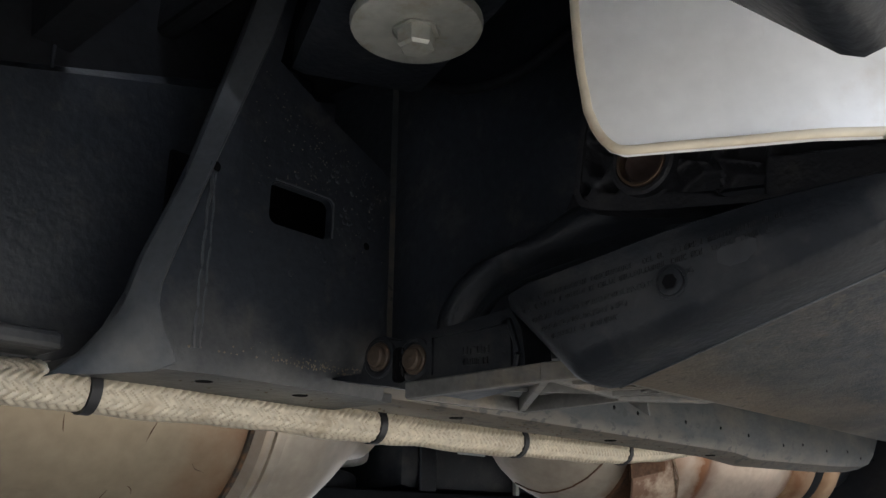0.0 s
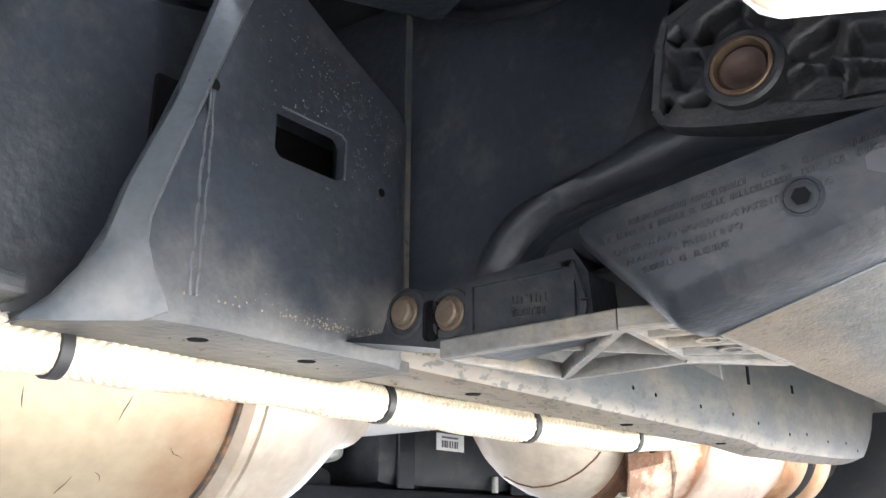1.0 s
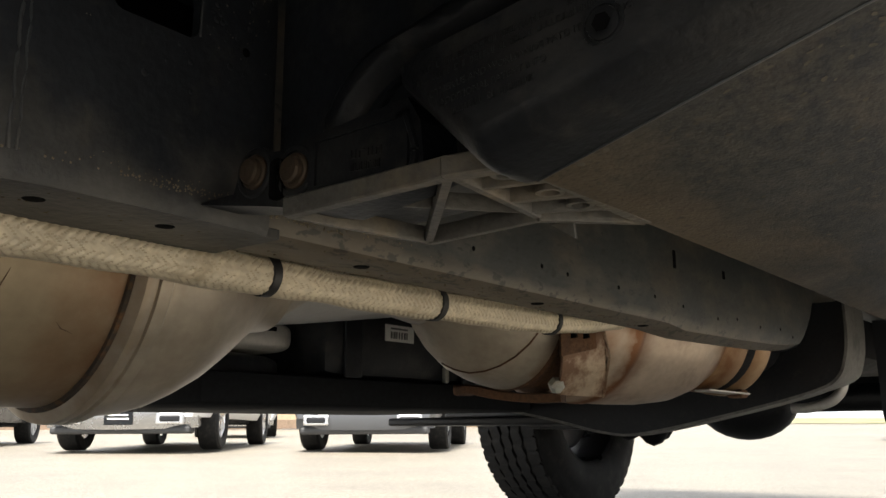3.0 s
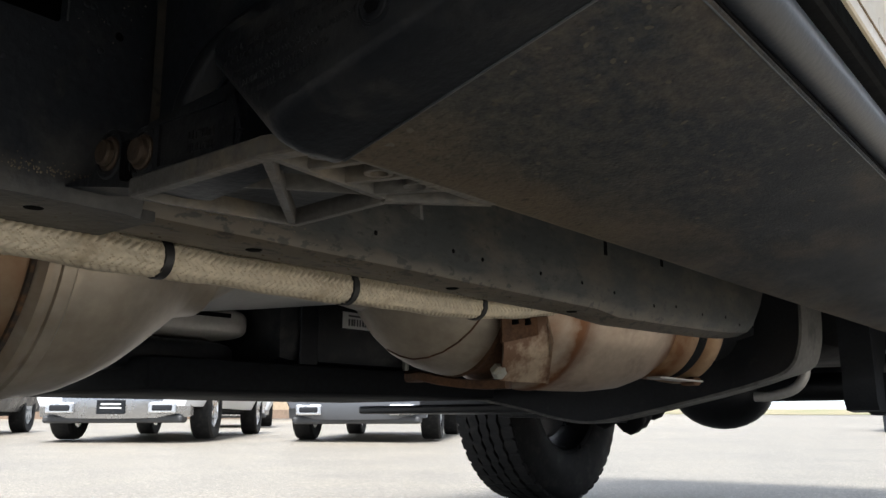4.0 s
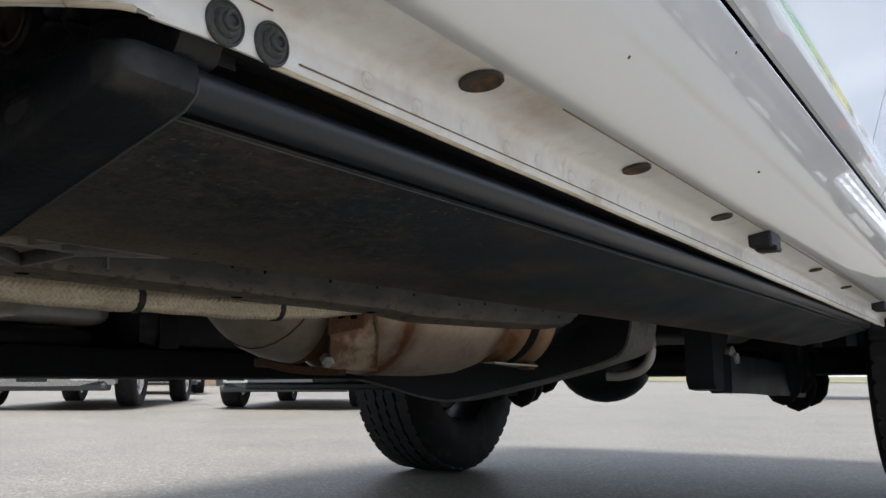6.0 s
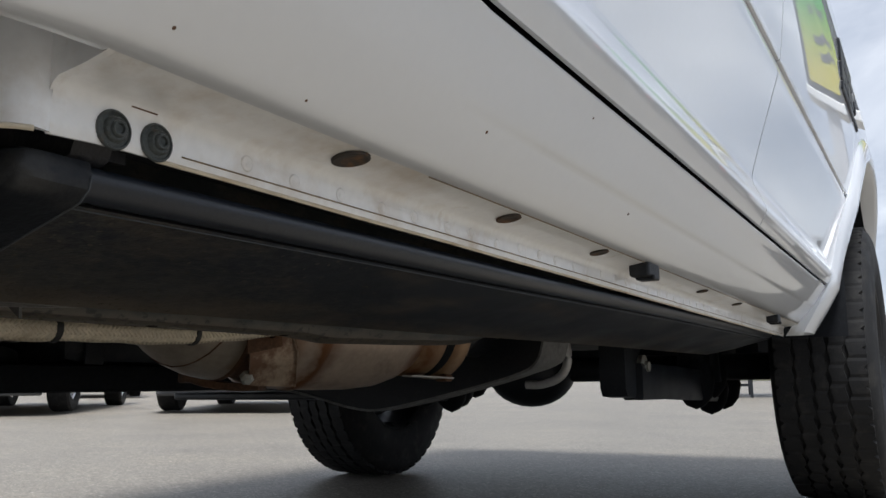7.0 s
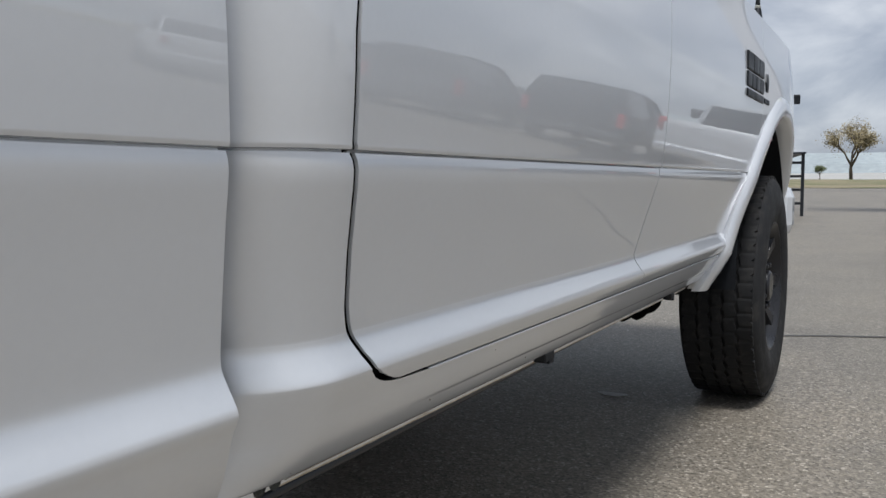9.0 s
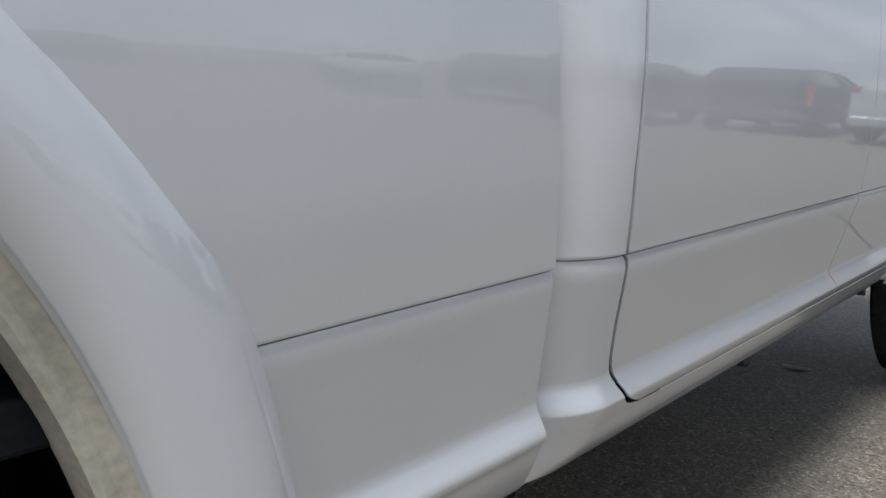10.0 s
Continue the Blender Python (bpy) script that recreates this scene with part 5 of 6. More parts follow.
    a, b = smooth_pts([(x, 0.0, z) for x, z in top], 5), smooth_pts([(x, 0.0, z) for x, z in low], 5)
    rings = []
    for p, q in zip(a, b):
        ring = []
        for f, y in ((0.0, y1), (0.0, y0 + 0.008), (0.08, y0 + 0.0025), (0.2, y0), (0.42, y0 + 0.002), (0.55, y0 + 0.009), (0.72, y0 + 0.008), (0.84, y0 + 0.001), (0.94, y0), (1.0, y0 + 0.006), (1.0, y1)):
            c = p + (q - p) * f
            ring.append((c.x, y, c.z))
        rings.append(ring)
    return part(name, loft(bmesh.new(), rings), mat, parent, label, smooth=50)


arm_strip("swing_arm", [(0.582, 0.448), (0.584, 0.460), (0.596, 0.4765), (0.613, 0.4868), (0.6386, 0.4920), (0.6567, 0.4965), (0.686, 0.5050), (0.73, 0.497), (0.80, 0.486)],
          [(0.620, 0.444), (0.622, 0.449), (0.630, 0.456), (0.644, 0.4620), (0.661, 0.4650), (0.685, 0.4665), (0.72, 0.4670), (0.76, 0.4665), (0.81, 0.466)], -2.692, -2.650, BLACKP, "black pressed swing arm of the running board")
part("lower_arm", beam(bmesh.new(), smooth_pts([(0.600, -2.660, 0.447), (0.640, -2.670, 0.455), (0.70, -2.680, 0.460), (0.78, -2.683, 0.460)], 5), 0.045, 0.014), BLACKP, truck, smooth=40)

# motor casting: a plate with rounded pockets between its ribs, and a rim
CAST_OUT = [(0.690, 0.503), (0.6955, 0.4960), (0.7219, 0.4880), (0.7755, 0.4785), (0.845, 0.4690), (0.845, 0.5480), (0.79, 0.5560), (0.735, 0.5540), (0.7033, 0.5450), (0.696, 0.5385)]
POCKETS = []


def pocket(*pts):
    POCKETS.append(pts)


pocket((0.7063, 0.5330), (0.7020, 0.5303), (0.6984, 0.5361), (0.7028, 0.5389))
pocket((0.6967, 0.5290), (0.7101, 0.5238), (0.7119, 0.5164), (0.7037, 0.5087), (0.6978, 0.5122), (0.6955, 0.5212))
pocket((0.7016, 0.5042), (0.7107, 0.5050), (0.7135, 0.5014), (0.7113, 0.4991), (0.7030, 0.5016))
pocket((0.6968, 0.5045), (0.6950, 0.5018), (0.6918, 0.5028), (0.6908, 0.5060), (0.6926, 0.5082), (0.6956, 0.5071))
pocket((0.7096, 0.5308), (0.7141, 0.5386), (0.7275, 0.5430), (0.7301, 0.5413), (0.7288, 0.5297), (0.7177, 0.5262), (0.7117, 0.5272))
pocket((0.7325, 0.5322), (0.7367, 0.5400), (0.7541, 0.5400), (0.7480, 0.5217), (0.7446, 0.5206), (0.7374, 0.5249))
pocket((0.7452, 0.5077), (0.7491, 0.5137), (0.7622, 0.5183), (0.7644, 0.5162), (0.7603, 0.5044), (0.7581, 0.5028))
pocket((0.7379, 0.4930), (0.7419, 0.4990), (0.7520, 0.5039), (0.7600, 0.5021), (0.7635, 0.4983), (0.7614, 0.4908), (0.7580, 0.4873))
pocket((0.7591, 0.4870), (0.7655, 0.4988), (0.7835, 0.4931), (0.7814, 0.4796), (0.7636, 0.4840))
pocket((0.7660, 0.5022), (0.7695, 0.5128), (0.7857, 0.5072), (0.7837, 0.4942))
pocket((0.7590, 0.5260), (0.7660, 0.5200), (0.7880, 0.5140), (0.7900, 0.5420), (0.7640, 0.5440))
pocket((0.7900, 0.5060), (0.7880, 0.4960), (0.8350, 0.4880), (0.8350, 0.5050))


def inside(pts, x, z):
    """Distance into a convex outline, negative outside."""
    cx, cz = sum(p[0] for p in pts) / len(pts), sum(p[1] for p in pts) / len(pts)
    best = 9.0
    for (x0, z0), (x1, z1) in zip(pts, pts[1:] + pts[:1]):
        nx, nz = z1 - z0, x0 - x1
        ln = math.hypot(nx, nz)
        d = ((x - x0) * nx + (z - z0) * nz) / ln
        best = min(best, d if (cx - x0) * nx + (cz - z0) * nz > 0 else -d)
    return best


def casting():
    bm = bmesh.new()
    st = 0.0011
    grid = {}
    for i in range(142):
        for j in range(82):
            x, z = 0.6895 + st * i, 0.4685 + st * j
            if inside(CAST_OUT, x, z) < -0.0008:
                continue
            d = max(inside(q, x, z) for q in POCKETS)
            u = min(1.0, max(0.0, (d + 0.0012) / 0.0030))
            grid[i, j] = bm.verts.new((x, -2.6995 + 0.0125 * u * u * (3 - 2 * u), z))
    for i, j in grid:
        q = [(i, j), (i + 1, j), (i + 1, j + 1), (i, j + 1)]
        if all(k in grid for k in q):
            bm.faces.new([grid[k] for k in q])
    return bm


cast = part("motor_casting", casting(), CASTING, truck, "black ribbed casting with a steel bushing", smooth=True)
part("casting_rim", beam(bmesh.new(), [(p.x, -2.690, p.z) for p in smooth_pts([(x, 0.0, z) for x, z in CAST_OUT + CAST_OUT[:1]], 5)], 0.0215, 0.0042), CASTING, cast, smooth=50)
part("casting_back", loft(bmesh.new(), [[(x, y, z) for x, z in CAST_OUT] for y in (-2.6845, -2.668)]), CASTING, cast)
bm = bmesh.new()
A = axis_m((0.729, -2.694, 0.508), (0.729, -2.8, 0.508))
lathe(bm, [(0.0165, 0.0), (0.0165, 0.0105), (0.0150, 0.0115), (0.0132, 0.0115), (0.0128, 0.004)], A, 36, caps=False)
part("boss", bm, CASTING, cast, smooth=30)
bm = bmesh.new()
lathe(bm, [(0.0126, 0.002), (0.0126, 0.0122), (0.0121, 0.0126), (0.0110, 0.0125), (0.0106, 0.0060)], A, 32, caps=False)
bush = part("bushing", bm, material("brassy_steel", (0.085, 0.058, 0.038), 0.5, 0.6, var=0.2, scale=80, bump=0.1), cast, "brassy steel bushing", smooth=30)
part("pin", lathe(bmesh.new(), [(0.0104, 0.0050), (0.0104, 0.0078), (0.0090, 0.0090), (0.006, 0.0088), (0.0045, 0.0080), (0.001, 0.0080)], A, 28), material("dark_rusty_pin", (0.045, 0.028, 0.022), 0.6, 0.4, var=0.3, scale=90, bump=0.2), bush, "rusty pin", smooth=30)
# ---- exhaust ----
M = axis_m((0.20, -3.22, 0.460), (0.20, -2.6, 0.460))
muffler = part("muffler", lathe(bmesh.new(), [(0.10, 0), (0.125, 0.02), (0.1262, 0.10), (0.1262, 0.602)], Matrix(), 72), MUFFLER, truck, "tan heat-tinted exhaust canister with scratches", smooth=40, at=M)
bm = bmesh.new()
for k in range(22):
    y, a, ln, tw = random.uniform(-2.95, -2.66), random.uniform(-1.0, 0.6), random.uniform(0.003, 0.018), random.uniform(-0.04, 0.06)
    p = [(0.20 + 0.1264 * math.cos(a + tw * j + 0.01 * math.sin(2.0 * j + k)), y + ln * j / 3, 0.46 + 0.1264 * math.sin(a + tw * j + 0.01 * math.sin(2.0 * j + k))) for j in range(4)]
    tube(bm, p, [0.0001, 0.0004, 0.0003, 0.0001], 5)
scr = part("scratches", bm, RUST, muffler)
scr.matrix_parent_inverse = M.inverted()
tagged(scr, kind="stuff")
A = axis_m((0.20, -2.618, 0.46), (0.20, -2.4, 0.46))
cone = part("muffler_cone", lathe(bmesh.new(), [(0.1300, 0.018), (0.1345, 0.022), (0.1345, 0.032), (0.1322, 0.040), (0.1310, 0.056), (0.1265, 0.074), (0.1175, 0.095), (0.1060, 0.117), (0.0900, 0.140), (0.0700, 0.166), (0.0520, 0.190), (0.0480, 0.215)], Matrix(), 72), CONE, truck, "dull stainless end cone with clamped flange", smooth=50, at=A)
part("band_clamp", lathe(bmesh.new(), [(0.1266, -0.004), (0.1310, -0.002), (0.1385, 0.002), (0.1392, 0.006), (0.1385, 0.009), (0.1362, 0.0100), (0.1362, 0.0125), (0.1388, 0.0135), (0.1392, 0.018), (0.1380, 0.024), (0.1340, 0.027), (0.1310, 0.0275)], Matrix(), 72, caps=False), CONE, cone, "folded steel band round the joint", smooth=35)
# added dark ring: rust line and shadow at the canister's edge in one colour
part("flange_dark_ring", lathe(bmesh.new(), [(0.1262, -0.0065), (0.1292, -0.006), (0.1300, -0.003), (0.1270, -0.0015)], Matrix(), 72, caps=False), PLUG, cone)
part("flange_tab", bbox(-0.018, 0.012, 0.134, 0.1465, 0.004, 0.026, 0.004), CONE, cone)

# converter on a slanting axis
AX = Vector((0.285, 1.0, -0.045)).normalized()
SIDE = Vector((1.0, -0.285, 0.0)).normalized()
UP = SIDE.cross(AX)
CM = Matrix((SIDE, -UP, AX)).transposed().to_4x4()
CM.translation = (0.220, -1.90, 0.486)


def turned(name, prof, mat, label="", parent=truck, n=64, caps=False):
    ob = part(name, lathe(bmesh.new(), prof, Matrix(), n, caps), mat, parent, label, smooth=45, at=CM if parent is truck else None)
    return ob


turned("converter", [(0.121, -0.010), (0.1275, -0.004), (0.1295, 0.03), (0.1300, 0.064), (0.1318, 0.067), (0.1318, 0.076), (0.1300, 0.079), (0.1292, 0.13), (0.1262, 0.19), (0.1190, 0.245), (0.1060, 0.285), (0.0950, 0.305), (0.0925, 0.312)], CONVERTER, "stainless converter body with rusty weld")
dome = turned("converter_cone", [(0.004, -0.236), (0.022, -0.230), (0.042, -0.216), (0.064, -0.194), (0.086, -0.168), (0.103, -0.140), (0.114, -0.108), (0.119, -0.078), (0.1195, -0.066)], CONE, "pale stainless converter dome", caps=True)
part("cone_seam", tube(bmesh.new(), [(interp([(-0.20, 0.060), (-0.168, 0.0868), (-0.14, 0.1038), (-0.108, 0.1148), (-0.07, 0.1200)], zz) * math.cos(a), interp([(-0.20, 0.060), (-0.168, 0.0868), (-0.14, 0.1038), (-0.108, 0.1148), (-0.07, 0.1200)], zz) * math.sin(a), zz) for a, zz in [(radians(-12 + 12 * k), -0.072 - 0.0085 * k) for k in range(11)]], 0.0013, 6), RUST, dome, smooth=True)
turned("converter_clamp", [(0.1190, -0.066), (0.1215, -0.062), (0.1205, -0.056), (0.1150, -0.052), (0.1140, -0.020), (0.1180, -0.012), (0.1225, -0.008)], RUST, "dark rusty band clamp")


def sheet(name, tl, tr, br, bl, bulge, th, mat, parent, label="", n=6):
    """A sheet of thickness th between four corners, bulging outwards in the middle of its height."""
    tl, tr, br, bl = (Vector(q) for q in (tl, tr, br, bl))
    out_ = (tr - tl).cross(bl - tl).normalized()
    out_ = out_ if out_.x > 0 else -out_
    rings = []
    for k in range(n + 1):
        u = k / n
        fro, bac = [], []
        for j in range(n + 1):
            v = j / n
            q = (tl * (1 - u) + tr * u) * (1 - v) + (bl * (1 - u) + br * u) * v + out_ * bulge * math.sin(math.pi * v)
            fro.append(q + out_ * th / 2)
            bac.append(q - out_ * th / 2)
        rings.append(fro + bac[::-1])
    return part(name, loft(bmesh.new(), rings), mat, parent, label, smooth=50)


brk = sheet("converter_bracket", (0.309, -2.012, 0.4540), (0.3365, -1.9480, 0.4600), (0.3110, -1.9030, 0.3585), (0.2870, -1.980, 0.3600), 0.012, 0.004, BRACKET, truck, "bare steel bracket plate with rusty slotted top")
sheet("rusty_top", (0.3115, -2.014, 0.4620), (0.3335, -1.9680, 0.4680), (0.3375, -1.9620, 0.4180), (0.3110, -2.008, 0.4060), 0.003, 0.004, RUST, brk, "rusty upper half of the bracket")
for x_, y_ in ((0.3230, -1.9950), (0.3310, -1.9780)):
    part("slot", beam(bmesh.new(), [(x_ - 0.001, y_ - 0.002, 0.4480), (x_ + 0.003, y_ - 0.002, 0.4300)], 0.006, 0.008), SEAL_SHADE, brk)
part("bracket_fold", beam(bmesh.new(), [(0.3350, -1.9460, 0.4600), (0.3400, -1.930, 0.41), (0.3120, -1.9010, 0.3600)], 0.004, 0.010), BRACKET, brk)
part("clamp_bolt", lathe(bmesh.new(), [(0.0105, -0.004), (0.0105, 0.006), (0.006, 0.010), (0.002, 0.010)], axis_m((0.2895, -1.985, 0.3720), (0.38, -2.04, 0.30)), 6), ZINC, brk, "dull bolt head")
part("clamp_bar", beam(bmesh.new(), smooth_pts([(0.075, -1.905, 0.378), (0.084, -1.912, 0.372), (0.115, -1.925, 0.373), (0.165, -1.935, 0.364), (0.215, -1.93, 0.358), (0.262, -1.92, 0.358)], 5), 0.026, 0.013), RUST, truck, "rusty support bar under the converter", smooth=40)
endc = turned("converter_end", [(0.0925, 0.310), (0.0960, 0.314), (0.0965, 0.362), (0.0925, 0.368), (0.0915, 0.386), (0.0950, 0.392), (0.0985, 0.396), (0.0990, 0.420), (0.0955, 0.425), (0.070, 0.440), (0.052, 0.470)], CONV_END, "heat-tinted end clamp")
turned("dark_band", [(0.0930, 0.366), (0.0945, 0.370), (0.0945, 0.384), (0.0930, 0.388)], DARK, parent=endc)
part("clamp_latch", bbox(0.020, 0.050, 0.090, 0.104, 0.398, 0.418, 0.004), RUST, endc)
part("heat_guard", bbox(0.022, 0.052, 0.0955, 0.0985, 0.312, 0.420, 0.001), SHIELD, endc)
part("down_pipe", tube(bmesh.new(), smooth_pts([(0.345, -1.46, 0.467), (0.33, -1.2, 0.47), (0.29, -0.9, 0.53), (0.25, -0.6, 0.62)], 6), 0.05, 18), CHASSIS, truck, smooth=True)
part("link_pipe", tube(bmesh.new(), smooth_pts([(0.20, -2.42, 0.46), (0.19, -2.34, 0.50), (0.17, -2.26, 0.52), (0.155, -2.16, 0.505), (0.16, -2.10, 0.495)], 6), 0.046, 20), STEEL, truck, smooth=True)
# heat shields between the canisters
bm = bmesh.new()
rings = []
for y, zc in ((-2.62, 0.452), (-2.38, 0.446), (-2.21, 0.468), (-2.06, 0.490), (-2.0, 0.50)):
    rings.append([(x, y, zc + dz) for x, dz in ((0.20, 0.0), (0.17, -0.012), (0.06, -0.018), (-0.04, 0.016), (-0.04, 0.020), (0.06, -0.013), (0.17, -0.007), (0.20, 0.004))])
loft(bm, rings)
part("heat_shield", bm, SHIELD, truck, "pale aluminium heat shield", smooth=40)
def tongue(name, mat, label, cx, cz, hw, y0, y1, y2, th, tilt=0.0):
    """A shield with a blunt rounded end: half-width hw from y0 to y1, closing in at y2; th is half its depth."""
    rings = []
    ys_ = [y0, (y0 + y1) / 2, y1] + [y1 + (y2 - y1) * math.sin(radians(9 * k)) for k in range(1, 11)]
    for y in ys_:
        u = max(0.0, (y - y1) / (y2 - y1))
        f = max(0.0, 1 - u ** 2.6) ** 0.42
        w, t_ = hw * max(0.45, 0.45 + 0.55 * f), th * max(0.03, f)
        zc = cz + tilt * (y - y2) + 0.25 * th * (1 - f)
        ring = []
        for k in range(24):
            c, s_ = math.cos(2 * math.pi * k / 24), math.sin(2 * math.pi * k / 24)
            ring.append((cx + w * math.copysign(abs(c) ** 0.22, c), y, zc + t_ * math.copysign(abs(s_) ** 0.5, s_)))
        rings.append(ring)
    return part(name, loft(bmesh.new(), rings), mat, truck, label, smooth=50)


tongue("upper_shield", SHIELD, "pale aluminium shield with rounded end", -0.28, 0.463, 0.10, -2.66, -2.06, -2.000, 0.0255)
part("shield_slot", beam(bmesh.new(), [(-0.1775, -2.30, 0.472), (-0.1775, -2.06, 0.474)], 0.004, 0.007), SEAL_SHADE, truck)
tongue("lower_guard", CHASSIS, "black rounded lower guard", -0.27, 0.408, 0.10, -2.70, -2.13, -2.030, 0.026)


# woven heat sleeve
def sleeve():
    path = smooth_pts([(0.428, -2.99, 0.410), (0.428, -2.84, 0.4160), (0.428, -2.5, 0.4165), (0.428, -2.25, 0.4205), (0.430, -2.16, 0.428), (0.436, -2.09, 0.438)], 270)
    n, w = 72, 6
    bm = bmesh.new()
    rings, gap = [], []
    run = 0.0
    for i, p in enumerate(path):
        d = (path[min(i + 1, len(path) - 1)] - path[max(i - 1, 0)]).normalized()
        if i:
            run += (p - path[i - 1]).length
        side = d.cross(Vector((0, 0, 1))).normalized()
        up = side.cross(d)
        lump = 0.0007 * math.sin(run * 38) + 0.0005 * math.sin(run * 91 + 1)
        ring, low = [], []
        for k in range(n):
            a = 2 * math.pi * k / n
            v = run / 0.0058 + 0.35 * noise.noise((run * 40, a * 2, 0.0))
            ph = v + ((k % w) if (k // w) % 2 else w - (k % w)) * 0.21
            s = abs(math.sin(math.pi * ph))
            edge = abs((k % w) - (w - 1) / 2) / ((w - 1) / 2)
            r = 0.0127 + lump + 0.0015 * (s - 0.5) - 0.0004 * edge ** 4
            ring.append(p + r * (math.cos(a) * side + math.sin(a) * up))
            low.append(s < 0.22)
        rings.append(ring)
        gap.append(low)
    loft(bm, rings)
    bm.faces.ensure_lookup_table()
    for i in range(len(rings) - 1):
        for k in range(n):
            if gap[i][k]:
                bm.faces[i * n + k].material_index = 1
    return bm


slv = part("heat_sleeve", sleeve(), [SLEEVE, SLEEVE_SHADE], truck, "pale woven heat sleeve round a line", smooth=True)
for y, dz in ((-2.815, 0.4162), (-2.590, 0.4166), (-2.412, 0.4175), (-2.228, 0.4213)):
    bm = bmesh.new()
    M = axis_m((0.428, y - 0.0035, dz), (0.4275, y + 0.1, dz + 0.002))
    lathe(bm, [(0.0128, 0.0), (0.0146, 0.0003), (0.0146, 0.0067), (0.0128, 0.007)], M, 32, caps=False)
    part("cable_tie", bm, TIE, slv, "black nylon cable tie", smooth=30)

# crossmember, fuel tank, drive line, front axle
low = smooth_pts([(0.5105, -1.33, 0.545), (0.5105, -1.33, 0.4816), (0.505, -1.33, 0.4354), (0.487, -1.33, 0.396), (0.439, -1.33, 0.3715), (0.295, -1.33, 0.3362), (0.109, -1.33, 0.3000), (0.02, -1.33, 0.303), (-0.10, -1.33, 0.330), (-0.30, -1.33, 0.370), (-0.44, -1.33, 0.42), (-0.46, -1.33, 0.545)], 5)
rings, lipr = [], []
for i, q in enumerate(low):
    d = (low[min(i + 1, len(low) - 1)] - low[max(i - 1, 0)]).normalized()
    nrm = Vector((d.z, 0.0, -d.x))
    nrm = nrm if nrm.dot(Vector((0.0, 0.0, 0.56)) - q) > 0 else -nrm
    a = q + nrm * 0.004
    b = q + nrm * 0.090
    rings.append([(a.x, -1.352, a.z), (b.x, -1.345, b.z), (b.x, -1.315, b.z), (a.x, -1.308, a.z)])
    q = q + nrm * 0.003
    back = -1.298 + 0.075 * max(0.0, min(1.0, (abs(d.z) - 0.35) / 0.5))
    inner = q + nrm * 0.005
    lipr.append([(q.x, -1.356, q.z), (q.x, back, q.z), (inner.x, back, inner.z), (inner.x, -1.356, inner.z)])
xm = part("crossmember", loft(bmesh.new(), rings), CHASSIS, truck, "black transmission crossmember", smooth=40)
part("crossmember_flange", loft(bmesh.new(), lipr), XFLANGE, xm, "lower flange, coloured grey as if lit from below", smooth=40)
part("pipe_elbow", tube(bmesh.new(), smooth_pts([(0.30, -1.0, 0.357), (0.34, -1.0, 0.358), (0.385, -1.0, 0.372), (0.408, -1.0, 0.40), (0.411, -1.0, 0.44), (0.40, -1.0, 0.48)], 6), 0.011, 14), SHIELD, truck, "bright curved metal pipe", smooth=True)
tank = part("fuel_tank", bbox(-0.58, -0.127, -2.00, -1.45, 0.398, 0.66, 0.030), BLACKP, truck, "black plastic fuel tank", smooth=40)
part("tank_shield", bbox(-0.59, -0.118, -2.24, -1.40, 0.351, 0.400, 0.010), DARK, tank, smooth=40)
for y in (-1.94, -1.62):
    part("tank_strap", bbox(-0.126, -0.120, y - 0.02, y + 0.02, 0.40, 0.62, 0.002), CHASSIS, tank)
lab = part("label", bbox(-0.1265, -0.1245, -1.858, -1.782, 0.468, 0.497, 0.0), LABEL, tank, "white printed label")
bm = bmesh.new()
for k in range(7):
    w = random.uniform(0.002, 0.005)
    box(bm, -0.1245, -0.1235, -1.845 + 0.007 * k, -1.845 + 0.007 * k + w, 0.473, 0.485)
box(bm, -0.1245, -0.1235, -1.845, -1.80, 0.489, 0.492)
part("bar_print", bm, INK, lab)
part("shackle_bolt", bbox(-0.125, -0.115, -1.70, -1.69, 0.40, 0.43, 0.002), ZINC, tank)
part("transmission", bbox(-0.17, 0.14, -1.35, -0.55, 0.44, 0.70, 0.06), DARK, truck, smooth=40)
part("engine", bbox(-0.28, 0.30, -0.55, 0.6, 0.50, 1.05, 0.08), DARK, truck, smooth=40)
part("drive_shaft", tube(bmesh.new(), [(-0.08, -1.55, 0.46), (-0.10, -0.1, 0.42)], 0.03, 16), CHASSIS, truck, smooth=True)
part("axle", tube(bmesh.new(), [(-0.70, 0.0, 0.41), (0.74, 0.0, 0.41)], 0.045, 18), CHASSIS, truck, "black front axle tube", smooth=True)
bm = bmesh.new()
bmesh.ops.create_uvsphere(bm, u_segments=24, v_segments=14, radius=1.0, matrix=Matrix.LocRotScale((-0.13, -0.02, 0.41), None, (0.17, 0.15, 0.135)))
part("differential", bm, CHASSIS, truck, "round front differential housing", smooth=True)
for s in (1, -1):
    ox = CX + s * 0.46
    part("control_arm", beam(bmesh.new(), smooth_pts([(ox + s * 0.035, -0.84, 0.362), (ox + s * 0.040, -0.5, 0.358), (ox + s * 0.05, 0.02, 0.340)], 5), 0.055, 0.092), CHASSIS, truck, "black lower control arm", smooth=40)
    bm = bmesh.new()
    loft(bm, [[(ox - 0.02 + dx_, y, z) for y, z in ((-0.935, 0.58), (-0.925, 0.40), (-0.925, 0.345), (-0.91, 0.326), (-0.855, 0.322), (-0.835, 0.336), (-0.81, 0.42), (-0.72, 0.58))] for dx_ in (0.0, 0.004, 0.061, 0.065)])
    arm_b = part("arm_bracket", bm, CHASSIS, truck, smooth=40)
    bm = bmesh.new()
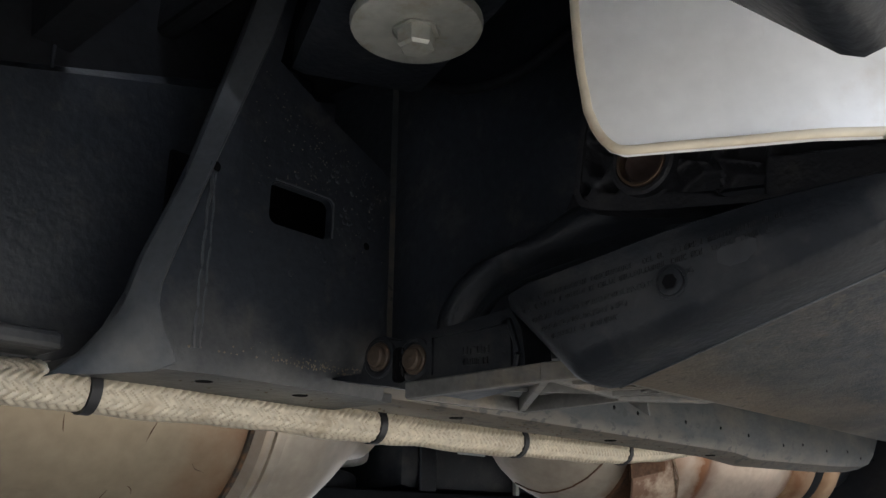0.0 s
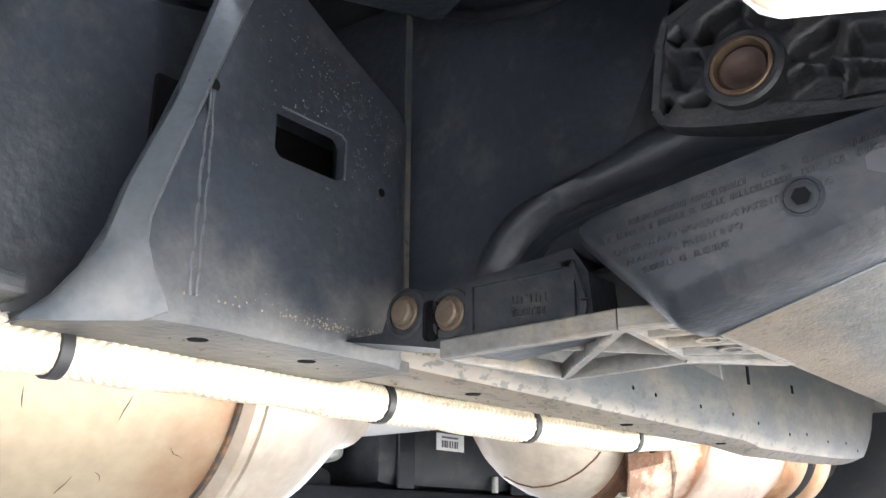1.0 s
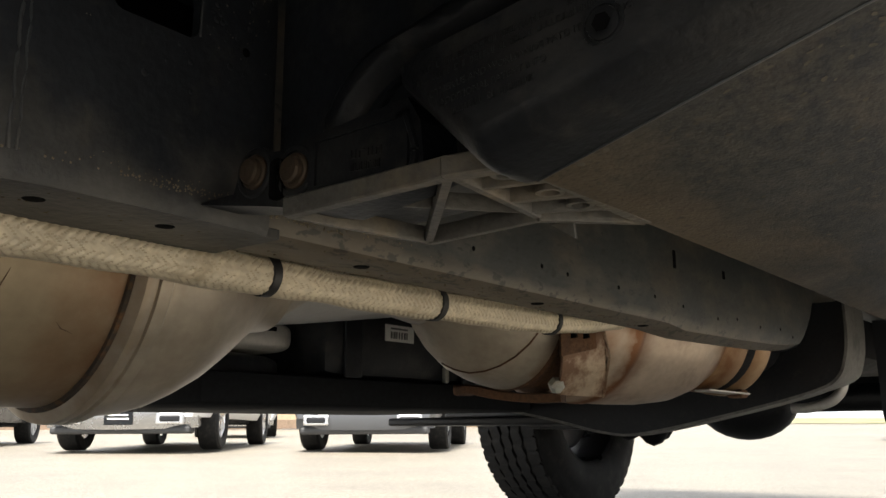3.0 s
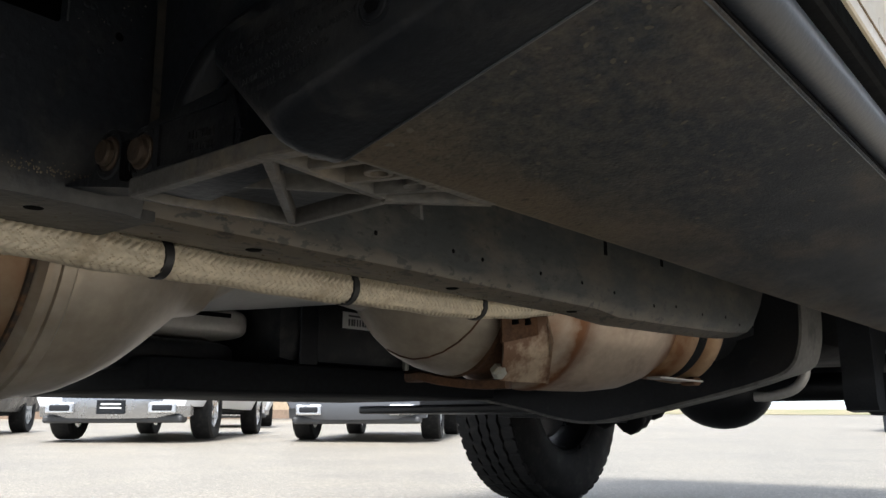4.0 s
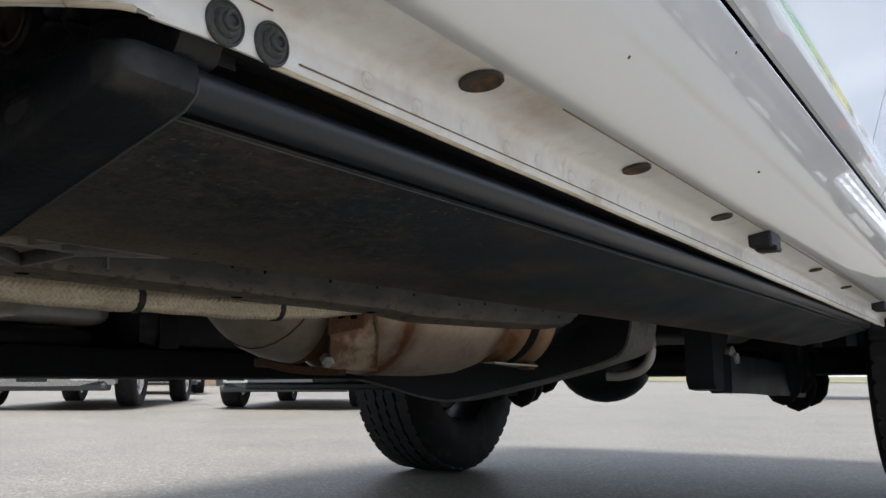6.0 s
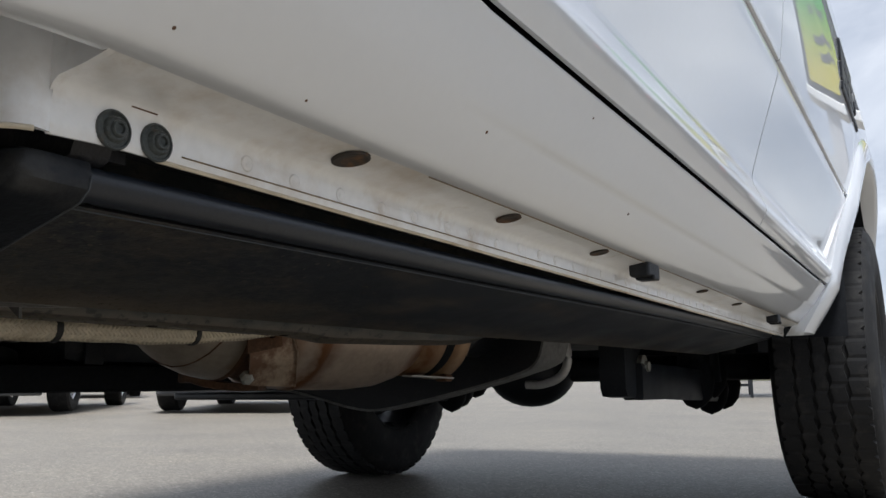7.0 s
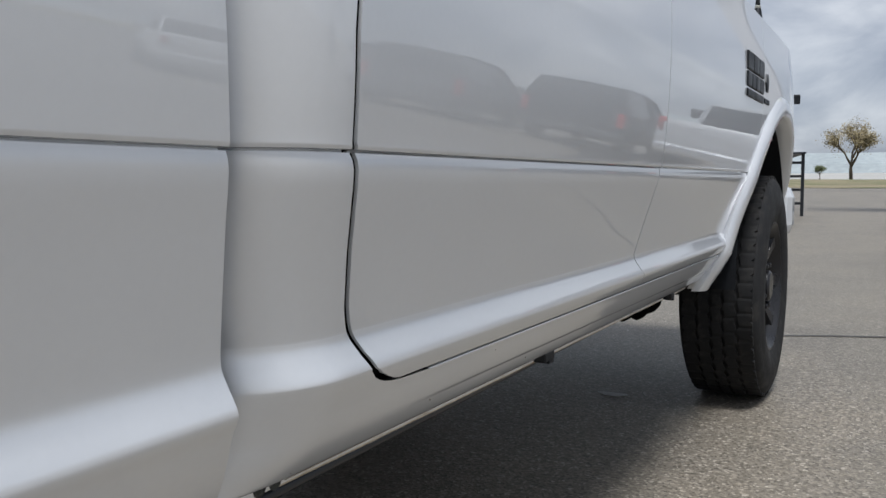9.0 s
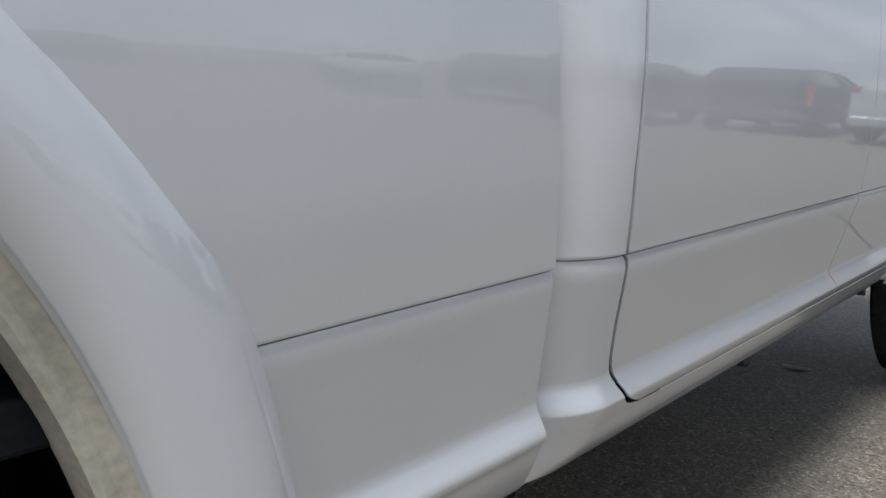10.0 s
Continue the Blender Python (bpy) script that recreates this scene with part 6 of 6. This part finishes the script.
    lathe(bm, [(0.030, 0.0), (0.030, 0.012), (0.014, 0.014), (0.013, 0.024)], axis_m((ox + 0.045, -0.80, 0.40), (ox + 0.2, -0.80, 0.40)), 20)
    part("arm_bolt", bm, ZINC, arm_b, smooth=30)
    bm = bmesh.new()
    for k in range(5):
        r = bmesh.ops.create_icosphere(bm, subdivisions=2, radius=1.0, matrix=Matrix.LocRotScale((ox + s * (0.04 + 0.02 * (k % 2)), -0.22 + 0.10 * k, 0.36 + 0.03 * math.sin(k * 2.0)), None, (0.06, 0.07, 0.085)))
    box(bm, ox - 0.01, ox + 0.08, -0.25, 0.25, 0.36, 0.50, 0.02)
    if s > 0:
        box(bm, ox + 0.02, ox + 0.05, 0.17, 0.23, 0.272, 0.34, 0.008)
    part("axle_bracket", bm, DARK, truck, "dirty axle end and spring seat", smooth=40)
    part("coil_spring", tube(bmesh.new(), [(ox + 0.03 + 0.06 * math.cos(k * 0.5), 0.06 * math.sin(k * 0.5), 0.47 + 0.0045 * k) for k in range(76)], 0.010, 8), CHASSIS, truck, smooth=True)
    part("shock", tube(bmesh.new(), [(ox + s * 0.08, -0.16, 0.36), (ox + s * 0.06, -0.20, 0.85)], 0.028, 14), CHASSIS, truck, smooth=True)
part("steering_rod", tube(bmesh.new(), [(-0.62, -0.17, 0.40), (0.66, 0.17, 0.385)], 0.018, 12), CHASSIS, truck, smooth=True)
part("rear_axle", tube(bmesh.new(), [(-0.70, -3.795, 0.42), (0.74, -3.795, 0.42)], 0.055, 18), CHASSIS, truck, smooth=True)
part("skid_plate", bbox(-0.62, -0.05, -1.3, -0.75, 0.325, 0.345, 0.006), CHASSIS, truck)
part("under_pan", bbox(-0.75, -0.45, -0.9, -0.45, 0.345, 0.375, 0.01), CHASSIS, truck)

# ---- parked vehicles ----
def parked_vehicle(name, label, category, at, rz, paint, kind="suv", chrome=True, group="", width=1.0):
    """A parked vehicle that faces its own +y, built of body, greenhouse, lamps, bumpers and wheels."""
    e = empty(name, label, category, group=group, at=at)
    e.rotation_euler[2] = radians(rz)
    W = 0.97 * width
    L = {"suv": 2.35, "pickup": 2.85, "sedan": 2.35}[kind]
    zb, belt, roof = {"suv": (0.34, 1.12, 1.78), "pickup": (0.39, 1.22, 1.90), "sedan": (0.26, 0.92, 1.42)}[kind]
    wr = {"suv": 0.37, "pickup": 0.39, "sedan": 0.33}[kind]
    ax = L * 0.63
    bm = bmesh.new()
    stations = {"suv": [(-L, 0.62, 0.84), (-L + 0.06, 0.98, 0.94), (-L + 0.3, 1.0, 1.0), (0.0, 1.0, 1.0), (L - 1.15, 0.985, 1.0), (L - 0.5, 0.93, 0.98), (L - 0.1, 0.84, 0.90), (L, 0.66, 0.80)],
                "pickup": [(-L, 0.86, 0.95), (-L + 0.05, 0.98, 0.98), (-L + 0.3, 1.0, 1.0), (0.0, 1.0, 1.0), (L - 1.2, 1.0, 1.0), (L - 0.4, 0.97, 0.98), (L - 0.08, 0.92, 0.94), (L, 0.74, 0.90)],
                "sedan": [(-L, 0.68, 0.82), (-L + 0.08, 0.95, 0.92), (-L + 0.5, 1.0, 1.0), (0.0, 1.0, 1.0), (L - 1.2, 0.98, 1.0), (L - 0.5, 0.86, 0.97), (L - 0.08, 0.74, 0.86), (L, 0.58, 0.74)]}[kind]
    rings = []
    for y, ft, fw in stations:
        w, zt = W * fw, zb + (belt - zb) * ft
        rings.append([(-w * 0.92, y, zb), (-w, y, zb + 0.16), (-w * 1.0, y, zb + (zt - zb) * 0.62), (-w * 0.965, y, zt - 0.03), (-w * 0.90, y, zt),
                      (w * 0.90, y, zt), (w * 0.965, y, zt - 0.03), (w * 1.0, y, zb + (zt - zb) * 0.62), (w, y, zb + 0.16), (w * 0.92, y, zb)])
    loft(bm, rings)
    body = part("body", bm, paint, e, smooth=40)
    g = {"suv": [(-L + 0.10, 0.0), (-L + 0.38, 0.92), (-L + 0.9, 1.0), (0.2, 1.0), (0.55, 0.93), (1.25, 0.0)],
         "pickup": [(-0.62, 0.0), (-0.52, 0.93), (-0.2, 1.0), (0.7, 1.0), (1.0, 0.93), (1.65, 0.0)],
         "sedan": [(-1.75, 0.0), (-0.95, 0.93), (-0.6, 1.0), (0.1, 1.0), (0.4, 0.94), (1.25, 0.0)]}[kind]
    bm = bmesh.new()
    rings = []
    for y, f in g:
        z = belt - 0.02 + (roof - 0.05 - belt) * f
        w0, w1 = W * 0.93, W * (0.93 - 0.20 * f)
        rings.append([(-w0, y, belt - 0.03), (-w1, y, z), (w1, y, z), (w0, y, belt - 0.03)])
    loft(bm, rings)
    part("greenhouse", bm, GLASS, e, smooth=30)
    bm = bmesh.new()
    ry = [p for p in g if p[1] > 0.9]
    rings = []
    for y, f in ry:
        w1, z = W * 0.745, belt - 0.02 + (roof - 0.05 - belt) * f
        rings.append([(-w1, y, z - 0.02), (-w1 * 0.97, y, z + 0.03), (0, y, z + 0.055), (w1 * 0.97, y, z + 0.03), (w1, y, z - 0.02)])
    loft(bm, rings)
    part("roof", bm, paint, e, smooth=40)
    for sx in (-1, 1):
        for (y0, z0), (y1, z1) in ((g[0], g[1]), (g[-1], g[-2]), ((0.05, 0.0), (0.05, 1.0))):
            zz0, zz1 = belt - 0.03, belt - 0.02 + (roof - 0.05 - belt) * z1
            part("pillar", beam(bmesh.new(), [(sx * W * 0.935, y0, zz0), (sx * W * 0.745, y1, zz1)], 0.07, 0.09), paint, e)
        tall = {"suv": (0.72, 1.08), "pickup": (0.88, 1.22), "sedan": (0.66, 0.84)}[kind]
        part("tail_lamp", bbox(sx * (W - 0.18), sx * (W * 0.955), -L + 0.0, -L + 0.16, tall[0], tall[1], 0.03), TAIL, e, "red tail lamp")
        part("head_lamp", bbox(sx * (W - 0.36), sx * (W * 0.93), L - 0.22, L - 0.02, zb + (belt - zb) * 0.52, zb + (belt - zb) * 0.74, 0.03), HEAD, e, "clear head lamp")
        part("mirror", bbox(sx * (W + (0.10 if kind == "pickup" else 0.02)), sx * (W + (0.44 if kind == "pickup" else 0.20)), 0.72, 0.84, belt + (0.20 if kind == "pickup" else -0.02), belt + (0.46 if kind == "pickup" else 0.16), 0.03), BLACKP if kind == "pickup" else paint, e)
        if kind == "pickup":
            part("mirror_arm", beam(bmesh.new(), [(sx * (W * 0.95), 0.80, belt - 0.01), (sx * (W + 0.14), 0.78, belt + 0.24)], 0.05, 0.05), BLACKP, e)
    low_f = -0.12 if kind == "pickup" else -0.03
    bw = W * (0.88 if kind == "pickup" else 0.95)
    fb = bmesh.new()
    rings = []
    for k in range(13):
        u = -1 + k / 6
        y_ = L + 0.045 - 0.16 * abs(u) ** 3
        dip = 0.02 * (1 - u * u)
        rings.append([(u * bw, y_ - 0.16, zb + low_f - dip + 0.02), (u * bw, y_ - 0.03, zb + low_f - dip), (u * bw, y_, zb + low_f + 0.07), (u * bw, y_ + 0.004, zb + 0.20), (u * bw, y_ - 0.03, zb + 0.26), (u * bw, y_ - 0.16, zb + 0.26)])
    loft(fb, rings)
    fb = part("front_bumper", fb, BUMPER if chrome else paint, e, smooth=40)
    part("front_valance", bbox(-bw * 0.92, bw * 0.92, L - 0.3, L - 0.02, zb + low_f - 0.07, zb + low_f + 0.02, 0.03), VALANCE, e)
    if kind == "pickup":
        for sx in (-1, 1):
            ring_ = bmesh.new()
            box(ring_, sx * (W - 0.56), sx * (W - 0.24), L - 0.01, L + 0.052, zb - 0.085, zb + 0.045, 0.02)
            ring_ = part("fog_surround", ring_, CHROME, fb, "bright fog lamp surround")
            part("fog_lens", bbox(sx * (W - 0.52), sx * (W - 0.28), L + 0.02, L + 0.058, zb - 0.060, zb + 0.020, 0.02), BLUISH, fb)
    part("rear_bumper", bbox(-W * 0.95, W * 0.95, -L - 0.06, -L + 0.2, zb + 0.02, zb + 0.24, 0.05), CHROME if chrome else VALANCE if kind == "suv" else paint, e)
    part("grille", bbox(-W * 0.58, W * 0.58, L - 0.12, L + 0.012, zb + (belt - zb) * 0.42, zb + (belt - zb) * 0.78, 0.03), BLACKP, e)
    if chrome:
        plate_e = part("front_plate", bbox(-0.16, 0.16, L + 0.046, L + 0.060, zb - 0.09, zb + 0.07, 0.008), BLACKP, e, "dark plate with pale bars")
        for z_, hw in ((0.012, 0.11), (-0.030, 0.12)):
            part("plate_bar", bbox(-hw, hw, L + 0.0605, L + 0.063, zb + z_, zb + z_ + 0.018, 0.0), LABEL, plate_e)
    part("underbody", bbox(-W * 0.8, W * 0.8, -L + 0.3, L - 0.3, zb - 0.06, zb + 0.05, 0.03), DARK, e)
    for sx in (-1, 1):
        for yy in (-ax, ax):
            m = pose(sx * (W - 0.13), yy, wr, 0, 90 * sx, 0)
            bm = bmesh.new()
            lathe(bm, [(wr * 0.62, -0.10), (wr * 0.66, 0.085), (wr * 0.60, 0.10), (wr * 0.55, 0.06), (wr * 0.16, 0.08), (wr * 0.1, 0.085)], m, 28)
            w = part("wheel", bm, CHROME if chrome else SILVER_CAR, e, smooth=35)
            for k in range(6):
                rot = m @ Matrix.Rotation(math.pi * k / 3, 4, "Z")
                part("spoke", bbox(0.03, wr * 0.62, -0.03, 0.03, 0.07, 0.105, m=rot), CHROME if chrome else SILVER_CAR, w)
            bm = bmesh.new()
            lathe(bm, [(wr * 0.62, -0.11), (wr * 0.8, -0.13), (wr * 0.95, -0.125), (wr, -0.10), (wr, 0.10), (wr * 0.95, 0.125), (wr * 0.8, 0.13), (wr * 0.63, 0.11)], m, 36, caps=False)
            part("tyre", bm, RUBBER, w, smooth=35)
    return e


def at_ground(x, y):
    return (x, y, ground_height(x, y))


# across the car park, seen below the truck
parked_vehicle("parked_pickup", "white pickup with chrome bumper facing the lane", "pickup truck", at_ground(-9.977, 4.584), -138.3, WHITE_CAR, "pickup", True, "vehicles across the lane")
parked_vehicle("parked_pickup", "dark grey pickup in the far row", "pickup truck", at_ground(-7.9, 7.0), -146.6, GREY_CAR, "pickup", False, "vehicles across the lane")
parked_vehicle("parked_pickup", "silver pickup with chrome wheels behind the row", "pickup truck", at_ground(-17.6, 11.6), -128, SILVER_CAR, "pickup", True, "vehicles across the lane")
parked_vehicle("parked_suv", "black suv parked beside the lane", "car", at_ground(-13.2, 2.6), -130, BLUISH, "suv", False, "vehicles across the lane")
# on the near side, mirrored in the paint
parked_vehicle("parked_sedan", "white sedan in the facing row", "car", at_ground(15.3, 10.9), -55, WHITE_CAR, "sedan", False, "vehicles of the facing row")
parked_vehicle("parked_suv", "black suv with red tail lamps", "car", at_ground(13.1, 13.0), -45, BLUISH, "suv", False, "vehicles of the facing row")
parked_vehicle("parked_suv", "dark grey suv with red tail lamps", "car", at_ground(8.5, 11.1), -10, GREY_CAR, "suv", False, "vehicles of the facing row")
parked_vehicle("parked_suv", "black suv with red tail lamps and tall roof", "car", at_ground(5.9, 12.6), -4, BLUISH, "suv", False, "vehicles of the facing row")
parked_vehicle("parked_pickup", "silver pickup with red tail lamps", "pickup truck", at_ground(3.1, 12.6), 2, SILVER_CAR, "pickup", True, "vehicles of the facing row")
parked_vehicle("parked_sedan", "grey sedan at the end of the facing row", "car", at_ground(21.0, 6.3), -75, GREY_CAR, "sedan", False, "vehicles of the facing row")
# pickup shown off on a steel stand
parked_vehicle("display_pickup", "white pickup raised on a black steel display stand", "pickup truck", (-2.38, 20.62, 1.50), 11, WHITE_CAR, "pickup", True)
stand = empty("display_stand", "black steel display stand with ladder-like legs", "stand", at=(-2.38, 20.62, 0))
stand.rotation_euler[2] = radians(11)
for x in (-0.98, 0.98):
    for y in (-2.7, 1.9):
        for dx_ in (-0.22, 0.22):
            part("leg", bbox(x + dx_ - 0.035, x + dx_ + 0.035, y - 0.035, y + 0.035, 0.0, 1.46), CHASSIS, stand)
        for z in (0.30, 0.62, 0.94, 1.26):
            part("rung", bbox(x - 0.19, x + 0.19, y - 0.025, y + 0.025, z - 0.03, z + 0.03), CHASSIS, stand)
    part("runway", bbox(x - 0.26, x + 0.26, -3.0, 2.3, 1.46, 1.50), CHASSIS, stand)

# ---- sign and post ----
sign = empty("pole_sign", "tall dark pole sign with green and yellow panel", "sign", at=(3.8, 20.0, 0))
part("pole", bbox(-0.35, 0.35, -0.2, 0.2, 0.0, 6.75, 0.03), plain("pale_pole_paint", (0.55, 0.55, 0.56), 0.5), sign)
part("cabinet", bbox(-2.6, 1.15, -0.3, 0.3, 7.10, 13.4, 0.05), plain("slate_grey_metal", (0.045, 0.048, 0.056), 0.5), sign)
part("ledge", bbox(-2.7, 1.25, -0.4, 0.4, 6.75, 7.07, 0.04), WHITEPL, sign)


def sign_face():
    m = bpy.data.materials.new("green_yellow_panel")
    m.use_nodes = True
    n, l = m.node_tree.nodes, m.node_tree.links
    co = n.new("ShaderNodeTexCoord")
    sp = n.new("ShaderNodeSeparateXYZ")
    l.new(co.outputs["Generated"], sp.inputs[0])
    r = n.new("ShaderNodeValToRGB")
    r.color_ramp.elements[0].position, r.color_ramp.elements[0].color = 0.10, (0.50, 0.44, 0.06, 1)
    r.color_ramp.elements[1].position, r.color_ramp.elements[1].color = 0.55, (0.07, 0.33, 0.06, 1)
    l.new(sp.outputs[2], r.inputs[0])
    l.new(r.outputs[0], n["Principled BSDF"].inputs["Base Color"])
    n["Principled BSDF"].inputs["Roughness"].default_value = 0.35
    return m


panel_s = part("panel", bbox(-1.5, 0.95, -0.36, -0.305, 7.30, 12.2, 0.01), sign_face(), sign, "glossy green and yellow panel")
bm = bmesh.new()
for k, (z, x0, x1) in enumerate(((8.65, -1.2, 0.2), (8.15, -1.0, 0.0), (9.55, -1.2, 0.1))):
    box(bm, x0, x1, -0.375, -0.362, z, z + 0.24)
part("print_bar", bm, INK, panel_s)

bollard = empty("red_post", "tall red painted steel post on the car park", "post", at=(1.42, 27.0, 0))
bm = bmesh.new()
lathe(bm, [(0.12, 0.0), (0.12, 2.45), (0.10, 2.52), (0.04, 2.55)], Matrix(), 24)
part("tube", bm, RED, bollard, smooth=35)
bm = bmesh.new()
lathe(bm, [(0.20, 0.0), (0.20, 0.015), (0.13, 0.02)], Matrix(), 24)
part("base_flange", bm, RED, bollard)


# ---- ground details ----
bm = bmesh.new()
pts = [(0.6 + 0.5 * k, 1.18 + 0.215 * k + 0.03 * math.sin(k * 1.7), 0.003) for k in range(18)]
for a, b in zip(pts, pts[1:]):
    wv = 0.016
    bm.faces.new([bm.verts.new(p) for p in ((a[0], a[1] - wv, 0.004), (b[0], b[1] - wv, 0.004), (b[0], b[1] + wv, 0.004), (a[0], a[1] + wv, 0.004))])
tagged(part("tar_seam", bm, material("tar", (0.06, 0.058, 0.055), 0.8, var=0.2)), "dark tar-filled seam in the asphalt", "seam", kind="structure")
bm = bmesh.new()
v = [bm.verts.new((0.507 + (0.05 + 0.018 * math.sin(3 * a)) * math.cos(a), -0.283 + (0.035 + 0.01 * math.cos(2 * a)) * math.sin(a), 0.004)) for a in [2 * math.pi * k / 18 for k in range(18)]]
bm.faces.new(v)
tagged(part("dried_splash", bm, material("pale_splash", (0.62, 0.61, 0.60), 0.8, var=0.2, scale=30)), "pale dried splash on the asphalt", "stain")

# verge, far fields and ridge
bm = bmesh.new()
vv = [[bm.verts.new((x, y, ground_height(x, y) + 0.03)) for x in (-39.9, -30, -20, -10, -5, -2, 8, 60, 300)] for y in (52, 60, 70, 83, 110, 150)]
for a, b in zip(vv, vv[1:]):
    for k in range(8):
        bm.faces.new((a[k], a[k + 1], b[k + 1], b[k]))
tagged(part("verge", bm, material("dry_grass", (0.22, 0.185, 0.11), 0.95, var=0.3, scale=0.3, fine=4.0, bump=0.0, stain=(0.11, 0.12, 0.05), stain_scale=0.15, stain_at=(0.45, 0.6))), "dry yellow-brown grass verge beyond the car park", "verge", kind="structure")
tagged(part("far_wall", bbox(-200, 260, 152, 153, 0.9, 2.2), WHITEPL), "long low white wall across the fields", "wall", kind="structure")
bm = bmesh.new()
rings = []
for k in range(80):
    x = -900 + 24 * k
    h = 18 + 4 * noise.noise((x * 0.004, 1.3, 0.0)) + 2.0 * noise.noise((x * 0.03, 4.3, 0.0))
    rings.append([(x, 560, 0.0), (x, 575, h * 0.6), (x, 610, h), (x, 700, h * 0.9)])
loft(bm, rings, closed=False)
tagged(part("ridge", bm, material("hazy_woods", (0.30, 0.335, 0.345), 0.95, var=0.15, scale=0.02, fine=0.3, bump=0.0)), "hazy grey-green wooded ridge on the horizon", "ridge", kind="structure")


# ---- trees ----
BARK = material("bark", (0.10, 0.08, 0.06), 0.9, var=0.3, scale=6)
LEAF = material("autumn_leaves", (0.27, 0.225, 0.13), 0.8, var=0.5, scale=1.2, fine=3.0, bump=0.0)
LEAF2 = material("dull_green_leaves", (0.10, 0.12, 0.05), 0.8, var=0.45, scale=1.2, fine=3.0, bump=0.0)


def tree(at, height, seed, leaf, label, density=1.0):
    rng = random.Random(seed)
    e = empty("tree", label, "tree", at=at, group="trees on the verge")
    bm = bmesh.new()
    tips = []

    def limb(p, d, ln, r, depth):
        q = p + d * ln
        midp = (p + q) / 2 + Vector((rng.uniform(-1, 1), rng.uniform(-1, 1), rng.uniform(-0.3, 0.6))) * ln * 0.07
        tube(bm, [p, midp, q], [r, r * 0.85, r * 0.65], 6 if depth else 10)
        if depth >= 2:
            tips.append((q, ln))
            tips.append((midp, ln))
        if depth == 4:
            return
        for k in range(3 if depth else 5):
            a = rng.uniform(0, 2 * math.pi)
            spread = rng.uniform(0.35, 0.75)
            nd = (d + Vector((math.cos(a), math.sin(a), rng.uniform(-0.1, 0.35))) * spread).normalized()
            limb(p + (q - p) * rng.uniform(0.6, 1.0), nd, ln * rng.uniform(0.62, 0.82), r * 0.6, depth + 1)

    limb(Vector((0, 0, 0)), Vector((0.02, 0.0, 1)), height * 0.26, height * 0.022, 0)
    part("trunk", bm, BARK, e, smooth=True)
    bm = bmesh.new()
    for q, ln in tips:
        for k in range(int(20 * density)):
            c = q + Vector((rng.gauss(0, 1), rng.gauss(0, 1), rng.gauss(0, 0.8))) * ln * 0.42
            s_ = rng.uniform(0.02, 0.05) * height * 0.22
            t1 = Vector((rng.gauss(0, 1), rng.gauss(0, 1), rng.gauss(0, 1))).normalized()
            t2 = t1.orthogonal().normalized()
            bm.faces.new([bm.verts.new(c + x) for x in (t1 * s_, t2 * s_ * 0.7, -t1 * s_, -t2 * s_ * 0.7)])
    part("crown", bm, leaf, e)
    return e


tree((-4.45, 110.0, 1.0), 10.2, 3, LEAF, "half-bare autumn tree on the grass verge", 0.8)
tree((2.7, 116.0, 0.95), 9.2, 8, LEAF2, "rounded green-brown tree on the grass verge", 2.0)
tree((-9.6, 130.0, 1.0), 3.2, 15, LEAF2, "low scrubby tree behind the verge", 1.6)

# ---- building across the lane ----
BRICK = material("buff_brick", (0.40, 0.31, 0.21), 0.85, var=0.2, scale=0.8, fine=9.0, bump=0.3)
bld = empty("shop_building", "low buff brick building with dark windows", "building", at=(-39, 24.5, ground_height(-39, 24.5)))
bld.rotation_euler[2] = radians(-33)
part("wall", bbox(-0.4, 0.4, -22, 22, 0, 5.0, 0.05), BRICK, bld)
part("coping", bbox(-0.5, 0.5, -22.2, 22.2, 5.0, 5.25, 0.03), WHITEPL, bld)
part("plinth", bbox(0.4, 0.46, -22, 22, 0, 0.5, 0.01), material("brown_brick", (0.24, 0.17, 0.12), 0.85, var=0.25, scale=2.0, fine=12.0, bump=0.3), bld)
for k in range(6):
    y = -20 + 7 * k
    fr = part("window", bbox(0.40, 0.50, y, y + 2.4, 0.9, 3.0, 0.02), WHITEPL, bld)
    part("pane", bbox(0.502, 0.506, y + 0.12, y + 1.15, 1.02, 2.88), GLASS, fr)
    part("pane", bbox(0.502, 0.506, y + 1.25, y + 2.28, 1.02, 2.88), GLASS, fr)
